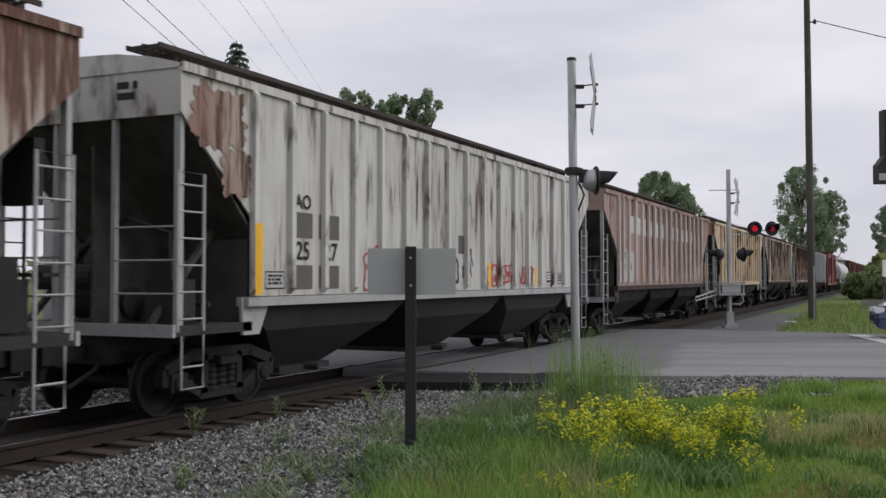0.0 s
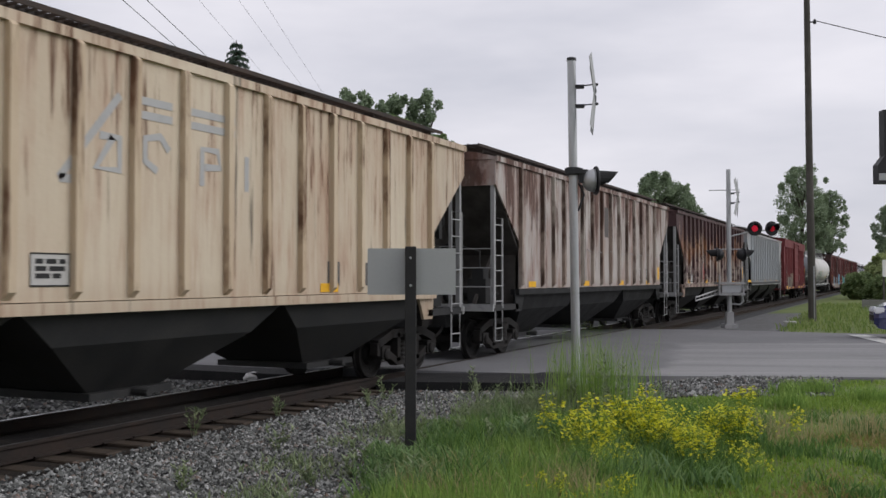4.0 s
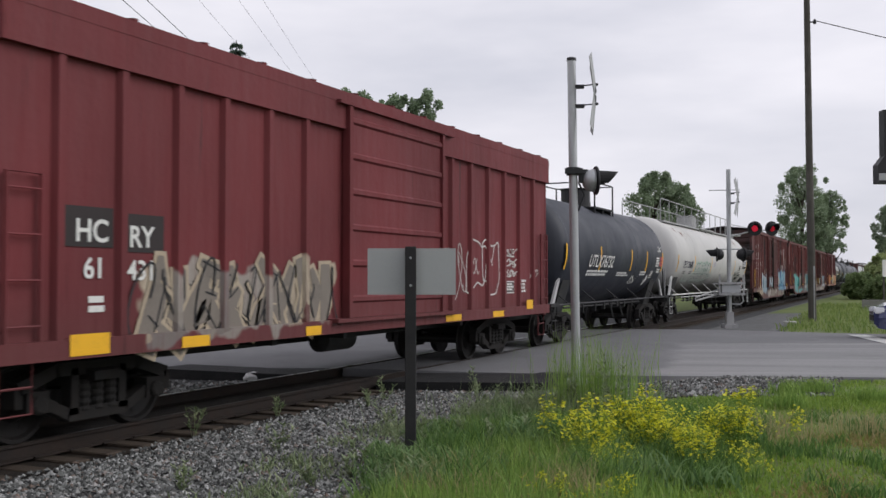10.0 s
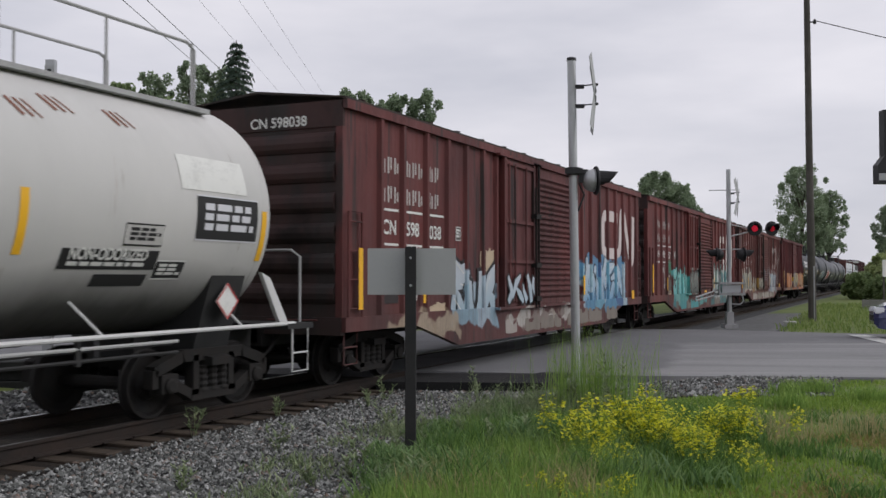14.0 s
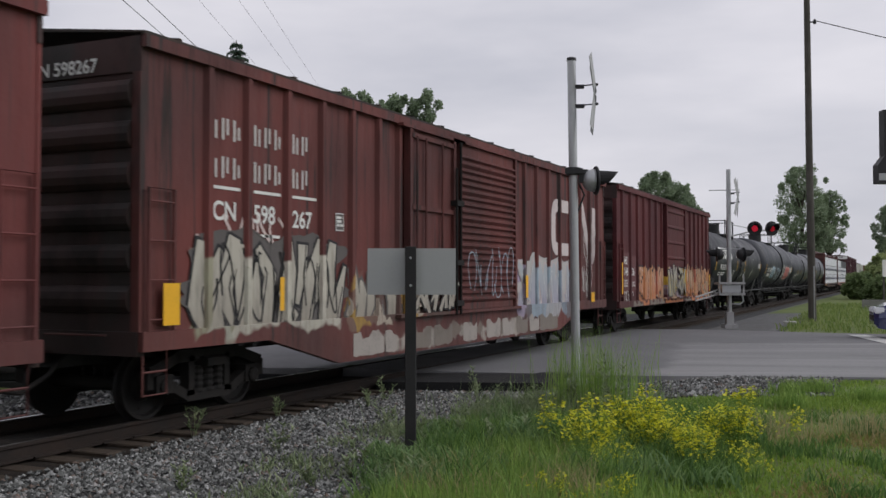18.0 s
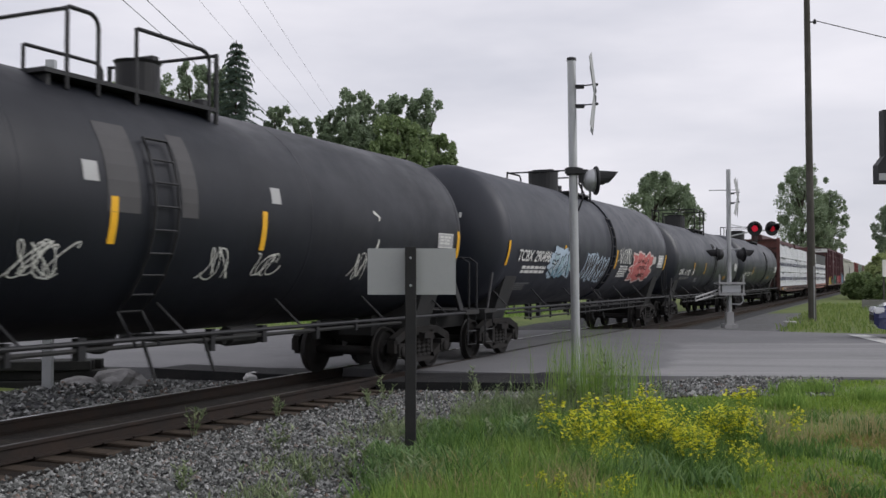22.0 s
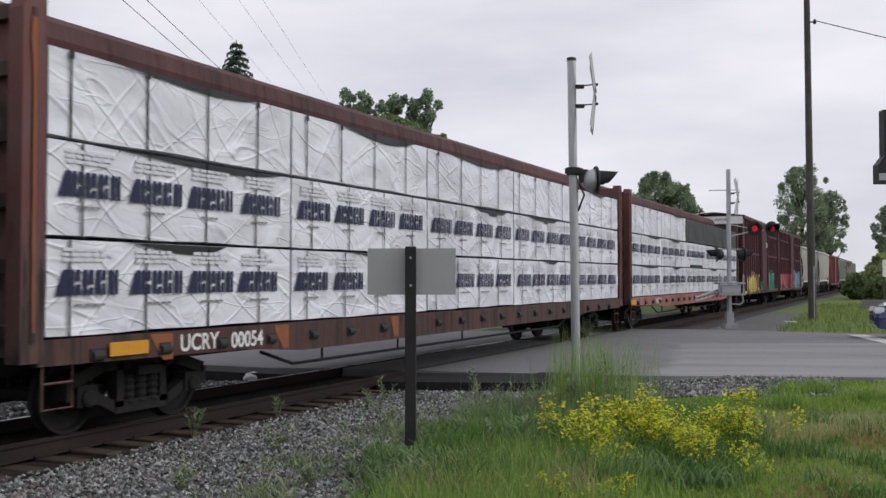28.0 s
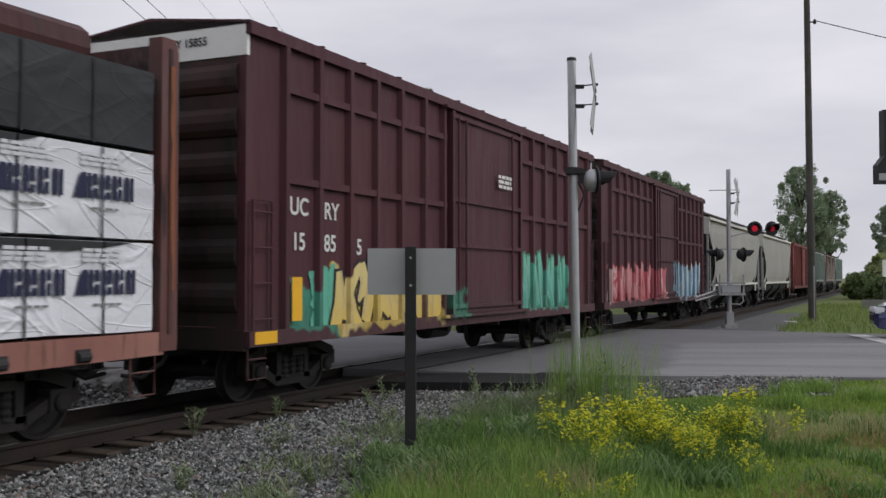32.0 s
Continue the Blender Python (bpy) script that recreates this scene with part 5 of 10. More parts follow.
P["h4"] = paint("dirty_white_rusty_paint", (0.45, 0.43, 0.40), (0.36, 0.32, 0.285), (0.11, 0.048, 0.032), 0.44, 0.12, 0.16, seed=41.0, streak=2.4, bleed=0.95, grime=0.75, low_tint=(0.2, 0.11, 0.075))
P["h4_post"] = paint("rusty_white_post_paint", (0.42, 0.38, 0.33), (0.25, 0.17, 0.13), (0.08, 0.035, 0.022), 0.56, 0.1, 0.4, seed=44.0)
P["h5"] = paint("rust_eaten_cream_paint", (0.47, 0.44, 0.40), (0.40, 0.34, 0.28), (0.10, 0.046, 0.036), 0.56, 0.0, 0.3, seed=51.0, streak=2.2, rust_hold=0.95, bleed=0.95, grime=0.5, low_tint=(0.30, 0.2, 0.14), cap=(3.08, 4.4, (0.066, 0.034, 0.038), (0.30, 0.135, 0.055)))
P["h6"] = paint("light_grey_paint", (0.285, 0.31, 0.335), (0.245, 0.265, 0.28), (0.20, 0.12, 0.085), 0.40, 0.06, 0.06, seed=61.0, rust_hold=0.55, streak=1.6, bleed=0.4)
P["h6_post"] = paint("light_grey_post_paint", (0.43, 0.45, 0.475), (0.37, 0.385, 0.40), (0.3, 0.2, 0.14), 0.15, 0.0, 0.1, seed=62.0)
P["b7"] = paint("oxide_red_paint", (0.155, 0.025, 0.029), (0.12, 0.023, 0.026), (0.07, 0.018, 0.016), 0.22, 0.0, 0.15, seed=71.0, graffiti=(
    (1.9, 6.1, 0.98, 1.95, ((0.42, 0.36, 0.27), (0.30, 0.27, 0.24), (0.16, 0.08, 0.07), (0.36, 0.30, 0.23), (0.2, 0.17, 0.16)), 1.2),))
P["cn_a"] = paint("brown_red_boxcar_paint", (0.13, 0.032, 0.030), (0.07, 0.024, 0.024), (0.05, 0.02, 0.016), 0.3, 0.0, 0.5, seed=81.0, graffiti=(
    (3.75, 6.2, 0.75, 1.95, ((0.25, 0.38, 0.46), (0.45, 0.40, 0.28), (0.36, 0.45, 0.52), (0.05, 0.05, 0.06), (0.3, 0.33, 0.36)), 1.3),
    (12.1, 16.9, 0.8, 2.2, ((0.10, 0.27, 0.42), (0.16, 0.38, 0.50), (0.40, 0.52, 0.58), (0.06, 0.14, 0.30), (0.30, 0.45, 0.50)), 1.2),
    (1.3, 4.2, 0.65, 1.1, ((0.42, 0.34, 0.25), (0.36, 0.28, 0.2)), 0.9), (6.6, 11.6, 0.65, 1.05, ((0.42, 0.38, 0.32), (0.25, 0.2, 0.18), (0.5, 0.48, 0.44)), 1.4)))
P["cn_b"] = paint("red_brown_boxcar_paint", (0.155, 0.034, 0.030), (0.082, 0.025, 0.025), (0.06, 0.022, 0.016), 0.28, 0.0, 0.5, seed=91.0, graffiti=(
    (3.7, 6.6, 0.62, 2.0, ((0.10, 0.40, 0.39), (0.13, 0.46, 0.44), (0.22, 0.5, 0.47), (0.07, 0.30, 0.32)), 1.1),
    (6.7, 11.3, 0.55, 0.95, ((0.09, 0.34, 0.34), (0.12, 0.40, 0.38), (0.18, 0.06, 0.04)), 1.2),
    (6.8, 8.4, 1.1, 2.1, ((0.16, 0.12, 0.1), (0.3, 0.32, 0.3), (0.1, 0.2, 0.2)), 2.6),
    (12.2, 16.9, 0.75, 2.15, ((0.10, 0.26, 0.28), (0.48, 0.50, 0.48), (0.16, 0.3, 0.26), (0.2, 0.38, 0.40), (0.30, 0.30, 0.18), (0.05, 0.08, 0.09)), 1.3)))
P["cn_c"] = paint("faded_red_boxcar_paint", (0.15, 0.038, 0.032), (0.08, 0.027, 0.025), (0.055, 0.022, 0.017), 0.3, 0.0, 0.5, seed=101.0, graffiti=(
    (0.9, 4.3, 1.0, 2.1, ((0.50, 0.48, 0.40), (0.42, 0.42, 0.34), (0.16, 0.15, 0.11), (0.55, 0.52, 0.44), (0.3, 0.29, 0.2)), 1.7),
    (4.5, 8.1, 0.95, 1.75, ((0.2, 0.12, 0.09), (0.48, 0.42, 0.34), (0.4, 0.25, 0.06), (0.1, 0.06, 0.05)), 2.0),
    (11.6, 16.2, 0.75, 2.0, ((0.32, 0.40, 0.46), (0.36, 0.30, 0.40), (0.44, 0.45, 0.46), (0.22, 0.28, 0.34), (0.15, 0.13, 0.14)), 1.1),
    (5.5, 12.0, 0.55, 0.9, ((0.36, 0.33, 0.29), (0.22, 0.18, 0.15), (0.42, 0.38, 0.33)), 1.0)))
P["b13"] = paint("deep_red_boxcar_paint", (0.095, 0.015, 0.016), (0.06, 0.012, 0.015), (0.05, 0.016, 0.014), 0.2, 0.0, 0.2, seed=111.0, graffiti=(
    (2.5, 6.3, 0.95, 2.15, ORANGE, 1.0), (6.3, 9.7, 0.95, 2.15, ORANGE[2:] + ((0.35, 0.3, 0.36),), 1.5), (9.7, 15.2, 0.95, 2.15, ORANGE, 1.3),
    (0.75, 1.2, 1.2, 2.5, ((0.15, 0.045, 0.04),), 0.5), (1.75, 2.2, 1.2, 2.4, ((0.15, 0.05, 0.045),), 0.5)))
P["b20"] = paint("maroon_boxcar_paint", (0.072, 0.020, 0.026), (0.06, 0.018, 0.025), (0.04, 0.015, 0.015), 0.15, 0.0, 0.15, seed=121.0, graffiti=(
    (1.0, 2.2, 0.95, 1.75, ((0.05, 0.26, 0.18), (0.07, 0.32, 0.22)), 0.8), (2.2, 6.0, 0.9, 1.9, ((0.60, 0.44, 0.10), (0.66, 0.52, 0.2), (0.58, 0.46, 0.16), (0.10, 0.05, 0.04)), 1.1),
    (6.1, 6.9, 0.95, 1.6, ((0.07, 0.26, 0.18),), 0.8), (10.2, 13.4, 0.95, 2.1, ((0.08, 0.34, 0.24), (0.12, 0.42, 0.30), (0.05, 0.2, 0.16)), 1.2)))
P["b21"] = paint("dark_maroon_boxcar_paint", (0.068, 0.020, 0.026), (0.056, 0.018, 0.025), (0.04, 0.015, 0.015), 0.15, 0.0, 0.15, seed=131.0, graffiti=(
    (0.6, 8.0, 0.95, 2.1, ((0.45, 0.10, 0.12), (0.52, 0.22, 0.22), (0.3, 0.06, 0.08), (0.5, 0.36, 0.34)), 1.1), (9.2, 14.8, 0.95, 2.3, ((0.25, 0.38, 0.46), (0.4, 0.5, 0.55), (0.15, 0.28, 0.4)), 1.2)))
P["b24"] = paint("far_red_boxcar_paint", (0.17, 0.04, 0.035), (0.13, 0.036, 0.03), (0.05, 0.02, 0.016), 0.3, 0.0, 0.2, seed=141.0)
P["t_black"] = paint("black_tank_paint", (0.0145, 0.018, 0.028), (0.022, 0.026, 0.038), (0.05, 0.045, 0.043), 0.15, 0.0, 0.0, seed=151.0, rough=0.47, grime=0.0, rust_hold=0.3, dents=0.03, spec=0.42, streak=0.35)
P["t_soot"] = paint("sooty_tank_paint", (0.004, 0.005, 0.009), (0.006, 0.008, 0.0135), (0.05, 0.045, 0.043), 0.15, 0.0, 0.0, seed=155.0, rough=0.45, grime=0.0, rust_hold=0.3, dents=0.03, spec=0.36, streak=0.35)
P["t_dark"] = paint("dark_grey_tank_paint", (0.009, 0.012, 0.021), (0.015, 0.018, 0.028), (0.07, 0.062, 0.06), 0.15, 0.05, 0.0, seed=161.0, rough=0.46, grime=0.0, rust_hold=0.3, dents=0.03, spec=0.6, streak=0.35)
P["t_grey"] = paint("slate_grey_tank_paint", (0.0075, 0.0105, 0.019), (0.012, 0.016, 0.026), (0.05, 0.05, 0.05), 0.15, 0.05, 0.0, seed=165.0, rough=0.42, grime=0.0, rust_hold=0.3, dents=0.03, spec=0.7, streak=0.35)
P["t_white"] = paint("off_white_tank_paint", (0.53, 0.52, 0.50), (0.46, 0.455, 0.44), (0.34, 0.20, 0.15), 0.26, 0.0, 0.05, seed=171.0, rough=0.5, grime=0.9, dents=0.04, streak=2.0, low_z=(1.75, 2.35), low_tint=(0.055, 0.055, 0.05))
P["flat"] = paint("rusty_flatcar_paint", (0.06, 0.022, 0.02), (0.085, 0.034, 0.025), (0.02, 0.014, 0.013), 0.55, 0.0, 0.45, seed=181.0)
P["chord"] = paint("maroon_chord_paint", (0.062, 0.016, 0.016), (0.045, 0.014, 0.014), (0.02, 0.012, 0.011), 0.4, 0.0, 0.4, seed=187.0)
P["flat_red"] = paint("faded_red_flatcar_paint", (0.135, 0.04, 0.033), (0.09, 0.027, 0.026), (0.025, 0.016, 0.014), 0.5, 0.0, 0.35, seed=182.0, streak=3.0, bleed=0.6)
P["flat_orange"] = paint("faded_orange_flatcar_paint", (0.23, 0.07, 0.058), (0.38, 0.18, 0.14), (0.12, 0.04, 0.02), 0.4, 0.0, 0.3, seed=183.0)
P["h22"] = paint("clean_white_hopper_paint", (0.62, 0.61, 0.56), (0.56, 0.55, 0.50), (0.3, 0.2, 0.15), 0.12, 0.0, 0.08, seed=191.0, grime=0.1)
P["h25"] = paint("grey_green_hopper_paint", (0.24, 0.30, 0.27), (0.28, 0.32, 0.29), (0.2, 0.12, 0.08), 0.2, 0.0, 0.1, seed=201.0)
# boxcar ends: soot, with the shade between cars put into the colour as well
P["end_soot_shade"] = paint("soot_shaded_boxcar_end_paint", (0.05, 0.02, 0.018), (0.03, 0.016, 0.015), (0.02, 0.012, 0.011), 0.45, 0.0, 0.6, seed=301.0, streak=1.0)
P["patch_grey"] = flat("grey_paint_patch", (0.40, 0.40, 0.40), 0.7, 0.0, 0.25)
P["patch_dark"] = flat("dark_paint_patch", (0.11, 0.10, 0.095), 0.7, 0.0, 0.25)
P["patch_maroon"] = flat("dull_maroon_patch", (0.12, 0.045, 0.045), 0.7, 0.0, 0.3)
P["patch_drab"] = flat("drab_grey_spray", (0.19, 0.165, 0.14), 0.7, 0.0, 0.5)
P["patch_sand"] = flat("dull_beige_spray", (0.40, 0.33, 0.24), 0.7, 0.0, 0.6)
P["patch_black"] = flat("black_paint_patch", (0.03, 0.024, 0.024), 0.7, 0.0, 0.2)
P["header_white"] = flat("white_header_paint", (0.78, 0.78, 0.76), 0.6, 0.0, 0.3)
P["patch_pale"] = flat("pale_paint_patch", (0.46, 0.45, 0.43), 0.7, 0.0, 0.3)
P["tank_worn"] = flat("worn_tank_paint", (0.06, 0.058, 0.06), 0.6, 0.0, 0.3)
P["bloom"] = paint("rust_bloom", (0.20, 0.10, 0.075), (0.36, 0.30, 0.25), (0.11, 0.04, 0.03), 0.55, 0.0, 0.2, seed=17.0)
P["rust_run"] = flat("dark_rust_run", (0.06, 0.034, 0.028), 0.85, 0.0, 0.5)
P["name_paint"] = flat("worn_white_lettering", (0.46, 0.43, 0.41), 0.75, 0.0, 0.6)
P["sill_spray"] = flat("dirty_cream_spray", (0.33, 0.30, 0.27), 0.75, 0.0, 0.7)
P["tape_worn"] = flat("worn_yellow_tape", (0.55, 0.26, 0.02), 0.55, 0.0, 0.7)
P["rust_orange"] = flat("orange_rust_run", (0.24, 0.085, 0.035), 0.85, 0.0, 0.7)
P["emblem_paint"] = flat("dirty_white_emblem_paint", (0.56, 0.50, 0.48), 0.7, 0.0, 0.5)
P["scuff"] = flat("rust_scuff", (0.20, 0.085, 0.06), 0.8, 0.0, 0.5)
W, K, LG = M["letter_white"], M["letter_black"], M["letter_grey"]


def label_box(car, place, y0, y1, z0, z1, back, ink, seed=1):
    """A small painted consolidated stencil: frame, field and bars."""
    bm = bmesh.new()
    quad_patch(bm, place, y0, y1, z0, z1, 1, 5)
    part("stencil_field", bm, back, car)
    lift = lambda y, z: (place(y, z)[0] + 0.003, *place(y, z)[1:])
    bm = bmesh.new()
    for pts in ([(y0, z0), (y1, z0), (y1, z1), (y0, z1)],):
        ribbon(bm, lift, pts, 0.02, True)
    part("stencil_frame", bm, ink, car)
    print_bars(car, lift, y0 + 0.12 * (y1 - y0), y1 - 0.06 * (y1 - y0), z0 + 0.16 * (z1 - z0), z1 - 0.16 * (z1 - z0), ink, 3, seed)


# ---- hoppers ----
def marks1(car, p, x, L):
    burst(car, p, 0.12, 1.3, 3.3, 4.12, P["bloom"], P["bloom"], 3, 0.03)
    burst(car, p, 0.75, 1.4, 2.75, 3.4, P["bloom"], P["bloom"], 7, 0.03)
    for y0, y1, z0, z1 in ((2.36, 2.88, 2.66, 3.02), (3.05, 3.62, 2.66, 3.02)):
        patch(car, "paint_patch", p, y0, y1, z0 - 0.36, z1 - 0.36, P["patch_dark"])
    for y0, y1 in ((2.36, 2.88), (3.05, 3.62)):
        patch(car, "paint_patch", p, y0, y1, 1.58, 1.92, P["patch_dark"])
    text_on_side(car, "AO", 2.42, 2.72, 0.2, K, x + 0.004)
    text_on_side(car, "25", 2.44, 2.0, 0.26, K, x + 0.004)
    text_on_side(car, "27", 3.2, 2.0, 0.26, K, x + 0.004)
    label_box(car, p, 1.72, 2.15, 1.6, 1.82, P["patch_pale"], K, 3)
    patch(car, "paint_patch", p, 8.05, 8.6, 2.2, 2.55, P["patch_dark"])
    graffiti(car, p, 9.5, 11.0, 1.62, 2.02, 6, SPRAY["red"], 5, None, 0.03)
    tag_marks(car, p, 11.35, 12.1, 1.58, 2.02, 8, SPRAY["red"], 6, 0.028)
    graffiti(car, p, 4.4, 5.6, 1.55, 2.2, 4, SPRAY["red"], 8, None, 0.03)
    graffiti(car, p, 6.1, 8.0, 1.6, 2.1, 4, SPRAY["black"], 9, None, 0.045)
    tag_marks(car, p, 8.2, 8.6, 1.7, 2.4, 4, SPRAY["black"], 12, 0.03)
    label_box(car, p, 13.2, 13.6, 1.62, 1.9, K, W, 4)
    label_box(car, p, 14.0, 14.45, 1.6, 1.85, P["patch_pale"], K, 5)
    print_bars(car, lambda y, z: (y, -0.005 + 0.02, z), 0.55, 0.9, 3.86, 4.12, K, 2, 7)


def marks2(car, p, x, L):
    rnd = random.Random(8)
    for k in range(12):
        y = 5.25 + 0.875 * k - 0.05
        stain_line(car, lift(p, 0.005), y, 1.6 + rnd.uniform(0, 0.8), 4.16, rnd.uniform(0.12, 0.24), P["rust_run"], k)
        if k % 2:
            stain_line(car, lift(p, 0.005), y - 0.3, 3.1 + rnd.uniform(0, 0.5), 4.16, rnd.uniform(0.05, 0.12), P["scuff"], k + 20)
    for y0, y1, z0, z1 in ((0.98 + 0.45, 1.9, 1.62, 2.62), (2.0, 2.6, 1.62, 2.62), (2.7, 3.45, 1.62, 2.55)):
        patch(car, "paint_patch", p, y0, y1, z0, z1, P["patch_grey"])
    text_on_side(car, "CE", 1.44, 2.3, 0.26, K, x + 0.004)
    text_on_side(car, "FX", 2.02, 2.3, 0.26, K, x + 0.004)
    text_on_side(car, "30", 1.44, 1.95, 0.26, K, x + 0.004)
    text_on_side(car, "10", 2.0, 1.95, 0.26, K, x + 0.004)
    text_on_side(car, "24", 2.75, 1.95, 0.26, K, x + 0.004)
    y = 2.74
    while y < 13.2:
        if not 7.5 < y < 8.4:
            patch(car, "paint_patch", p, y + 0.06, y + 0.80, 3.13 + 0.0 * y, 3.70 - 0.01 * y, P["patch_pale"])
        y += 0.875
    tag_marks(car, p, 6.1, 7.0, 1.62, 2.0, 7, SPRAY["white"], 15, 0.022)
    patch(car, "paint_patch", p, L - 3.08, L - 2.45, 1.66, 2.2, P["patch_grey"])
    label_box(car, lift(p, 0.004), L - 2.98, L - 2.55, 1.74, 2.1, K, W, 4)
    bars = lambda y, z: (y, 0.012, z)
    print_bars(car, bars, 0.35, 0.95, 3.82, 4.15, K, 2, 9)


def marks3(car, p, x, L):
    text_on_side(car, "MW", 1.80, 2.68, 0.24, K, x + 0.004)
    text_on_side(car, "CX", 2.70, 2.66, 0.24, K, x + 0.004)
    text_on_side(car, "461", 1.78, 2.2, 0.24, K, x + 0.004)
    text_on_side(car, "849", 2.64, 2.2, 0.24, K, x + 0.004)
    print_bars(car, p, 1.8, 2.3, 1.66, 1.95, LG, 3, 2)
    print_bars(car, p, 2.7, 3.1, 1.66, 1.9, LG, 3, 3)
    # the ghost of an old emblem: a leaning frame with a few strokes in it
    for pts in ([(6.45, 2.75), (7.3, 3.72)], [(6.45, 2.75), (6.75, 2.75)], [(7.45, 3.72), (8.15, 3.72)], [(7.45, 3.56), (8.15, 3.56)], [(8.4, 3.72), (9.35, 3.72)], [(8.4, 3.56), (9.35, 3.56)],
                [(7.2, 3.25), (6.95, 2.9), (7.3, 2.9), (7.3, 3.25), (7.0, 3.25)], [(7.9, 2.95), (7.7, 3.05), (7.7, 3.3), (7.95, 3.35), (8.1, 3.2)], [(8.7, 2.85), (8.7, 3.3), (9.0, 3.3), (9.05, 3.1), (8.75, 3.08)], [(9.6, 2.85), (9.6, 3.3)], [(10.1, 2.7), (10.1, 3.5)]):
        bm = bmesh.new()
        ribbon(bm, p, pts, 0.09)
        part("faded_stroke", bm, P["patch_grey"], car, "faded grey painted stroke")
    label_box(car, p, 6.1, 6.6, 1.66, 1.98, P["patch_pale"], K, 4)
    patch(car, "paint_patch", p, 11.6, 11.95, 1.62, 1.98, P["patch_dark"])
    patch(car, "paint_patch", p, 12.6, 12.95, 1.62, 1.98, P["patch_dark"])
    tag_marks(car, p, 3.9, 4.4, 1.7, 1.9, 5, SPRAY["black"], 22, 0.02)
    bars = lambda y, z: (y, 0.012, z)
    print_bars(car, bars, 0.2, 0.95, 3.8, 4.1, K, 2, 9)


def marks4(car, p, x, L):
    patch(car, "paint_patch", p, 12.46, 12.98, 1.66, 2.04, P["header_white"])
    patch(car, "paint_patch", lift(p, 0.003), 12.5, 12.94, 1.69, 2.01, P["patch_maroon"])
    label_box(car, p, 13.36, 13.84, 1.66, 2.03, K, W, 8)
    patch(car, "paint_patch", p, 8.35, 8.75, 2.9, 3.75, P["patch_dark"])
    for k in range(9):
        y = 5.3 + k * 1.15
        bm = tube(bmesh.new(), [(x + 0.05, y, 2.45 + 0.05 * (k % 2)), (x + 0.05, y + 0.35, 2.45)], 0.012, 6)
        part("grab_iron", bm, M["white_steel"], car)


def marks5(car, p, x, L):
    graffiti(car, p, 5.0, 5.8, 1.65, 2.3, 2, SPRAY["red"], 33, None, 0.03)
    label_box(car, p, 2.6, 3.1, 1.55, 1.85, P["patch_dark"], W, 4)
    label_box(car, p, L - 2.2, L - 1.85, 1.7, 2.0, P["patch_pale"], K, 5)


def marks6(car, p, x, L):
    text_on_side(car, "GL", 2.0, 2.72, 0.27, K, x + 0.004)
    text_on_side(car, "CX", 2.75, 2.68, 0.27, K, x + 0.004)
    text_on_side(car, "81", 2.03, 2.22, 0.27, K, x + 0.004)
    text_on_side(car, "10", 2.78, 2.2, 0.27, K, x + 0.004)
    print_bars(car, p, 2.0, 2.3, 1.7, 1.92, LG, 2, 2)
    print_bars(car, p, 2.8, 3.1, 1.7, 1.92, LG, 2, 3)
    label_box(car, p, 2.85, 3.1, 1.56, 1.66, P["patch_dark"], W, 3)
    print_bars(car, p, 7.8, 8.4, 1.72, 1.95, LG, 4, 5)
    print_bars(car, p, 8.7, 9.3, 1.66, 1.98, flat("faded_red_print", (0.4, 0.16, 0.14)), 6, 6)
    bm = bmesh.new()
    c = (10.05, 1.85)
    ring = [bm.verts.new(p(c[0] + 0.24 * math.cos(w * 0.4), c[1] + 0.18 * math.sin(w * 0.4))) for w in range(16)]
    bm.faces.new(ring)
    part("faded_emblem", bm, flat("faded_ochre_print", (0.30, 0.235, 0.17), 0.7, 0.0, 0.8), car)
    label_box(car, p, L - 3.2, L - 2.8, 1.7, 1.95, P["patch_pale"], LG, 6)
    bars = lambda y, z: (y, 0.012, z)
    print_bars(car, bars, 0.2, 0.75, 3.8, 4.12, K, 2, 9)


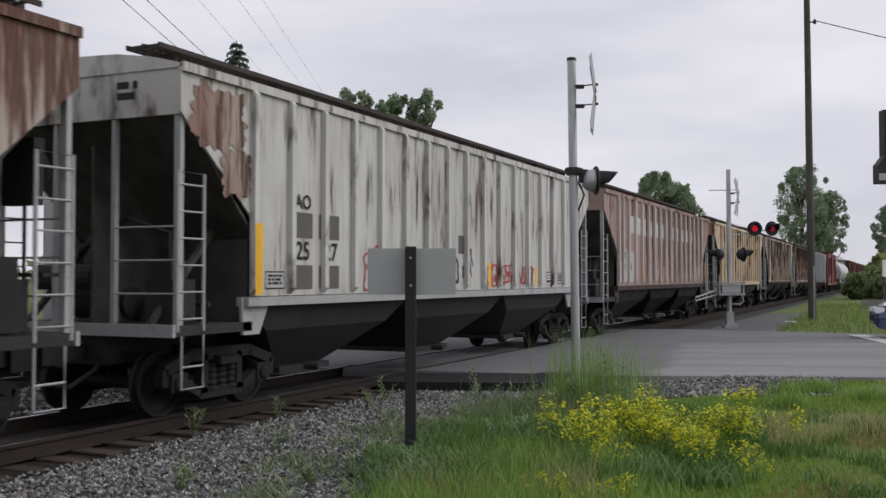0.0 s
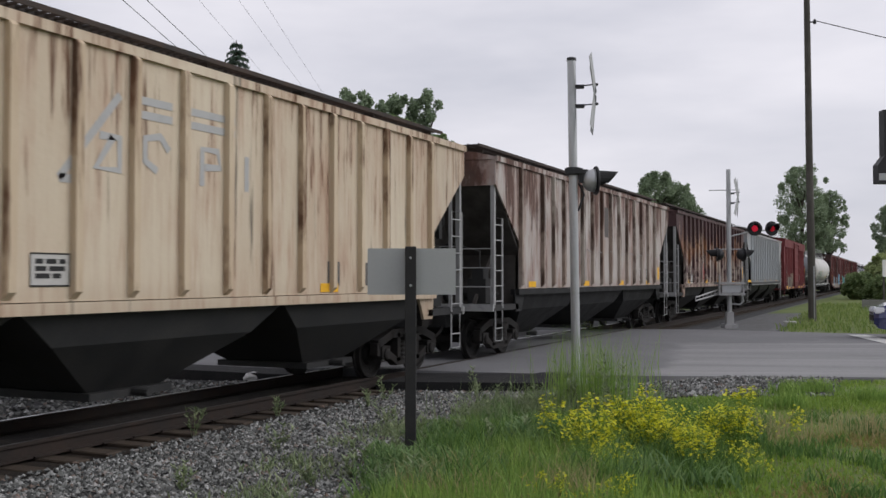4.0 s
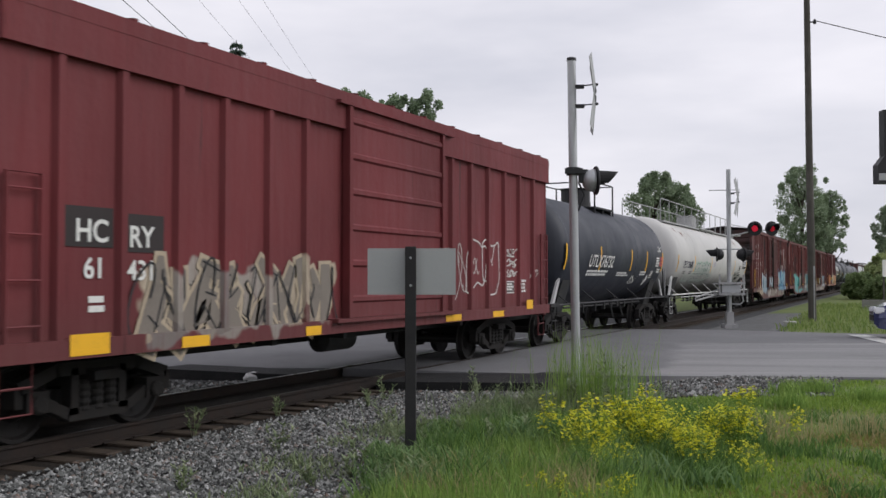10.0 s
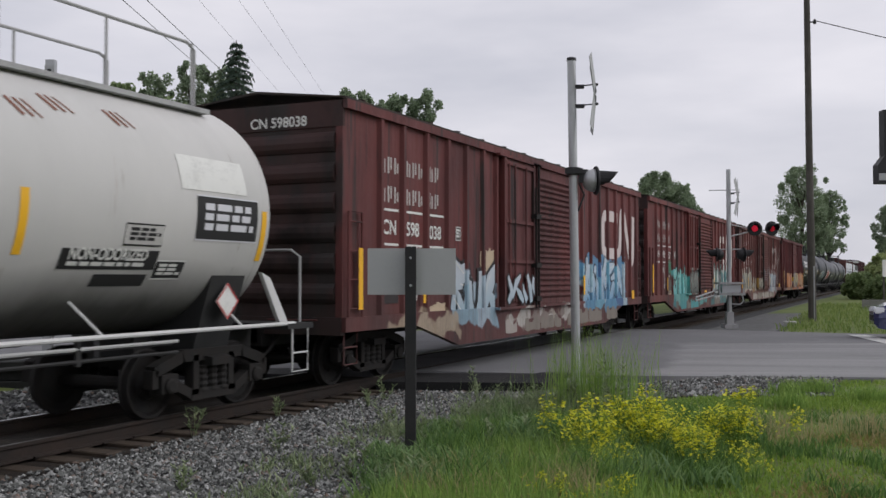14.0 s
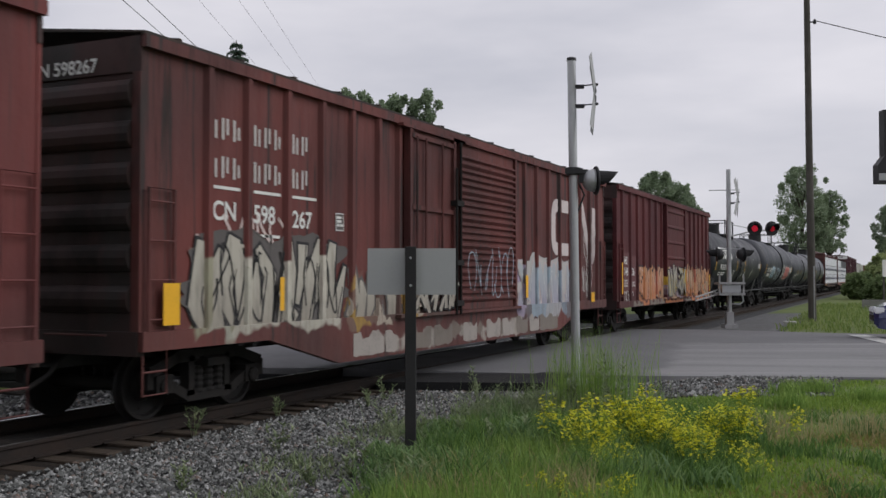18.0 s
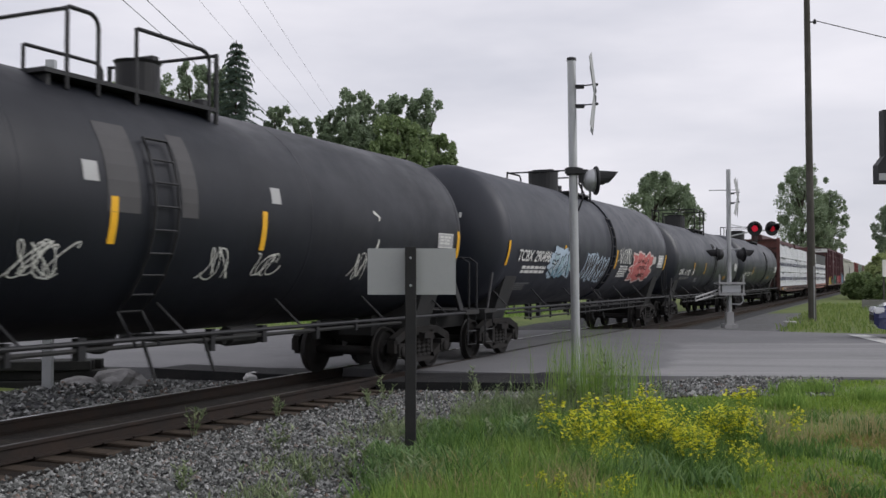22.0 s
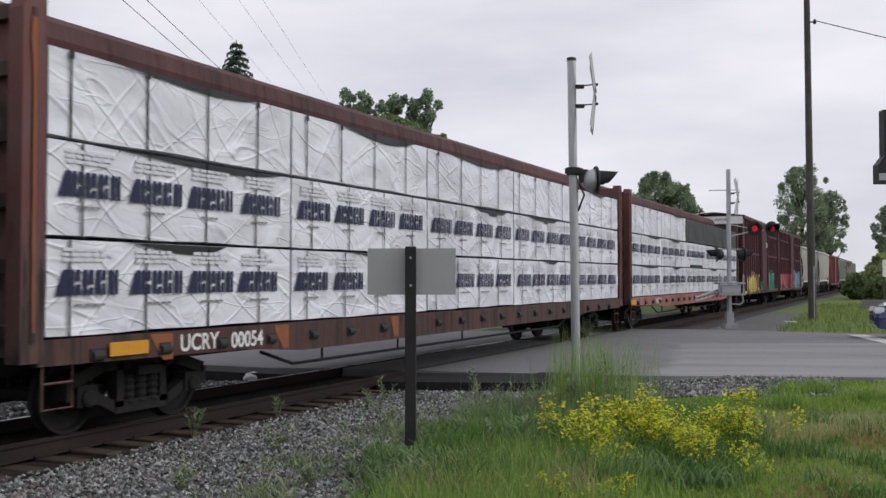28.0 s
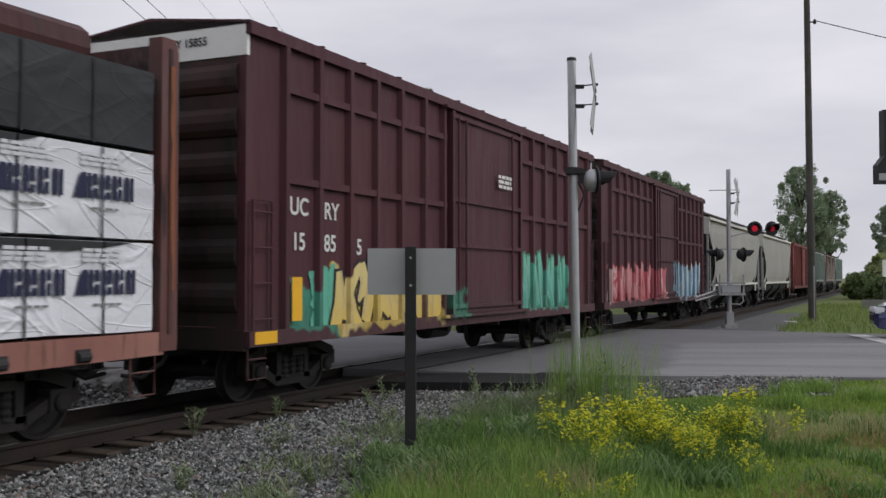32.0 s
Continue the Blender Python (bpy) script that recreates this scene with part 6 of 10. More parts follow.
def build_hoppers():
    tape = lambda *ys: [(y, y + 0.5, 1.53, 1.66) for y in ys]
    hopper_car(-9.0, 7.75, "grey covered hopper car heavily blotched with brown rust", P["h0"], P["h0"], eave=4.3, posts=None)
    hopper_car(9.35, 26.07, "off-white covered hopper car with black and rust streaks, tagged in red", P["h1"], P["h1_post"], marks1, yellow=[(1.38, 1.54, 1.52, 2.45), (9.36, 9.5, 1.55, 2.05), (12.15, 12.28, 1.55, 1.98)], end_skin=P["h1"], sill_mat=M["white_steel"])
    hopper_car(27.65, 44.45, "pinkish brown covered hopper car with chalky pink posts", P["h2"], P["h2_post"], marks2, posts=[1.44, 1.94, 2.64, 3.5, 4.38] + [5.25 + 0.875 * k for k in range(12)],
               yellow=[(4.32, 4.44, 1.68, 2.05), (6.9, 7.0, 1.62, 1.8), (15.3, 15.42, 1.5, 2.4)], sill_mat=P["end_soot_shade"], bay=M["bay_black"])
    hopper_car(46.11, 62.75, "cream covered hopper car with rusty posts and yellow tape", P["h3"], P["h3_post"], marks3, posts=[1.42, 1.62, 2.43, 3.26] + [4.14 + 0.84 * k for k in range(14)],
               yellow=[(1.36, 1.5, 1.5, 2.52)] + tape(3.45, 11.4, 13.4), end_skin=P["h3_end"])
    hopper_car(64.39, 81.26, "dirty white covered hopper car with brown rusty posts", P["h4"], P["h4_post"], marks4, posts=[1.44, 2.9, 3.7, 4.51, 5.26] + [6.09 + 0.93 * k for k in range(10)],
               yellow=tape(2.0, 6.3, 9.95, 13.35) + [(15.02, 15.28, 1.68, 2.1)], sill_mat=M["bay_black"], bay=M["bay_black"])
    hopper_car(82.71, 100.12, "rust-eaten cream and brown covered hopper car", P["h5"], P["h5"], marks5, yellow=tape(2.1, 5.93, 9.0, 13.3) + [(16.2, 16.35, 1.7, 2.3)], bay=M["bay_black"])
    hopper_car(101.48, 118.34, "light grey covered hopper car with pale posts", P["h6"], P["h6_post"], marks6, posts=[1.44, 1.86, 2.56, 3.43] + [4.29 + 0.87 * k for k in range(13)],
               yellow=tape(3.55, 7.4, 10.2, 13.4) + [(0.2, 1.35, 1.5, 1.62)], sill_mat=M["black_steel"], flange=True, bay=M["bay_black"])
    for a, b, lab, sk in ((401.4, 418.4, "smooth white covered hopper car", P["h22"]), (419.9, 436.5, "smooth white covered hopper car", P["h22"])):
        hopper_car(a, b, lab, sk, sk, smooth_side=True, eave=4.4)
    for a, b, lab, sk in ((455.5, 472, "grey-green covered hopper car", P["h25"]), (473.5, 490, "off-white covered hopper car", P["h4"]), (491.5, 508, "grey-green covered hopper car", P["h25"])):
        hopper_car(a, b, lab, sk, sk)


# ---- boxcars ----
def rounded(pts, r):
    """The same line with its corners drawn round."""
    out = [pts[0]]
    for a, b, c in zip(pts, pts[1:], pts[2:]):
        da, dc = math.dist(a, b), math.dist(c, b)
        ra, rc = min(r, da * 0.49) / da, min(r, dc * 0.49) / dc
        p, q = [b[k] + (a[k] - b[k]) * ra for k in (0, 1)], [b[k] + (c[k] - b[k]) * rc for k in (0, 1)]
        for f in (0.0, 0.17, 0.33, 0.5, 0.67, 0.83, 1.0):
            out.append(tuple((1 - f) ** 2 * p[k] + 2 * f * (1 - f) * b[k] + f * f * q[k] for k in (0, 1)))
    return out + [pts[-1]]


def ribbon_emblem(car, p, y, z, w, h, material):
    """A heavy white ribbon: an open bracket that runs into a zigzag."""
    bm = bmesh.new()
    t = 0.165 * h / 1.4
    line = [(0.47 * w, h - t), (0.05 * w, h - t), (0.05 * w, t), (0.535 * w, t), (0.575 * w, h * 1.02), (0.66 * w, h * 1.02), (0.865 * w, -0.02 * h), (0.955 * w, -0.02 * h), (0.97 * w, h * 0.97)]
    ribbon(bm, p, [(y + a, z + b) for a, b in rounded(line, 0.3)], 0.31 * h / 1.4)
    return part("painted_emblem", bm, material, car, "white ribbon-shaped painted emblem")


def cn_marks(number, seed, extra):
    def marks(car, p, x, L):
        q = lambda y, z: (p(y, z)[0] + 0.003, y, z)
        for n, (y, c1, c2) in enumerate(((1.22, 3, 3), (2.13, 3, 3), (3.03, 2, 2))):
            block_word(car, q, y, 3.46, 0.27, c1, P["name_paint"])
            block_word(car, q, y, 2.98, 0.27, c2, P["name_paint"])
            patch(car, "painted_line", q, y, y + 0.62, 2.84, 2.88, W)
            patch(car, "painted_line", q, y, y + 0.6, 2.27, 2.31, W)
        text_on_side(car, "CN", 1.27, 2.46, 0.24, W, x + 0.004)
        text_on_side(car, number[:3], 2.12, 2.46, 0.24, W, x + 0.004)
        text_on_side(car, number[3:], 3.03, 2.44, 0.24, W, x + 0.004)
        patch(car, "painted_line", q, 2.5, 2.54, 1.35, 2.27, W)
        print_bars(car, q, 2.15, 2.45, 1.9, 2.1, W, 2, seed)
        print_bars(car, q, 3.1, 3.45, 1.6, 2.1, W, 4, seed + 1)
        text_on_end(car, "CN " + number, -0.1, -0.012, 4.08, 0.16, W)
        ribbon_emblem(car, q, 14.2, 2.28, 3.75, 1.4, P["emblem_paint"])
        label_box(car, q, 4.2, 4.42, 2.45, 2.7, P["patch_dark"], W, seed)
        extra(car, q, x, L)
    return marks


def sill_strip(car, x, y0, y1, z0, z1, fill, seed):
    """Sprayed colour along the deep side sill, broken into ragged fields."""
    rnd = random.Random(seed)
    y = y0
    while y < y1:
        w = rnd.uniform(0.35, 1.3)
        bm = bmesh.new()
        n = max(4, int(w / 0.1))
        rows = []
        for k in range(n + 1):
            yy = y + w * k / n
            edge = 0.85 if k in (0, n) else 1.0
            low, high = z0 + rnd.uniform(0.0, 0.03), z1 - (0.12 if (k // 3) % 2 else 0.02) - rnd.uniform(0.0, 0.04)
            mid = (low + high) / 2
            rows.append((bm.verts.new((x, yy, mid + (low - mid) * edge)), bm.verts.new((x, yy + rnd.uniform(-0.03, 0.03), mid + (high - mid) * edge))))
        for a, b in zip(rows, rows[1:]):
            bm.faces.new((a[0], b[0], b[1], a[1]))
        part("sprayed_fill", bm, rnd.choice((fill, fill, P["patch_drab"])), car)
        y += w + rnd.choice((0.05, 0.15, 0.5))


BLUE_FADE = fade("spray_blue_fade", (0.10, 0.26, 0.42), (0.42, 0.50, 0.56), 0.9, 2.0)
PALE_FADE = fade("spray_pale_blue_fade", (0.25, 0.36, 0.42), (0.44, 0.48, 0.52), 0.8, 1.9)
TEAL_FADE = fade("spray_teal_fade", (0.10, 0.36, 0.40), (0.20, 0.50, 0.47), 0.7, 1.7)
WHITE_TEAL = fade("spray_white_to_teal", (0.07, 0.17, 0.17), (0.46, 0.49, 0.46), 0.9, 1.8, 0.4)
DRAB_FADE = fade("spray_drab_fade", (0.10, 0.11, 0.10), (0.24, 0.25, 0.225), 1.0, 1.9, 0.5)
CREAM_FADE = fade("spray_cream_fade", (0.23, 0.205, 0.17), (0.43, 0.405, 0.34), 0.8, 1.9, 0.6)
LILAC_FADE = fade("spray_lilac_fade", (0.28, 0.25, 0.33), (0.38, 0.41, 0.43), 0.7, 1.9, 0.4)
PEACH_FADE = fade("spray_peach_fade", (0.46, 0.17, 0.075), (0.47, 0.25, 0.14), 1.0, 1.9, 0.45)
GOLD_FADE = fade("spray_gold_fade", (0.60, 0.43, 0.10), (0.64, 0.52, 0.22), 0.95, 1.9, 0.15)
MINT_FADE = fade("spray_mint_fade", (0.06, 0.30, 0.22), (0.17, 0.48, 0.36), 1.0, 2.1, 0.2)
PINK_FADE = fade("spray_pink_fade", (0.46, 0.11, 0.13), (0.50, 0.27, 0.26), 1.0, 2.1, 0.3)
SKY_FADE = fade("spray_sky_fade", (0.20, 0.34, 0.44), (0.40, 0.50, 0.55), 1.0, 2.1, 0.3)
GREEN_CLOUD = flat("spray_dark_green_cloud", (0.03, 0.075, 0.065), 0.7, 0.0, 0.4)


def extra_a(car, q, x, L):
    patch(car, "paint_patch", q, 1.27, 1.83, 1.32, 1.72, P["patch_black"])
    burst(car, q, 3.0, 4.6, 0.72, 1.32, SPRAY["cream"], SPRAY["cream"], 41, 0.03)
    burst(car, q, 5.3, 6.25, 1.6, 2.35, SPRAY["cream"], SPRAY["cream"], 45, 0.03)
    wildstyle(car, lift(q, 0.008), 3.95, 6.3, 0.85, 2.02, 2, PALE_FADE, SPRAY["black"], 42, 0.075, None, SPRAY["white"], 1.1, "pale blue sprayed shapes with black outlines")
    wildstyle(car, side_plane(1.74), 6.5, 8.2, 1.2, 1.75, 2, PALE_FADE, SPRAY["black"], 46, 0.04)
    wildstyle(car, q, 12.35, 16.7, 1.0, 2.2, 4, BLUE_FADE, SPRAY["black"], 43, 0.035, SPRAY["blue"], SPRAY["white"], 1.0)
    sill_strip(car, 1.656, 6.6, 11.6, 0.55, 0.9, P["sill_spray"], 47)
    sill_strip(car, 1.656, 11.8, 14.6, 0.55, 0.98, SPRAY["blue"], 48)


def extra_b(car, q, x, L):
    burst(car, q, 2.95, 3.65, 1.85, 2.4, SPRAY["green"], SPRAY["green"], 50, 0.02)
    burst(car, q, 2.7, 3.75, 1.15, 1.75, P["patch_dark"], P["patch_dark"], 55, 0.02)
    burst(car, q, 3.0, 4.0, 0.75, 1.3, SPRAY["cream"], SPRAY["cream"], 56, 0.02)
    wildstyle(car, lift(q, 0.008), 3.75, 6.75, 0.9, 2.1, 3, TEAL_FADE, SPRAY["black"], 51, 0.07, None, SPRAY["white"], 1.18, "teal sprayed shapes with dark outlines")
    wildstyle(car, side_plane(1.74), 6.45, 8.05, 1.15, 1.95, 3, DRAB_FADE, SPRAY["black"], 54, 0.05)
    sill_strip(car, 1.656, 4.2, 8.4, 0.54, 0.92, SPRAY["teal"], 57)
    wildstyle(car, q, 12.1, 16.7, 0.95, 2.3, 4, WHITE_TEAL, SPRAY["black"], 52, 0.03, GREEN_CLOUD, SPRAY["pale"], 1.12)
    sill_strip(car, 1.656, 11.5, 14.9, 0.56, 0.94, SPRAY["deep_teal"], 58)
    patch(car, "sprayed_fill", lift(q, 0.002), 11.75, 16.7, 0.96, 1.35, SPRAY["deep_teal"])
    patch(car, "reflective_strip", side_plane(1.745), 9.48, 10.0, 1.1, 1.22, M["reflect"])
    label_box(car, lift(q, 0.004), 17.25, 17.6, 1.42, 1.62, P["patch_dark"], W, 59)


def extra_c(car, q, x, L):
    tag_marks(car, q, 1.0, 3.0, 2.05, 2.6, 6, SPRAY["chalk"], 60, 0.05)
    wildstyle(car, lift(q, 0.004), 0.85, 4.35, 0.98, 2.2, 4, CREAM_FADE, SPRAY["black"], 61, 0.04, P["patch_dark"], SPRAY["black"], 1.15, "cream sprayed shapes with black lines")
    tag_marks(car, lift(q, 0.02), 1.0, 4.2, 1.05, 2.2, 9, SPRAY["black"], 62, 0.03)
    wildstyle(car, q, 4.5, 6.3, 1.0, 1.8, 2, CREAM_FADE, P["patch_dark"], 63, 0.05)
    wildstyle(car, side_plane(1.74), 6.45, 8.25, 1.15, 1.7, 3, CREAM_FADE, SPRAY["black"], 68, 0.03, None, None, 0.7)
    wildstyle(car, q, 11.9, 16.1, 0.98, 2.1, 4, LILAC_FADE, SPRAY["chalk"], 64, 0.03, P["patch_pale"], SPRAY["white"], 1.05)
    sill_strip(car, 1.656, 4.6, 13.8, 0.52, 0.95, P["sill_spray"], 69)
    tag_marks(car, side_plane(1.74), 8.8, 11.2, 1.3, 2.4, 7, SPRAY["pale"], 65, 0.02)
    tag_marks(car, q, 16.9, 17.8, 2.0, 3.2, 8, SPRAY["white"], 66, 0.02)
    tag_marks(car, q, 16.5, 17.6, 1.2, 2.1, 10, SPRAY["white"], 67, 0.02)


def marks7(car, p, x, L):
    q = lambda y, z: (p(y, z)[0] + 0.003, y, z)
    patch(car, "paint_patch", q, 0.85, 1.55, 2.06, 2.48, P["patch_black"])
    patch(car, "paint_patch", q, 1.7, 2.35, 2.02, 2.44, P["patch_black"])
    text_on_side(car, "HC", 1.0, 2.12, 0.24, W, x + 0.008)
    text_on_side(car, "RY", 1.78, 2.08, 0.24, W, x + 0.008)
    text_on_side(car, "61", 1.12, 1.74, 0.22, W, x + 0.008)
    text_on_side(car, "431", 1.76, 1.72, 0.22, W, x + 0.008)
    print_bars(car, q, 1.2, 1.5, 1.35, 1.55, W, 2, 3)
    wildstyle(car, q, 1.85, 6.0, 1.0, 1.95, 4, P["patch_drab"], P["patch_sand"], 71, 0.05, None, SPRAY["black"], 1.0, "beige and grey sprayed shapes")
    wildstyle(car, q, 2.1, 5.8, 1.05, 1.7, 5, P["patch_sand"], SPRAY["black"], 73, 0.02, None, None, 0.3)
    tag_marks(car, lift(q, 0.02), 1.8, 6.1, 0.95, 2.0, 9, SPRAY["black"], 72, 0.03)
    graffiti(car, q, 11.1, 12.7, 1.3, 2.5, 2, SPRAY["white"], 74, None, 0.03)
    for k in range(3):
        tag_marks(car, q, 13.05, 13.65, 1.75 + k * 0.22, 1.93 + k * 0.22, 5, SPRAY["white"], 75 + k, 0.025)
    label_box(car, q, 13.15, 13.62, 1.42, 1.66, P["patch_dark"], W, 6)
    tag_marks(car, q, 14.6, 14.9, 1.7, 1.95, 4, SPRAY["white"], 79, 0.02)
    print_bars(car, q, 14.05, 14.4, 1.4, 1.7, W, 4, 8)
    tag_marks(car, q, 9.9, 11.0, 1.3, 2.4, 4, SPRAY["white"], 80, 0.02)
    text_on_end(car, "HCRY 61431", -0.35, -0.012, 4.3, 0.14, W)


def marks13(car, p, x, L):
    q = lambda y, z: (p(y, z)[0] + 0.003, y, z)
    text_on_side(car, "HS", 0.82, 2.16, 0.24, W, x + 0.008)
    text_on_side(car, "145", 0.82, 1.82, 0.24, W, x + 0.008)
    text_on_side(car, "36", 1.78, 1.82, 0.24, W, x + 0.008)
    print_bars(car, lift(q, 0.005), 0.85, 1.3, 1.44, 1.68, P["name_paint"], 3, 3)
    print_bars(car, lift(q, 0.005), 1.75, 2.2, 1.44, 1.62, P["name_paint"], 2, 4)
    patch(car, "paint_patch", q, 0.7, 1.46, 1.36, 2.5, P["patch_maroon"])
    patch(car, "paint_patch", q, 1.66, 2.32, 1.36, 2.42, P["patch_maroon"])
    wildstyle(car, q, 2.55, 6.1, 1.08, 2.1, 4, PEACH_FADE, SPRAY["black"], 91, 0.06, None, SPRAY["chalk"], 1.15, "orange sprayed shapes with black outlines")
    wildstyle(car, side_plane(1.57 + 0.165), 6.4, 9.5, 1.12, 2.1, 4, CREAM_FADE, SPRAY["black"], 95, 0.04, None, SPRAY["yellow"], 0.9)
    wildstyle(car, q, 9.75, 15.0, 1.08, 2.15, 6, PEACH_FADE, SPRAY["black"], 92, 0.045, None, SPRAY["cream"], 1.0)
    sill_strip(car, 1.664, 1.7, 15.0, 0.84, 1.06, PEACH_FADE, 93)
    tag_marks(car, q, 0.6, 1.8, 1.0, 1.35, 7, SPRAY["white"], 94, 0.02)
    label_box(car, q, 4.05, 4.35, 1.72, 2.0, P["patch_dark"], W, 6)
    text_on_end(car, "HS 14536", -0.1, -0.012, 4.16, 0.15, W)


def marks20(car, p, x, L):
    q = lambda y, z: (p(y, z)[0] + 0.003, y, z)
    text_on_side(car, "UC", 1.0, 2.62, 0.25, W, x + 0.008)
    text_on_side(car, "RY", 1.9, 2.6, 0.25, W, x + 0.008)
    text_on_side(car, "15", 1.06, 2.13, 0.25, W, x + 0.008)
    text_on_side(car, "85", 1.9, 2.13, 0.25, W, x + 0.008)
    text_on_side(car, "5", 2.85, 2.1, 0.25, W, x + 0.008)
    burst(car, q, 1.5, 2.5, 0.95, 1.95, SPRAY["mint"], SPRAY["mint"], 94, 0.02)
    burst(car, q, 5.9, 6.5, 1.0, 1.7, SPRAY["mint"], SPRAY["mint"], 99, 0.02)
    wildstyle(car, lift(q, 0.008), 2.1, 6.0, 1.0, 1.95, 5, GOLD_FADE, SPRAY["black"], 96, 0.045, None, SPRAY["cream"], 1.25, "yellow sprayed shapes with black outlines")
    wildstyle(car, q, 10.2, 13.4, 1.05, 2.2, 4, MINT_FADE, SPRAY["green"], 97, 0.06, None, SPRAY["sage"], 1.1)
    q2 = side_plane(1.57 + 0.19)
    print_bars(car, q2, 8.4, 9.2, 3.55, 3.85, W, 3, 4)
    text_on_end(car, "UCRY 15855", 0.15, -0.012, 4.8, 0.11, K)


def marks21(car, p, x, L):
    q = lambda y, z: (p(y, z)[0] + 0.003, y, z)
    wildstyle(car, q, 0.9, 5.8, 1.0, 2.1, 5, PINK_FADE, SPRAY["red"], 98, 0.05, None, SPRAY["white"], 1.0)
    wildstyle(car, q, 9.9, 14.6, 1.0, 2.25, 5, SKY_FADE, SPRAY["white"], 99, 0.04, None, SPRAY["white"], 1.0)


def build_boxcars():
    box_car(119.85, 135.63, "oxide red boxcar with ribbed door and cream graffiti", P["b7"], marks7, eave=4.5, sill=0.92, posts=[0.77, 1.66, 2.58, 3.45, 4.4, 5.3] + [10.3, 11.2, 12.1, 13.0, 13.9, 14.8],
            door=(6.33, 9.74, "panel"), top_band=3.98, end_skin=None, yellow=[(0.87, 1.42, 0.95, 1.17), (2.58, 3.08, 0.93, 1.06), (5.21, 5.61, 0.93, 1.06), (9.9, 10.6, 0.94, 1.06), (14.2, 14.6, 1.05, 1.25), (12.2, 12.8, 0.94, 1.06)])
    cn_posts = [1.18, 1.98, 2.89, 3.79, 4.65, 5.5, 6.2] + [12.3, 13.1, 13.95, 14.8, 15.65, 16.5, 17.35, 18.1]
    for a, b, lab, sk, num, sd, ex in ((171.3, 189.9, "brown-red boxcar with louvred door, white emblem and blue graffiti", P["cn_a"], "598038", 1, extra_a),
                                       (191.1, 210.15, "red-brown boxcar with louvred door, white emblem and teal graffiti", P["cn_b"], "598257", 2, extra_b),
                                       (211.55, 230.4, "faded red boxcar with louvred door, white emblem and cream graffiti", P["cn_c"], "598267", 3, extra_c)):
        L = b - a
        box_car(a, b, lab, sk, cn_marks(num, sd, ex), eave=4.44, sill=0.92, belly=(2.4, 4.2, L - 4.2, L - 2.4, 0.48), posts=[y for y in cn_posts if y < L - 0.3], door=(6.4, 8.28, "plug"), door2=(8.45, 11.5, "louvre"),
                end_skin=P["end_soot_shade"], yellow=[(0.35, 0.48, 1.25, 2.2) if sd < 3 else (0.3, 0.58, 1.2, 1.68), (2.62, 2.72, 1.3, 1.75), (12.2, 12.35, 1.3, 1.8), (17.3, 17.6, 1.1, 1.35)], roof_skin=M["grating"])
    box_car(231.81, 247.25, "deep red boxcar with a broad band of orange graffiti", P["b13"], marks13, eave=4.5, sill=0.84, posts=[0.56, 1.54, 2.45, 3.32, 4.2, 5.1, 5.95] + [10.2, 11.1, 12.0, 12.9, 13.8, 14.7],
            door=(6.3, 9.6, "panel"), end_skin=P["end_soot_shade"], yellow=[(0.26, 0.38, 1.26, 2.2), (15.0, 15.12, 1.1, 1.9)], roof_skin=M["grating"])
    ribs = [(4.32, 0.9, 6.1), (3.08, 0.9, 6.1), (4.32, 10.0, 15.3), (3.08, 10.0, 15.3)]
    posts = [0.86, 1.72, 2.6, 3.45, 4.3, 5.2, 6.0] + [10.0, 10.8, 11.65, 12.5, 13.35, 14.2, 15.1]
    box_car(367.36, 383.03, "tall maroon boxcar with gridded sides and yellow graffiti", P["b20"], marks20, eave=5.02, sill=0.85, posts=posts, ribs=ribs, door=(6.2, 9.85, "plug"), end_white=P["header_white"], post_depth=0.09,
            yellow=[(0.95, 1.2, 1.15, 1.75), (0.1, 0.6, 0.88, 1.04)], half=1.58, end_skin=P["end_soot_shade"])
    box_car(384, 399.84, "tall maroon boxcar with pink and pale blue graffiti", P["b21"], marks21, eave=5.02, sill=0.85, posts=posts, ribs=ribs, door=(6.2, 9.85, "plug"), post_depth=0.09, half=1.58, end_skin=P["end_soot_shade"])
    box_car(438, 454, "red boxcar far back in the train", P["b24"], None, eave=4.4, sill=0.9, posts=[1.0 + 0.9 * k for k in range(6)] + [10.2 + 0.9 * k for k in range(6)], door=(6.3, 9.6, "panel"))


# ---- tank cars ----
def tank_text(car, body, y, z, size, material, radius, zc, width=1.0):
    a = (z - zc) / radius
    return text_on_side(car, body, y, zc + (radius + 0.03) * math.sin(a), size, material, (radius + 0.03) * math.cos(a), width, math.degrees(a))


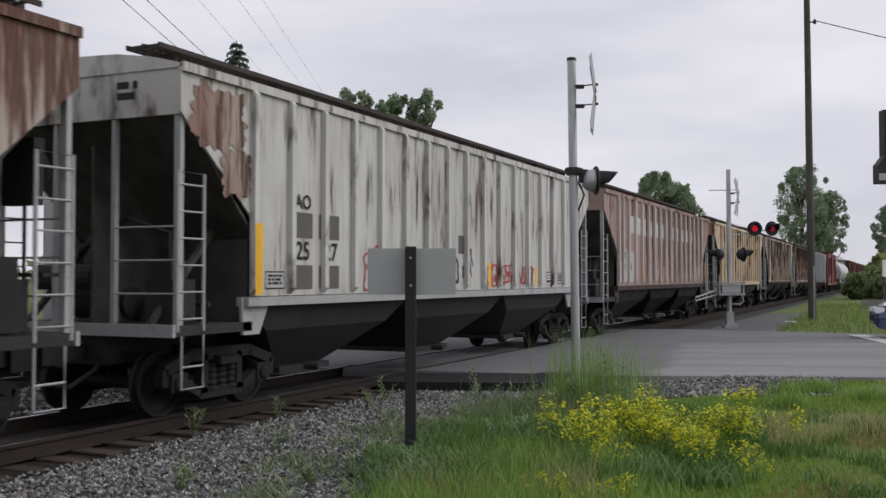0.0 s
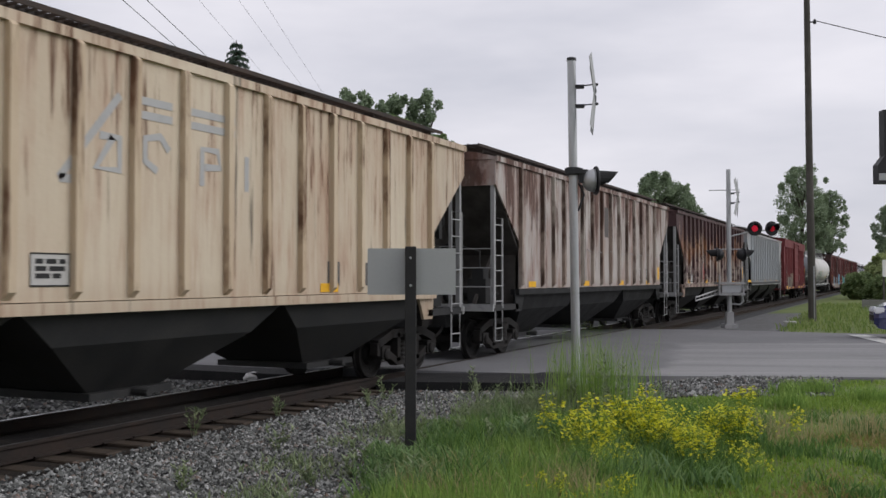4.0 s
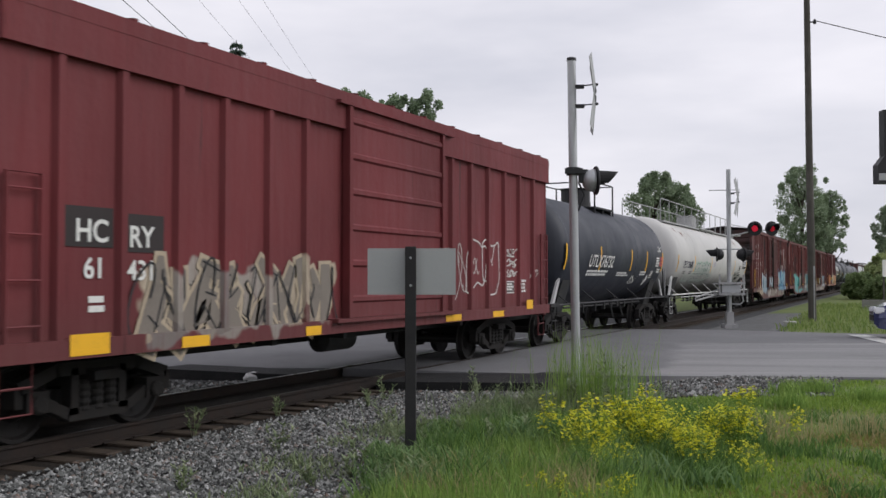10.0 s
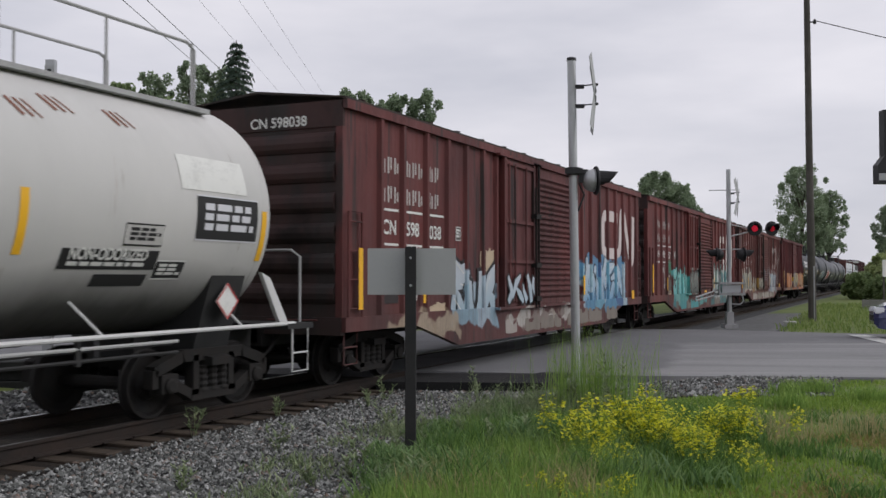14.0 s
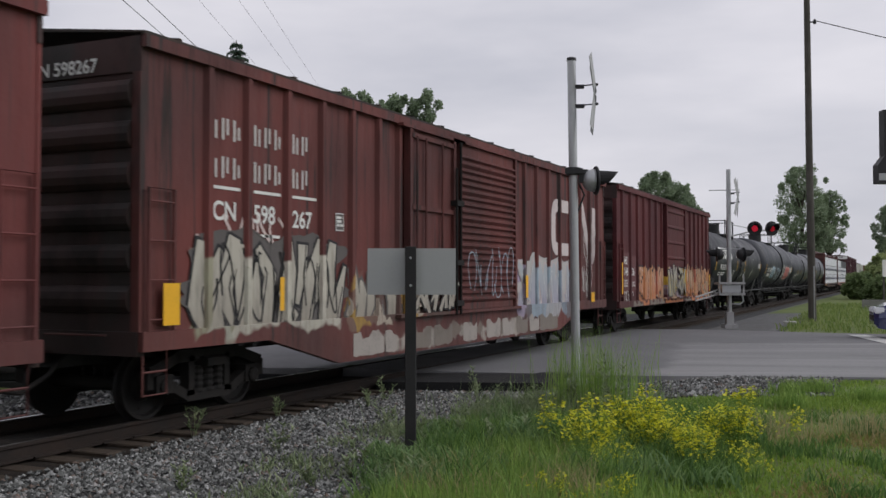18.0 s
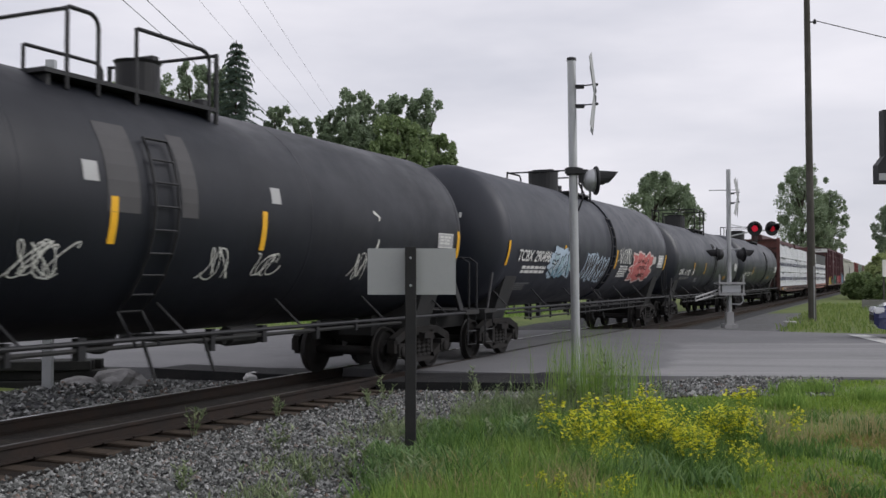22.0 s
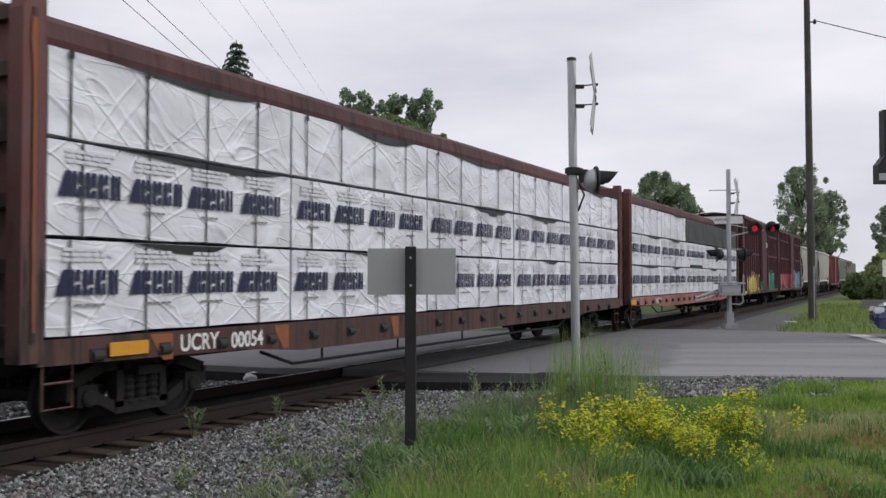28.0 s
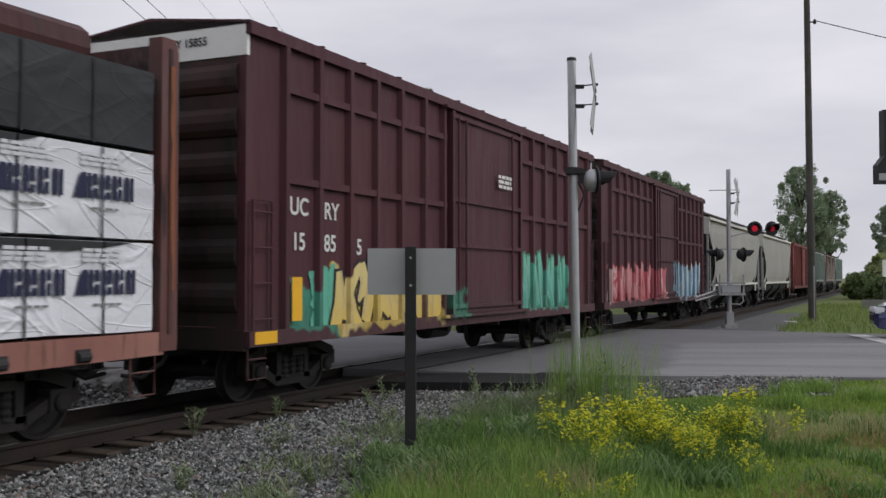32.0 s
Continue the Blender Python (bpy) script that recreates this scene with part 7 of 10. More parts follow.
def tank_marks8(car, p, r, zc, a, b, L):
    tank_text(car, "UTLX76732", a + 1.9, 2.05, 0.36, W, r, zc)
    print_bars(car, p, a + 2.0, a + 4.2, 1.75, 1.95, W, 2, 4)
    print_bars(car, p, a + 5.2, a + 6.6, 1.75, 1.9, W, 2, 5)
    print_bars(car, p, a + 8.1, a + 8.9, 1.78, 1.95, W, 2, 7)
    tag_marks(car, p, a + 6.9, a + 7.7, 1.48, 1.8, 6, SPRAY["white"], 104, 0.022)
    label_box(car, p, a + 9.5, a + 9.9, 1.72, 1.95, P["patch_dark"], W, 3)
    print_bars(car, p, b - 0.95, b - 0.45, 2.1, 2.45, W, 4, 5)
    tag_marks(car, p, b - 0.42, b - 0.08, 2.12, 2.48, 5, SPRAY["pink"], 106, 0.03)
    print_bars(car, p, b - 0.65, b - 0.15, 1.88, 2.05, W, 2, 8)
    tag_marks(car, p, b - 0.75, b - 0.3, 2.62, 2.85, 4, W, 105, 0.02)
    bm = bmesh.new()
    bm.faces.new([bm.verts.new(lift(p, 0.012)(a + 9.2 + dy, 1.62 + dz)) for dy, dz in ((0, -0.25), (0.17, 0), (0, 0.25), (-0.17, 0))])
    part("placard", bm, P["header_white"], car)
    bm = bmesh.new()
    for k in range(4):
        pts = [(0.2 + 0.16 * k + 0.06 * math.sin(i), 2.75 + 0.2 * math.sin(i * 0.9 + k) - 0.02 * k) for i in range(8)]
        ribbon(bm, lambda x, z: (x, a - 0.63 * math.sqrt(max(0.05, 1 - (x * x + (z - zc) ** 2) / (r * r))) - 0.02, z), pts, 0.045)
    part("graffiti", bm, SPRAY["white"], car)


def tank_marks9(car, p, r, zc, a, b, L):
    tank_text(car, "TEIX 33600", a + 1.0, 2.14, 0.28, M["letter_blue"], r, zc)
    print_bars(car, p, a + 1.3, a + 1.9, 1.85, 2.0, LG, 2, 3)
    print_bars(car, p, a + 2.6, a + 3.2, 1.85, 2.0, LG, 2, 4)
    label_box(car, p, a + 2.75, a + 3.0, 2.15, 2.42, P["patch_pale"], K, 3)
    arches(car, p, a + 3.75, a + 7.1, 1.52, 2.46, 5, SPRAY["sage"], 111, 0.12, "faint green sprayed letter shapes")
    arches(car, lift(p, 0.004), a + 3.8, a + 7.1, 1.5, 2.46, 5, GREEN_CLOUD, 111, 0.026)
    arches(car, lift(p, 0.007), a + 3.5, a + 7.3, 1.42, 1.95, 6, GREEN_CLOUD, 117, 0.022)
    tag_marks(car, p, a + 7.0, a + 7.9, 1.65, 2.1, 5, SPRAY["sage"], 113, 0.02)
    tag_marks(car, p, a + 7.9, a + 8.25, 2.2, 2.5, 3, SPRAY["lilac"], 114, 0.025)
    tag_marks(car, p, a + 1.6, a + 3.2, 1.45, 1.9, 7, SPRAY["sage"], 115, 0.02)
    patch(car, "paint_patch", p, b - 1.7, b - 0.42, 2.8, 3.24, W)
    label_box(car, p, b - 1.43, b - 0.2, 2.2, 2.74, K, M["letter_pale"], 7)
    patch(car, "sticker", p, b - 3.46, b - 1.99, 1.8, 2.04, K)
    tank_text(car, "NON-ODORIZED", b - 3.38, 1.93, 0.14, W, r, zc, 0.78)
    print_bars(car, lift(p, 0.004), b - 3.35, b - 2.1, 1.82, 1.89, W, 1, 3)
    patch(car, "sticker", p, b - 2.89, b - 2.06, 1.58, 1.74, K)
    label_box(car, p, b - 1.98, b - 1.48, 1.68, 1.92, K, W, 5)
    label_box(car, p, b - 2.61, b - 2.0, 2.1, 2.34, P["patch_pale"], K, 6)
    bm = bmesh.new()
    bm.faces.new([bm.verts.new((r * 0.86, b - 0.55 + dy, 1.44 + dz)) for dy, dz in ((0, -0.24), (0.24, 0), (0, 0.24), (-0.24, 0))])
    part("placard", bm, W, car, "white diamond hazard placard")
    bm = bmesh.new()
    ribbon(bm, lambda y, z: (r * 0.86 + 0.005, y, z), [(b - 0.55, 1.22), (b - 0.33, 1.44), (b - 0.55, 1.66), (b - 0.77, 1.44)], 0.03, True)
    part("placard_border", bm, SPRAY["red"], car)
    patch(car, "sticker", p, b - 4.9, b - 4.21, 1.74, 1.9, M["reflect"])
    for y, z in ((a + 0.9, 3.7), (a + 1.8, 3.55), (b - 4.0, 3.5), (b - 2.6, 3.6), (b - 3.5, 3.65)):
        for k in range(3):
            bm = bmesh.new()
            ribbon(bm, p, [(y + 0.1 * k, z + 0.12), (y + 0.05 + 0.11 * k, z + 0.03), (y + 0.14 + 0.12 * k, z - 0.1)], 0.05 - 0.012 * k)
            part("rust_scuff", bm, P["scuff"], car)


def tank_marks14(car, p, r, zc, a, b, L):
    # a trade name as six heavy rounded frames
    for i in range(6):
        bm = bmesh.new()
        y, w = a + 1.15 + i * 0.62, 0.42
        ring = rounded([(y + w * 0.5, 2.73), (y + 0.04, 2.73), (y + 0.04, 3.12), (y + w, 3.12), (y + w, 2.73), (y + w * 0.5, 2.73)], 0.025)
        ribbon(bm, lift(p, 0.006), ring, 0.15)
        part("painted_frame", bm, W, car)
    tank_text(car, "PROX 78769", a + 1.15, 2.13, 0.26, W, r, zc)
    print_bars(car, p, a + 1.15, a + 1.65, 1.82, 2.0, W, 2, 3)
    print_bars(car, p, a + 1.85, a + 3.0, 1.82, 2.0, W, 2, 4)
    label_box(car, p, a + 3.6, a + 3.85, 2.1, 2.3, K, W, 8)
    for y, s in ((a + 5.2, 121), (a + 5.4, 125), (a + 8.15, 122), (a + 9.2, 123), (a + 11.75, 124)):
        tag_marks(car, p, y, y + 0.4, 1.65, 2.15, 4, SPRAY["white"], s, 0.018)
    label_box(car, p, b - 0.95, b - 0.3, 2.3, 2.55, P["patch_grey"], W, 5)
    for y, z in ((a - 0.05, 2.76), (a + 6.08, 2.76), (a + 9.47, 2.74)):
        patch(car, "paint_patch", p, y, y + 0.22, z, z + 0.22, P["patch_grey"])
    for y, w in ((a + 6.42, 0.5), (a + 7.62, 0.3)):
        patch(car, "worn_band", p, y, y + w, 2.45, 3.5, P["tank_worn"])
    bm = bmesh.new()
    ribbon(bm, p, [(a + 12.3, 2.8), (a + 12.5, 2.72), (a + 12.5, 2.3), (a + 12.42, 2.15)], 0.05)
    part("sprayed_stroke", bm, SPRAY["white"], car)


def tank_marks15(car, p, r, zc, a, b, L):
    tank_text(car, "TCBX", a + 0.55, 2.12, 0.27, W, r, zc)
    tank_text(car, "290496", a + 1.65, 2.12, 0.27, W, r, zc)
    print_bars(car, p, a + 1.1, a + 2.8, 1.78, 2.0, W, 2, 3)
    print_bars(car, p, a + 1.2, a + 2.2, 1.3, 1.55, LG, 4, 4)
    wildstyle(car, lift(p, 0.012), a + 2.95, a + 4.5, 1.72, 2.3, 3, fade("spray_tank_blue", (0.10, 0.24, 0.32), (0.36, 0.48, 0.52), 1.7, 2.3), SPRAY["black"], 131, 0.025, SPRAY["pale"], SPRAY["white"], 0.8)
    tag_marks(car, p, a + 4.4, a + 5.0, 1.9, 2.3, 5, SPRAY["white"], 132, 0.025)
    wildstyle(car, lift(p, 0.006), a + 5.7, a + 7.9, 1.62, 2.3, 4, P["tank_worn"], SPRAY["pale"], 133, 0.05, None, None, 0.8)
    tag_marks(car, p, b - 6.4, b - 5.0, 2.15, 2.65, 9, SPRAY["white"], 134, 0.03)
    print_bars(car, p, b - 6.0, b - 4.9, 1.7, 2.1, W, 5, 6)
    burst(car, lift(p, 0.004), b - 4.9, b - 1.75, 1.5, 2.6, SPRAY["rose"], SPRAY["chalk"], 135, 0.06, "pink sprayed field with pale outline")
    for z0 in (1.72, 1.98, 2.2):
        tag_marks(car, lift(p, 0.014), b - 4.1 + (2.2 - z0), b - 2.6 - 0.5 * (2.2 - z0), z0, z0 + 0.15, 7, SPRAY["black"], int(z0 * 100), 0.02)
    patch(car, "sticker", p, b - 1.9, b - 1.5, 2.2, 2.45, P["patch_pale"])
    label_box(car, p, b - 1.15, b - 0.35, 2.1, 2.5, P["patch_grey"], W, 5)
    head = lambda x, z: (x, a - 0.64 * math.sqrt(max(0.05, 1 - (x * x + (z - zc) ** 2) / (r * r))) - 0.015, z)
    print_bars(car, head, -0.2, 0.75, 2.98, 3.14, W, 1, 8)
    print_bars(car, head, -0.2, 0.5, 2.74, 2.88, W, 2, 9)


def tank_marks16(number):
    def marks(car, p, r, zc, a, b, L):
        tank_text(car, "GBRX", a + 0.25, 1.86, 0.24, W, r, zc)
        tank_text(car, number, a + 1.36, 1.84, 0.24, W, r, zc)
        print_bars(car, p, a + 0.8, a + 2.6, 1.62, 1.75, LG, 2, 3)
        label_box(car, p, a + 3.05, a + 3.35, 1.84, 2.06, P["patch_dark"], W, 6)
        label_box(car, p, b - 1.2, b - 0.4, 2.1, 2.45, P["patch_grey"], W, 5)
        print_bars(car, p, a + 4.0, a + 4.7, 1.5, 1.7, LG, 3, 6)
        patch(car, "sticker", p, b - 3.9, b - 3.2, 1.62, 1.8, flat("ochre_sticker", (0.30, 0.17, 0.04)))
        head = lambda x, z: (x, a - 0.64 * math.sqrt(max(0.05, 1 - (x * x + (z - zc) ** 2) / (r * r))) - 0.015, z)
        print_bars(car, head, -0.2, 0.55, 2.98, 3.1, W, 1, 8)
        print_bars(car, head, -0.1, 0.4, 2.8, 2.92, W, 2, 9)
    return marks


def build_tanks():
    tank_car(136.3, 137.6, 148.6, 149.9, "black tank car with white lettering and yellow strips", P["t_black"], tank_marks8, dome=6.8, valve=1.25, platform=(5.7, 7.72), high=0.63, stripes=(1.2, 4.4, 7.94, 10.0, 12.3), radius=1.5, zc=2.48, ladder_at=0, rail_z=1.06, brace=P["patch_grey"])
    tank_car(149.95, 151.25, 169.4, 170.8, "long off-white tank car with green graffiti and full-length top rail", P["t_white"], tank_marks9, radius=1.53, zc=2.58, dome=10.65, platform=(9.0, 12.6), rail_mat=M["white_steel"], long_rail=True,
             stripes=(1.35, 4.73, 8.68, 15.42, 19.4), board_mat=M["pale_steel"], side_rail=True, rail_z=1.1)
    tank_car(248.1, 249.3, 265.0, 266.3, "black tank car with white block emblem and scrawled tags", P["t_soot"], tank_marks14, dome=9.78, manway=0.29, platform=(7.3, 10.25), loops=((7.63, 8.1), (8.72, 10.1)), high=0.62, stripes=(1.3, 4.63, 7.72, 10.5, 16.85), radius=1.55, zc=2.56, ladder_at=8.5, rail_z=1.05, brace=M["black_steel"], strip=(2.1, 2.62))
    tank_car(266.4, 267.6, 283.1, 284.4, "dark grey tank car with blue and pink graffiti", P["t_dark"], tank_marks15, dome=8.0, manway=0.42, platform=(7.5, 9.49), loops=((7.57, 8.68),), high=0.48, ladder_at=9.45, stripes=(1.2, 5.1, 10.1, 16.7), radius=1.6, zc=2.65, band=9.75, rail_z=1.06, side_rail=True, strip=(2.0, 2.55))
    tank_car(284.5, 285.8, 300.7, 301.9, "plain dark grey tank car with faded lettering", P["t_grey"], tank_marks16("711723"), dome=7.84, platform=(7.4, 9.75), loops=((7.52, 8.87),), high=0.77, stripes=(4.45, 7.0), radius=1.53, zc=2.48, side_rail=True, rail_z=1.04, strip=(1.88, 2.36))
    tank_car(302, 303.2, 318.2, 319.3, "plain dark grey tank car with faded lettering", P["t_grey"], tank_marks16("711033"), dome=8.85, platform=(8.4, 10.75), loops=((8.5, 9.85),), high=0.77, stripes=(4.9,), radius=1.54, zc=2.55, side_rail=True, rail_z=1.04, strip=(1.88, 2.36))


# ---- flat cars and their lumber ----
def build_flats():
    strap = M["letter_black"]
    for a, b, lab, red, mark, blacks in ((319.93, 342.55, "rusty red center-beam flat car loaded with wrapped lumber", P["flat_red"], "00054", False), (343.52, 366.1, "faded orange-red center-beam flat car loaded with wrapped lumber", P["flat_red"], "", True)):
        car = centerbeam_car(a, b, lab, P["flat"] if not blacks else P["flat_orange"], red, 0.02 if blacks else 1.15)
        L = b - a
        if mark:
            text_on_side(car, "UCRY", 2.32, 0.88, 0.2, W, 1.53)
            text_on_side(car, mark, 3.3, 0.86, 0.2, W, 1.53)
        else:
            text_on_side(car, "WC621", 3.6, 0.86, 0.2, W, 1.53)
        for tier, (z0, z1) in enumerate(((1.13, 2.13), (2.15, 3.14), (3.17, 4.08))):
            n = 5
            for k in range(n):
                y0, y1 = 0.32 + (L - 0.64) * k / n, 0.32 + (L - 0.64) * (k + 1) / n
                for side in (1, -1):
                    black = blacks and tier == 2 and k >= 2
                    lumber_bundle(a, y0 + 0.02, y1 - y0 - 0.05, z0, z1, side, M["wrap_black"] if black else M["wrap_white"], strap, tier * 10 + k + int(a), tier < 2, (0.85, 3.4) if blacks and tier == 1 and k == 2 else None)


build_hoppers()
build_boxcars()
build_tanks()
build_flats()
# ---- ground, track and road ----
def layered(name, parts_, scale, rough, bump, fine, worn=None):
    """A patchwork of several colours, laid over one another by noise."""
    n = Net(name)
    co = n.coords()
    c = None
    for i, (col, size, lo, hi) in enumerate(parts_):
        if c is None:
            c = n.mix(0.0, col, col)
        else:
            c = n.mix(n.ramp(n.noise(n.scaled(co, (1, 1, 1), (i * 5.0, i * 3.0, 0)), size, 5.0, 0.6), lo, hi), c, col)
    if worn:
        turned = n.add("Mapping", Vector=co)
        turned.inputs["Rotation"].default_value = (0, 0, radians(-20))
        lane = n.noise(n.scaled(turned.outputs["Vector"], (0.07, 1.0, 1)), 1.1, 5.0, 0.6)
        # the older, paler surface beside the newer apron of the crossing
        place = n.add("SeparateXYZ", Vector=co)
        x, y = place.outputs[0], place.outputs[1]
        ragged = n.math("MULTIPLY", n.math("SUBTRACT", n.noise(co, 0.9, 4.0, 0.6), 0.5), 1.6)
        along = n.math("ADD", n.math("ADD", x, n.math("MULTIPLY", y, 0.14)), ragged)
        across = n.math("ADD", n.math("SUBTRACT", y, n.math("MULTIPLY", x, 0.49)), ragged)
        old = n.math("MULTIPLY", n.ramp(along, -1.8, -1.35), n.ramp(across, 30.6, 31.0, 1.0, 0.0))
        c = n.mix(n.math("MULTIPLY", old, n.ramp(lane, 0.42, 0.70, 0.3, 0.78)), c, worn)
    f = n.noise(co, fine, 4.0, 0.65)
    c = n.mix(n.ramp(f, 0.35, 0.7, 0.0, 0.45), c, tuple(v * 0.5 for v in parts_[0][0]))
    n.bump(f, bump, 0.02)
    return n.done(c, rough, 0.0, 0.25)


M["earth"] = layered("grassy_earth", [((0.11, 0.145, 0.045), 1, 0, 1), ((0.15, 0.185, 0.055), 0.5, 0.45, 0.65), ((0.23, 0.19, 0.09), 0.35, 0.60, 0.74), ((0.13, 0.115, 0.08), 0.8, 0.62, 0.75)], 1.0, 0.95, 0.6, 9.0)
M["gravel_pale"] = layered("pale_gravel", [((0.105, 0.106, 0.108), 1, 0, 1), ((0.145, 0.145, 0.144), 5.0, 0.45, 0.6), ((0.10, 0.097, 0.09), 0.9, 0.52, 0.7)], 1.0, 0.95, 0.8, 20.0)
M["gravel_bed"] = layered("ballast_bed", [((0.045, 0.046, 0.048), 1, 0, 1), ((0.075, 0.076, 0.078), 6.0, 0.45, 0.6), ((0.035, 0.032, 0.03), 1.0, 0.55, 0.7)], 1.0, 0.95, 0.9, 28.0)
# track bed whose dark colour includes the shade under the train
M["shaded_bed"] = layered("shade_dark_track_bed", [((0.022, 0.018, 0.015), 1, 0, 1), ((0.04, 0.030, 0.022), 3.0, 0.45, 0.62), ((0.08, 0.07, 0.06), 9.0, 0.6, 0.7)], 1.0, 0.9, 0.9, 22.0)
M["asphalt"] = layered("worn_asphalt", [((0.158, 0.158, 0.164), 1, 0, 1), ((0.18, 0.179, 0.183), 0.35, 0.45, 0.6), ((0.14, 0.14, 0.143), 0.6, 0.56, 0.66), ((0.19, 0.188, 0.19), 1.6, 0.62, 0.72)], 1.0, 0.86, 0.35, 60.0, (0.34, 0.337, 0.333))
M["asphalt_dark"] = layered("shadow_dark_asphalt", [((0.016, 0.016, 0.017), 1, 0, 1), ((0.026, 0.025, 0.025), 1.5, 0.45, 0.6)], 1.0, 0.9, 0.4, 40.0)
M["road_white"] = layered("worn_road_paint", [((0.62, 0.62, 0.60), 1, 0, 1), ((0.3, 0.3, 0.3), 5.0, 0.5, 0.62)], 1.0, 0.8, 0.2, 50.0)
M["rail_side"] = surface("rusty_rail_steel", (0.019, 0.015, 0.013), (0.036, 0.025, 0.02), 3.0, 0.85)
M["rail_top"] = surface("polished_rail_steel", (0.32, 0.31, 0.31), (0.22, 0.21, 0.21), 2.0, 0.3, 0.9)
M["old_tie"] = surface("blackened_tie_wood", (0.016, 0.017, 0.016), (0.034, 0.034, 0.03), 3.0, 0.9, 0.0, 0.5, 50.0)
M["rail_shaded"] = surface("shaded_rail_steel", (0.09, 0.08, 0.075), (0.06, 0.05, 0.045), 2.0, 0.55, 0.6)
M["tie_wood"] = surface("creosoted_tie_wood", (0.05, 0.038, 0.029), (0.095, 0.072, 0.052), 3.0, 0.9, 0.0, 0.5, 60.0)
M["wood_post"] = surface("weathered_dark_post", (0.02, 0.02, 0.021), (0.035, 0.034, 0.034), 5.0, 0.75)
M["wood_pole"] = surface("weathered_pole_wood", (0.10, 0.092, 0.082), (0.065, 0.06, 0.052), 1.2, 0.9)


def stone_material():
    n = Net("ballast_stone")
    r = n.add("NewGeometry").outputs["Random Per Island"]
    cr = n.add("ValToRGB", Fac=r)
    cols = ((0.0, (0.026, 0.026, 0.026)), (0.35, (0.088, 0.091, 0.086)), (0.7, (0.185, 0.19, 0.182)), (0.92, (0.37, 0.372, 0.362)), (0.97, (0.15, 0.11, 0.09)))
    while len(cr.color_ramp.elements) < len(cols):
        cr.color_ramp.elements.new(0.5)
    for e, (pos, c) in zip(cr.color_ramp.elements, cols):
        e.position, e.color = pos, (*c, 1)
    return n.done(cr.outputs["Color"], 0.9, 0.0, 0.3)


M["stone"] = stone_material()


def ground_z(x, y):
    """Height of the land: nearly level, a little lower beside the ballast."""
    d = abs(x - TRACK_X)
    if d < 1.5:
        z = -0.32
    elif d < 3.6:
        z = -0.32 + 0.05 * (d - 1.5) / 2.1
    else:
        z = -0.28 + 0.14 * min(1.0, max(0.0, d - 4.6) / 1.6)
    return z + 0.03 * noise.noise(Vector((x * 0.35, y * 0.35, 0)))


def bank(x, y):
    """How far a place lies inside the grass; negative on the gravel."""
    r, a = x * math.cos(YAW) + y * math.sin(YAW), y * math.cos(YAW) - x * math.sin(YAW)
    line = ((6.0, -1.3), (9.0, -0.75), (11.0, -0.3), (13.0, 0.05), (14.0, 0.8), (14.5, 1.5), (15.0, 2.5), (15.5, 4.0), (17.0, 5.75), (24.0, 9.0))
    for (a0, r0), (a1, r1) in zip(line, line[1:]):
        if a <= a1:
            break
    return r - (r0 + (r1 - r0) * (a - a0) / (a1 - a0)) + 0.35 * noise.noise(Vector((x * 1.3, y * 1.3, 8)))


def low_at_verge(x, y):
    """Plants stay short towards the road."""
    a = y * math.cos(YAW) - x * math.sin(YAW)
    return 1.0 - 0.72 * min(1.0, max(0.0, (a - 12.4) / 1.8))


def road_edge(x):
    return 17.0 + 0.42 * (x + 8.0)


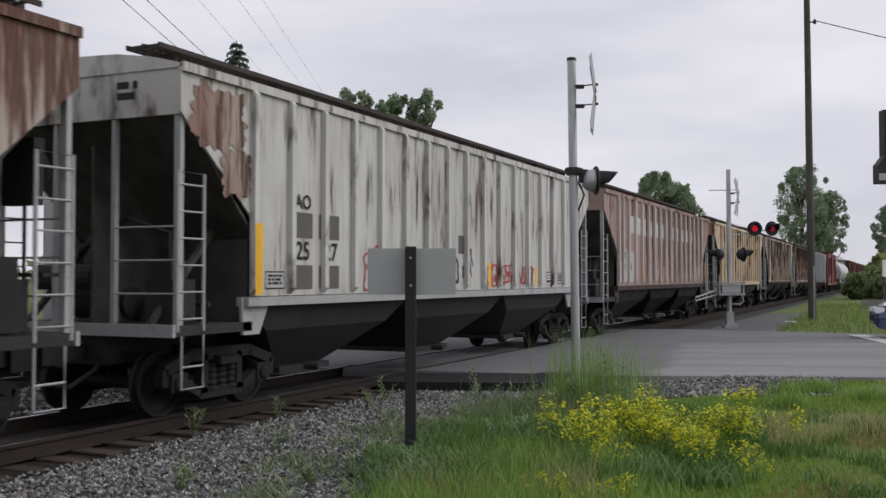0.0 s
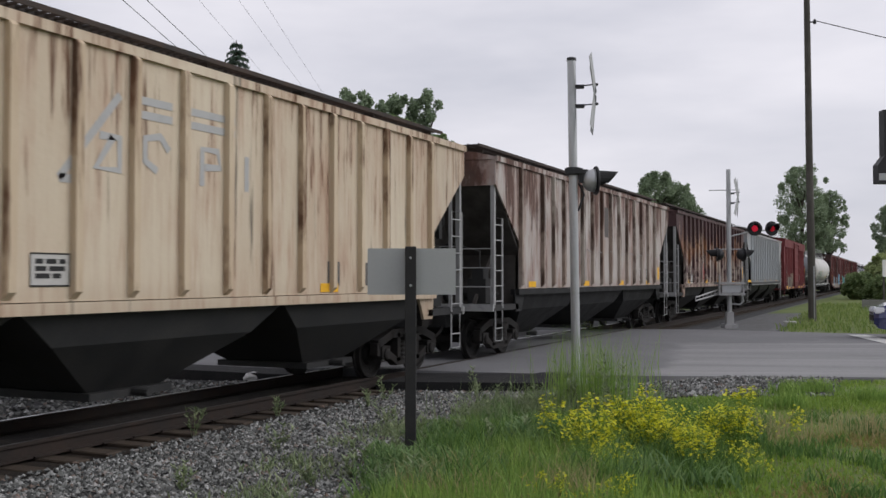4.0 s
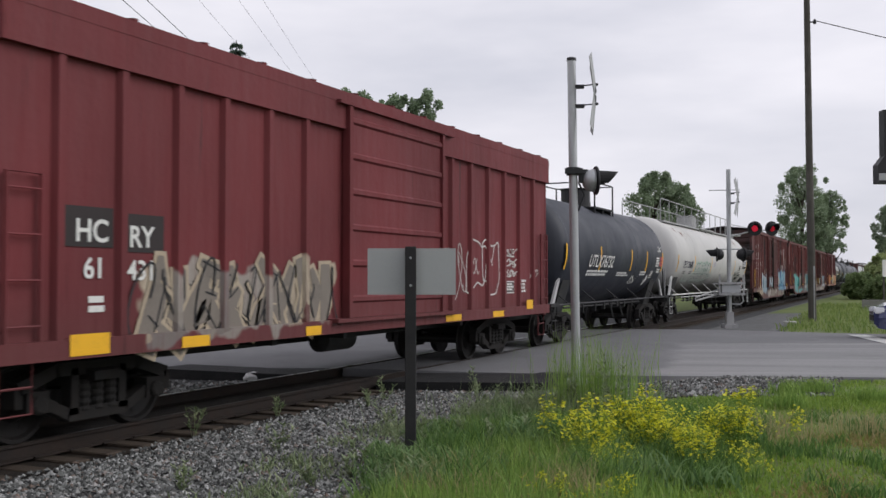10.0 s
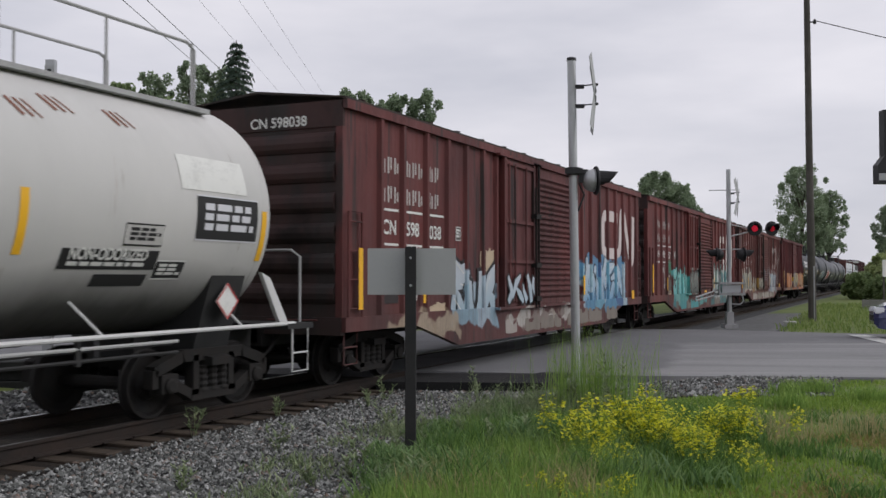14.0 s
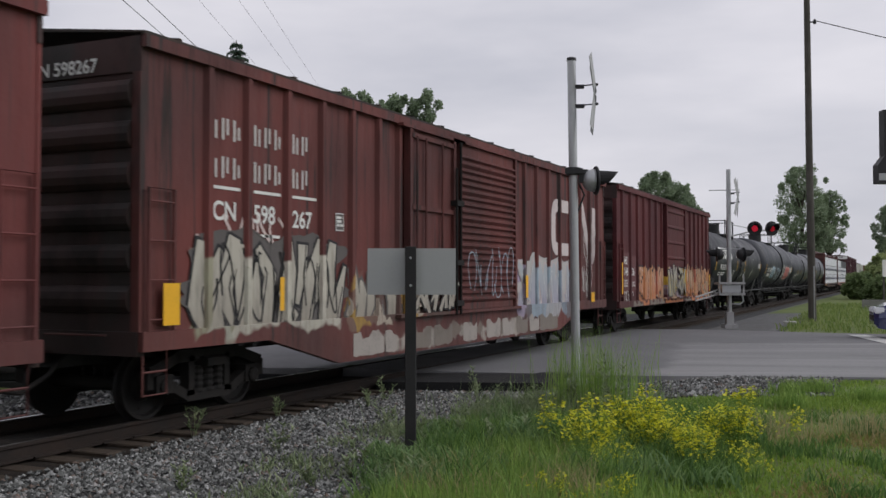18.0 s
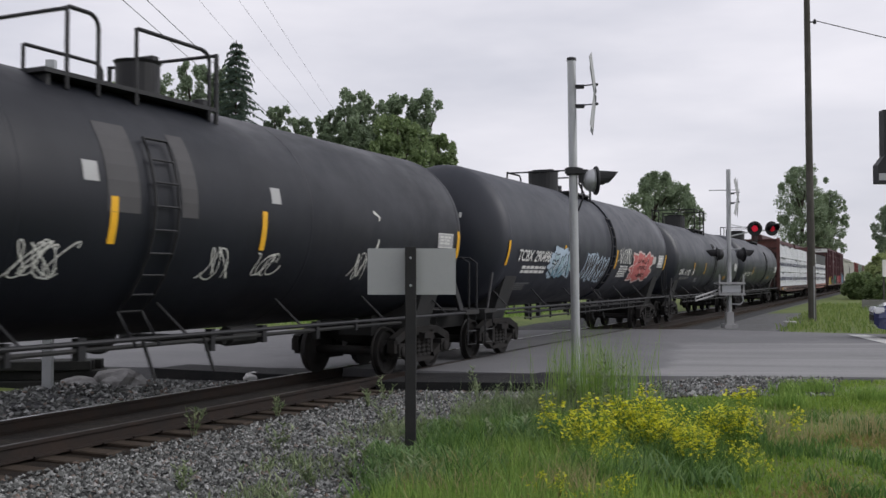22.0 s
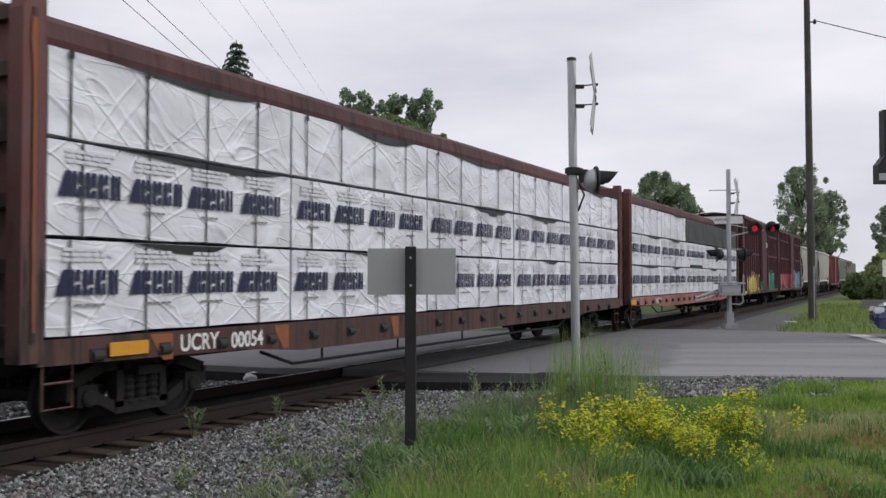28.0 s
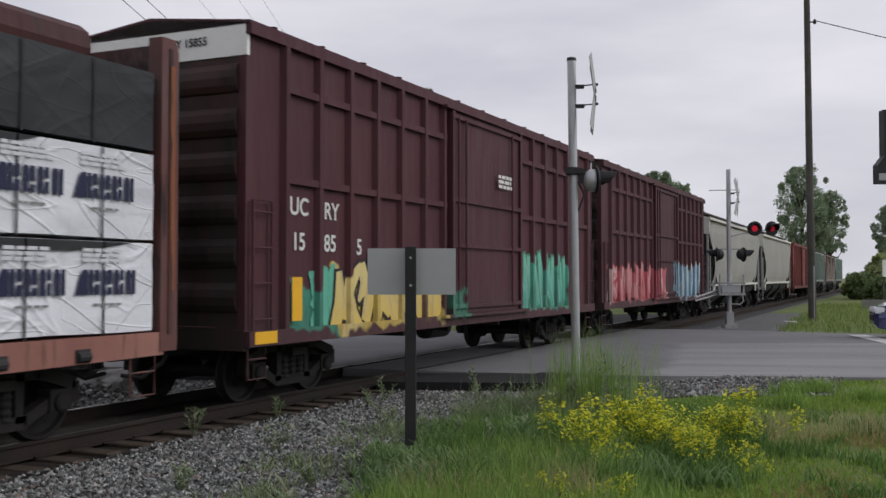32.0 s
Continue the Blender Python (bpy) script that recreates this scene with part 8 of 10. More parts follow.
def build_ground():
    def lines(lo, hi, fine_lo, fine_hi, step):
        v = [lo, lo * 0.6 + fine_lo * 0.4, fine_lo - 60, fine_lo - 25, fine_lo - 8]
        k = fine_lo
        while k < fine_hi:
            v.append(k)
            k += step
        return v + [fine_hi + 8, fine_hi + 25, fine_hi + 60, fine_hi + 200, hi]
    xs, ys = lines(-1800, 1800, -26, 16, 0.5), lines(-1500, 3000, -6, 52, 0.6)
    verts = []
    for x in xs:
        for y in ys:
            near = -27 < x < 17 and -7 < y < 53
            verts.append((x, y, ground_z(x, y) if near else (-0.32 if abs(x - TRACK_X) < 2.6 else -0.14)))
    n = len(ys)
    faces = [(i * n + j, (i + 1) * n + j, (i + 1) * n + j + 1, i * n + j + 1) for i in range(len(xs) - 1) for j in range(n - 1)]
    tagged(from_arrays("ground", verts, faces, M["earth"], True), "grassy earth beside the railway", "ground", kind="structure")
    # ballast
    rows, cols = [], [k * 0.8 for k in range(-14, 31)] + [36, 60, 120, 300, 900]
    cols = [-400, -100, -30] + cols
    prof = [(-8.2, -0.36), (-7.6, -0.24), (-3.2, -0.235), (-1.75, -0.20), (-1.5, -0.235), (1.36, -0.24), (1.62, -0.205), (3.3, -0.225), (5.2, -0.235), (5.6, -0.31)]
    verts, faces = [], []
    for y in cols:
        for d, z in prof:
            w = 0.25 * noise.noise(Vector((d, y * 0.6, 2))) if abs(d) > 3 else 0.0
            verts.append((TRACK_X + d + w, y, z + 0.012 * noise.noise(Vector((d * 2, y * 2, 7)))))
    m = len(prof)
    for i in range(len(cols) - 1):
        for j in range(m - 1):
            faces.append((i * m + j, i * m + j + 1, (i + 1) * m + j + 1, (i + 1) * m + j))
    tagged(from_arrays("ballast", verts, faces, M["gravel_bed"]), "grey crushed-stone ballast under the track", "ballast", kind="structure")
    bm = box(bmesh.new(), TRACK_X - 1.62, TRACK_X + 1.45, -40, 17.4, -0.3, -0.215)
    box(bm, TRACK_X - 1.62, TRACK_X + 1.62, 32.0, 120, -0.3, -0.205)
    for y0, y1 in ((-40, 16.9), (33.0, 120)):
        box(bm, TRACK_X - 0.67, TRACK_X + 0.67, y0, y1, -0.3, -0.166)
    tagged(part("track_bed", bm, M["shaded_bed"]), "dark track bed between the ties, with the train's shade in its colour", "track bed", kind="structure")


def scatter_stones(name, label, count, where, seed, size=(0.025, 0.055)):
    """Loose angular stones lying on the bed."""
    rnd = np.random.RandomState(seed)
    base = np.array([(1, 0, 0), (-1, 0, 0), (0, 1, 0), (0, -1, 0), (0, 0, 1), (0, 0, -1)], float)
    tri = np.array([(0, 2, 4), (2, 1, 4), (1, 3, 4), (3, 0, 4), (2, 0, 5), (1, 2, 5), (3, 1, 5), (0, 3, 5)])
    verts, faces = [], []
    for i in range(count):
        x, y, z = where(rnd)
        s = rnd.uniform(*size)
        a = rnd.uniform(0, 6.28)
        p = base * (s * rnd.uniform(0.6, 1.25, (6, 3)))
        p += rnd.uniform(-0.42, 0.42, (6, 3)) * s
        c, q = math.cos(a), math.sin(a)
        p = np.stack([p[:, 0] * c - p[:, 1] * q, p[:, 0] * q + p[:, 1] * c, p[:, 2] * 0.75], 1) + (x, y, z + s * 0.25)
        verts.append(p)
        faces.append(tri + 6 * i)
    ob = from_arrays(name, np.concatenate(verts).tolist(), np.concatenate(faces).tolist(), M["stone"])
    return tagged(ob, label, "gravel", kind="stuff")


def build_track():
    def bed(rnd):
        while True:
            d = rnd.uniform(1.35, 5.4)
            y = rnd.uniform(3.0, 17.2)
            inside = bank(TRACK_X + d, y)
            if rnd.uniform() < min(1.0, (d - 1.3) / 0.3) * (1.0 if d > 1.62 else 0.35) * (1.0 - min(1.0, max(0.0, (inside + 0.1) / 0.7))) and not (y > 15.2 + 0.36 * max(0.0, d - 2.2) and d < 3.6):
                z = -0.185 - 0.04 * min(1.0, max(0.0, (d - 1.5) / 1.8)) - 0.008 * max(0.0, (d - 3.3) / 1.9)
                return TRACK_X + d, y, z
    scatter_stones("near_ballast_stones", "loose grey crushed stones beside the rails", 46000, bed, 5, (0.015, 0.036))

    def back(rnd):
        d, y = rnd.uniform(1.4, 5.0), rnd.uniform(-10.0, 3.2)
        return TRACK_X + d, y, -0.185 - 0.04 * min(1.0, max(0.0, (d - 1.5) / 1.8)) - 0.008 * max(0.0, (d - 3.3) / 1.9)
    scatter_stones("side_ballast_stones", "loose grey crushed stones along the track", 9000, back, 8, (0.02, 0.045))

    def far(rnd):
        d = -1.35 - 4.0 * rnd.uniform() ** 1.3
        y = rnd.uniform(2.0, 16.5)
        mound = 0.22 * math.exp(-((d + 3.6) ** 2) / 0.9 - ((y - 12.6) ** 2) / 4.0)
        z = -0.175 if d > -1.3 else -0.175 - 0.12 * min(1.0, (-1.3 - d) / 2.0)
        return TRACK_X + d, y, z + mound
    scatter_stones("far_ballast_stones", "loose crushed stones and a low mound across the rails", 8000, far, 6, (0.022, 0.055))

    def verge(rnd):
        u = rnd.uniform(0, 1)
        x = -8.0 + 7.0 * u
        y = 17.0 + 0.42 * (x + 8.0) - 3.2 * rnd.uniform() ** 1.2 + 0.1
        return x, y, max(ground_z(x, y) + 0.005, -0.235 if x < TRACK_X + 5.2 else -0.4)
    scatter_stones("roadside_stones", "broken stones along the road edge", 11000, verge, 7, (0.02, 0.055))
    track = thing("railway_track", "single railway track of steel rails on wooden ties", "railway track")
    tagged(track, kind="structure")
    prof = [(-0.075, -0.175), (0.075, -0.175), (0.075, -0.16), (0.012, -0.145), (0.010, -0.045), (0.036, -0.035), (0.037, -0.006), (0.028, 0.0), (-0.028, 0.0), (-0.037, -0.006), (-0.036, -0.035), (-0.010, -0.045), (-0.012, -0.145), (-0.075, -0.16)]
    for s in (1, -1):
        bm = prism_y(bmesh.new(), [(TRACK_X + s * 0.755 + x, z - 0.002) for x, z in prof], -420, 900)
        rail = part("rail", bm, M["rail_side"], track)
        bm = box(bmesh.new(), TRACK_X + s * 0.755 - 0.027, TRACK_X + s * 0.755 + 0.027, -420, 900, -0.001, 0.002)
        # near head: darker copy of the steel, for the sky reflection the train blocks
        part("worn_rail_head", bm, M["rail_top"] if s < 0 else M["rail_shaded"], rail)
    bm = box(bmesh.new(), -1.3, 1.3, -0.115, 0.115, -0.34, -0.172)
    bmesh.ops.bevel(bm, geom=bm.edges[:], offset=0.012, segments=1, affect="EDGES")
    me = bpy.data.meshes.new("tie")
    bm.to_mesh(me)
    bm.free()
    me.materials.append(M["tie_wood"])
    rnd = random.Random(9)
    y = -9.0
    while y < 40:
        if not 17.0 < y < 32.5:
            shared("tie", me, track, pose(TRACK_X + rnd.uniform(-0.1, 0.12), y + rnd.uniform(-0.03, 0.03), rnd.uniform(-0.03, 0.004), 0, 0, rnd.uniform(-2.5, 2.5)))
        y += 0.50
    bm = bmesh.new()
    y = 40.2
    while y < 260:
        box(bm, TRACK_X - 1.3, TRACK_X + 1.3, y - 0.11, y + 0.11, -0.34, -0.172)
        y += 0.53
    tagged(part("far_ties", bm, M["tie_wood"], track), kind="stuff")
    plate = box(bmesh.new(), -0.1, 0.1, -0.17, 0.17, -0.176, -0.158)
    mp = bpy.data.meshes.new("tie_plate")
    plate.to_mesh(mp)
    plate.free()
    mp.materials.append(M["rail_side"])
    y = 2.0
    while y < 16.9:
        shared("tie_plate", mp, track, pose(TRACK_X + 0.755, y, 0))
        y += 0.5


def build_road():
    near = ((-60, 3.0), (-30, 12.5), (-14.1, 16.0), (-10.6, 16.6), (-8.0, 17.0), (-5.3, 18.2), (-0.9, 20.0), (3.0, 20.8), (40, 27.0))
    far = ((40, 43.0), (3.0, 35.2), (-1.6, 35.6), (-5.5, 36.2), (-7.6, 34.2), (-10.8, 32.4), (-14, 31.6), (-30, 27.0), (-60, 19.0))
    # three pieces, parted by the two flangeways
    def clip_line(line, x):
        for (x0, y0), (x1, y1) in zip(line, line[1:]):
            if min(x0, x1) <= x <= max(x0, x1):
                return y0 + (y1 - y0) * (x - x0) / (x1 - x0)
    pieces = ((-60, TRACK_X - 0.80), (TRACK_X - 0.64, TRACK_X + 0.64), (TRACK_X + 0.80, 40))
    for i, (a, b) in enumerate(pieces):
        xs = [a + (b - a) * k / 24 for k in range(25)]
        verts, faces = [], []
        for x in xs:
            y0, y1 = clip_line(near, x), clip_line(far, x)
            y0 += 0.12 * noise.noise(Vector((x * 1.1, 3, 1)))
            y1 += 0.15 * noise.noise(Vector((x * 1.1, 9, 1)))
            d = abs(x - TRACK_X)
            z = -0.012 - 0.085 * min(1.0, max(0.0, (d - 1.2) / 3.0))
            for y, zz in ((y0, z - 0.22), (y0 + 0.03, z), (y0 + (y1 - y0) * 0.5, z + 0.012), (y1 - 0.03, z), (y1, z - 0.22)):
                verts.append((x, y, zz))
        for k in range(24):
            for j in range(4):
                faces.append((k * 5 + j, (k + 1) * 5 + j, (k + 1) * 5 + j + 1, k * 5 + j + 1))
        tagged(from_arrays("road" if i != 1 else "crossing_panel", verts, faces, M["asphalt"]), "worn grey asphalt road over the railway crossing" if i != 1 else "asphalt panel between the rails at the crossing", "road", kind="structure")
    # loose gravel between the road and the grass
    verts, faces = [], []
    for k in range(21):
        x = -8.1 + 7.6 * k / 20
        for j in range(4):
            y = road_edge(x) + 0.25 - (2.6 if x < -3 else 2.6 - 1.6 * (x + 3) / 2.5) * j / 3
            y += 0.2 * noise.noise(Vector((x, j * 3.0, 4))) if j == 3 else 0.0
            verts.append((x, y, ground_z(x, y) + (0.012 if j < 3 else -0.01)))
    for k in range(20):
        for j in range(3):
            faces.append((k * 4 + j, k * 4 + j + 1, (k + 1) * 4 + j + 1, (k + 1) * 4 + j))
    tagged(from_arrays("gravel_verge", verts, faces, M["gravel_bed"]), "grey gravel verge along the road", "gravel", kind="structure")
    # gravel across the road, between the track and the grass
    verts, faces = [], []
    for k in range(25):
        y = 33.2 + 2.8 * k
        x1 = -3.9 - 0.03 * (y - 38) + 0.5 * noise.noise(Vector((y * 0.4, 2, 6)))
        for j in range(6):
            x = TRACK_X + 1.9 + (x1 - TRACK_X - 1.9) * j / 5
            verts.append((x, y, (-0.205 + 0.03 * j / 5 if 0 < j < 5 else -0.3)))
    for k in range(24):
        for j in range(5):
            faces.append((k * 6 + j, k * 6 + j + 1, (k + 1) * 6 + j + 1, (k + 1) * 6 + j))
    tagged(from_arrays("gravel_verge", verts, faces, M["gravel_pale"]), "pale grey gravel beside the far signal", "gravel", kind="structure")
    # the broken-off shoulder, its low shadow put into a dark colour, and the flangeway fillers
    bm = box(bmesh.new(), TRACK_X + 0.92, -5.6, 15.25, 17.35, -0.28, -0.06)
    for v in bm.verts:
        v.co.y += 0.36 * (v.co.x + 8.3) * (1 if v.co.x > -7 else 0.4)
    tagged(part("road_shoulder", bm, M["asphalt_dark"]), "broken asphalt shoulder at the crossing, coloured dark for the shadow there", "road", kind="structure")
    bm = box(bmesh.new(), TRACK_X - 4.2, TRACK_X - 0.95, 15.5, 16.55, -0.28, -0.045)
    tagged(part("road_shoulder", bm, M["asphalt_dark"]), "dark asphalt shoulder across the rails", "road", kind="structure")
    bm = bmesh.new()
    bm.faces.new([bm.verts.new(spot(r, a, -0.078)) for r, a in ((12.95, 31.9), (13.55, 31.9), (12.9, 27.0), (12.15, 27.0))][::-1])
    part_ob = part("road_marking", bm, M["road_white"])
    tagged(part_ob, "worn white stop line on the road", "road marking", kind="structure")


build_ground()
build_track()
build_road()


# ---- plants ----
def leaf_material(name, c1, c2, c3, rough=0.6):
    n = Net(name)
    r = n.add("NewGeometry").outputs["Random Per Island"]
    c = n.mix(n.ramp(r, 0.0, 0.6), c1, c2)
    c = n.mix(n.ramp(r, 0.6, 1.0), c, c3)
    m = n.done(c, rough, 0.0, 0.3)
    # thin blades: part of the light passes through
    thin = n.add("BsdfTranslucent", Color=c)
    both = n.add("MixShader")
    both.inputs[0].default_value = 0.4
    n.t.links.new(n.bsdf.outputs[0], both.inputs[1])
    n.t.links.new(thin.outputs[0], both.inputs[2])
    n.t.links.new(both.outputs[0], n.t.nodes["Material Output"].inputs["Surface"])
    return m


M["leaf"] = leaf_material("tree_leaves", (0.19, 0.25, 0.155), (0.24, 0.305, 0.195), (0.30, 0.365, 0.235))
M["leaf_light"] = leaf_material("light_leaves", (0.16, 0.225, 0.10), (0.21, 0.28, 0.125), (0.27, 0.335, 0.16))
M["leaf_bright"] = leaf_material("bright_bush_leaves", (0.27, 0.33, 0.15), (0.36, 0.42, 0.19), (0.45, 0.50, 0.24))
M["needle"] = leaf_material("spruce_needles", (0.085, 0.12, 0.10), (0.11, 0.155, 0.12), (0.145, 0.19, 0.14))
M["bark"] = surface("tree_bark", (0.05, 0.042, 0.035), (0.09, 0.075, 0.06), 3.0, 0.95, 0.0, 0.6, 30.0)
M["grass"] = leaf_material("grass_blades", (0.14, 0.245, 0.055), (0.225, 0.355, 0.08), (0.33, 0.44, 0.115))
M["grass_far"] = leaf_material("far_verge_grass", (0.13, 0.20, 0.05), (0.20, 0.275, 0.075), (0.29, 0.335, 0.12))
M["grass_dark"] = leaf_material("dark_grass_blades", (0.06, 0.13, 0.033), (0.105, 0.2, 0.05), (0.16, 0.265, 0.07))
M["grass_brown"] = leaf_material("trampled_grass", (0.26, 0.20, 0.08), (0.31, 0.25, 0.10), (0.22, 0.23, 0.075))
M["lawn"] = leaf_material("lawn_grass", (0.135, 0.23, 0.035), (0.21, 0.325, 0.05), (0.30, 0.39, 0.085))
M["grass_dry"] = leaf_material("dry_grass", (0.36, 0.32, 0.16), (0.44, 0.37, 0.2), (0.24, 0.28, 0.11))
M["petal"] = leaf_material("yellow_petals", (0.63, 0.62, 0.03), (0.74, 0.71, 0.045), (0.40, 0.50, 0.05))
M["weed_dark"] = leaf_material("blue_green_weed", (0.10, 0.18, 0.065), (0.165, 0.265, 0.10), (0.24, 0.335, 0.14))
M["weed"] = leaf_material("grey_green_weed", (0.14, 0.19, 0.095), (0.22, 0.28, 0.145), (0.34, 0.385, 0.22))


def leaf_cards(rnd, centres, radii, count, size, tall=1.0):
    """Small bent leaves round many clump centres, as vertices and faces."""
    k = rnd.randint(0, len(centres), count)
    d = rnd.normal(size=(count, 3))
    d /= np.linalg.norm(d, axis=1)[:, None]
    p = centres[k] + d * np.array((1.0, 1.0, tall)) * (radii[k] * rnd.uniform(0.1, 1.0, count) ** 0.5)[:, None]
    a = rnd.normal(size=(count, 3))
    a /= np.linalg.norm(a, axis=1)[:, None]
    b = np.cross(a, rnd.normal(size=(count, 3)))
    b /= np.linalg.norm(b, axis=1)[:, None]
    s = (size * rnd.uniform(0.6, 1.3, count))[:, None]
    v = np.stack([p - a * s, p + b * s * 0.55, p + a * s, p - b * s * 0.55], 1).reshape(-1, 3)
    f = np.arange(count * 4).reshape(-1, 4)
    return v, f


def broad_tree(name, label, right, ahead, height, width, low, seed, leaves=5200, size=0.24, material=None, lean=0.0):
    rnd = np.random.RandomState(seed)
    at = spot(right, ahead, -0.15)
    tree = thing(name, label, "tree", "trees round the crossing", Matrix.Translation(at))
    bm = bmesh.new()
    tube(bm, [(0, 0, -0.2), (0.1 * lean, 0, height * 0.3), (0.25 * lean, 0.1, height * 0.6), (0.4 * lean, 0, height * 0.86)], 0.035 * height * 0.55, 9, 0.03)
    trunk = part("trunk", bm, M["bark"], tree)
    centres, radii = [], []
    n = 150
    for i in range(n):
        w, u = rnd.uniform(0, 6.28), (i + rnd.uniform(0, 1)) / n
        z = low + (height - low) * u
        belt = math.sin(math.pi * (0.14 + 0.78 * u)) ** 0.6 * (0.86 + 0.2 * math.sin(3 * w + seed) * math.sin(7 * u + seed))
        rr = width / 2 * belt * rnd.uniform(0.05, 1.0) ** 0.6
        centres.append((rr * math.cos(w) + 0.3 * lean * u, rr * math.sin(w), z))
        radii.append(width * rnd.uniform(0.05, 0.125) * (1.0 if u < 0.85 else 0.75))
    centres, radii = np.array(centres), np.array(radii)
    for i in range(0, n, 7):
        bm = bmesh.new()
        c = centres[i]
        z0 = max(height * 0.18, c[2] - 0.28 * height)
        tube(bm, [(0, 0, z0), (c[0] * 0.5, c[1] * 0.5, (z0 + c[2]) / 2 + 0.2), tuple(c)], 0.009 * height, 6, 0.02)
        part("limb", bm, M["bark"], tree)
    v, f = leaf_cards(rnd, centres, radii, int(leaves * 3.6), size * 0.62, 1.25)
    ob = from_arrays("crown", v.tolist(), f.tolist(), material or M["leaf"])
    ob.parent = tree
    return tree


def spruce(right, ahead, height, width, seed):
    rnd = np.random.RandomState(seed)
    tree = thing("spruce_tree", "dark narrow spruce standing above the other trees", "tree", "trees round the crossing", Matrix.Translation(spot(right, ahead, -0.15)))
    part("trunk", tube(bmesh.new(), [(0, 0, -0.2), (0, 0, height)], 0.22, 8, 0.02), M["bark"], tree)
    v, f = [], []
    n = 0
    z = 1.0
    while z < height - 0.1:
        u = (z - 1.0) / (height - 1.0)
        r = width / 2 * (1 - u) ** 0.75 + 0.1
        for k in range(13):
            w = rnd.uniform(0, 6.28)
            rr = r * rnd.uniform(0.6, 1.25)
            d = np.array((math.cos(w), math.sin(w), 0))
            s = np.array((-math.sin(w), math.cos(w), 0))
            for q in range(7):
                t0 = q / 7
                p = d * rr * (0.15 + 0.85 * t0) + np.array((0, 0, z - 0.32 * rr * t0 + 0.08 * math.sin(t0 * 3)))
                for side in (-1, 1):
                    ln = (0.34 - 0.18 * t0) * (0.5 + r * 0.4)
                    e = p + s * side * ln + d * ln * 0.7 + np.array((0, 0, rnd.uniform(-0.34, 0.12)))
                    v += [p, p + d * 0.1, e, p - np.array((0, 0, 0.1))]
                    f.append((n, n + 1, n + 2, n + 3))
                    n += 4
        z += 0.36
    ob = from_arrays("crown", [tuple(p) for p in v], f, M["needle"])
    ob.parent = tree
    return tree


def build_trees():
    lab = "leafy green deciduous tree behind the railway"
    for r, a, h, w, low, sd, m in ((-20.0, 62, 13.9, 5.0, 2.0, 1, "leaf_light"), (-17.8, 61, 14.2, 5.0, 2.0, 2, "leaf"), (-15.8, 63, 15.5, 4.6, 2.0, 3, "leaf"), (-13.9, 62, 14.9, 4.0, 2.0, 4, "leaf"), (-15.6, 59, 12.2, 6.0, 1.0, 15, "leaf_light"), (-18.5, 59, 11.0, 6.0, 1.0, 16, "leaf_light")):
        broad_tree("deciduous_tree", lab, r, a, h, w, low, sd, 4200, 0.2, M[m])
    spruce(-12.65, 60.5, 16.45, 8.5, 5)
    for r, a, h, w, low, sd, m in ((-10.4, 62, 12.4, 3.2, 3.0, 6, "leaf"), (-8.8, 61, 11.6, 3.0, 3.0, 7, "leaf"), (-7.2, 62, 12.1, 3.2, 3.0, 8, "leaf"), (-5.4, 61, 13.3, 4.6, 1.0, 9, "leaf"), (-3.4, 62, 13.1, 5.2, 1.0, 10, "leaf"), (-1.4, 61, 13.2, 4.4, 1.0, 11, "leaf"), (-0.1, 60, 10.4, 3.6, 1.0, 12, "leaf_light"), (-2.6, 58, 11.2, 5.0, 1.0, 17, "leaf_light"), (-5.0, 58, 11.0, 4.0, 1.0, 18, "leaf")):
        broad_tree("deciduous_tree", lab, r, a, h, w, low, sd, 3000 if w < 3.5 else 4600, 0.2, M[m])
    broad_tree("deciduous_tree", "round dark tree far behind the crossing", 21.3, 100, 12.3, 6.4, 4.0, 21, 3400, 0.26, M["leaf"])
    broad_tree("deciduous_tree", "round dark tree far behind the crossing", 24.0, 101, 11.2, 5.2, 4.0, 22, 2300, 0.26, M["leaf"])
    broad_tree("deciduous_tree", "tall spreading tree far along the railway", 67.2, 186, 22.3, 13.4, 5.0, 23, 5200, 0.36, M["leaf"])
    broad_tree("deciduous_tree", "tall spreading tree far along the railway", 73.0, 188, 17.8, 8.0, 7.0, 24, 2600, 0.36, M["leaf"])
    for r, a, h, w, low, sd, m in ((36.0, 86, 2.2, 3.0, 0.2, 31, "leaf_light"), (38.2, 87, 3.8, 3.2, 0.2, 32, "leaf_bright"), (37.4, 84, 2.0, 3.0, 0.2, 36, "leaf_light"), (40.6, 88, 5.2, 4.0, 0.3, 33, "leaf_bright"), (43.8, 90, 6.8, 5.0, 0.3, 34, "leaf_bright"), (41.0, 84, 2.2, 4.4, 0.2, 38, "leaf_light"), (43.6, 96, 8.8, 4.2, 4.0, 35, "leaf"), (50, 88, 9, 7, 1.0, 37, "leaf")):
        broad_tree("bush" if h < 8 else "deciduous_tree", "dense green bush beside the railway", r, a, h, w, low, sd, 3800, 0.2, M[m])
    # far woods that close the place all round
    rnd = np.random.RandomState(77)
    centres, radii = [], []
    for k in range(900):
        w = rnd.uniform(0, 6.28)
        d = rnd.uniform(300, 420)
        x, y = d * math.cos(w), d * math.sin(w)
        if abs(x - TRACK_X) < 8:
            continue
        h = rnd.uniform(1.0, 8.0)
        centres.append((x, y, h))
        radii.append(rnd.uniform(2.5, 5.0))
    v, f = leaf_cards(rnd, np.array(centres), np.array(radii), 26000, 1.5)
    tagged(from_arrays("far_woods", v.tolist(), f.tolist(), M["leaf"]), "distant green woods on the horizon", "woods", kind="stuff")


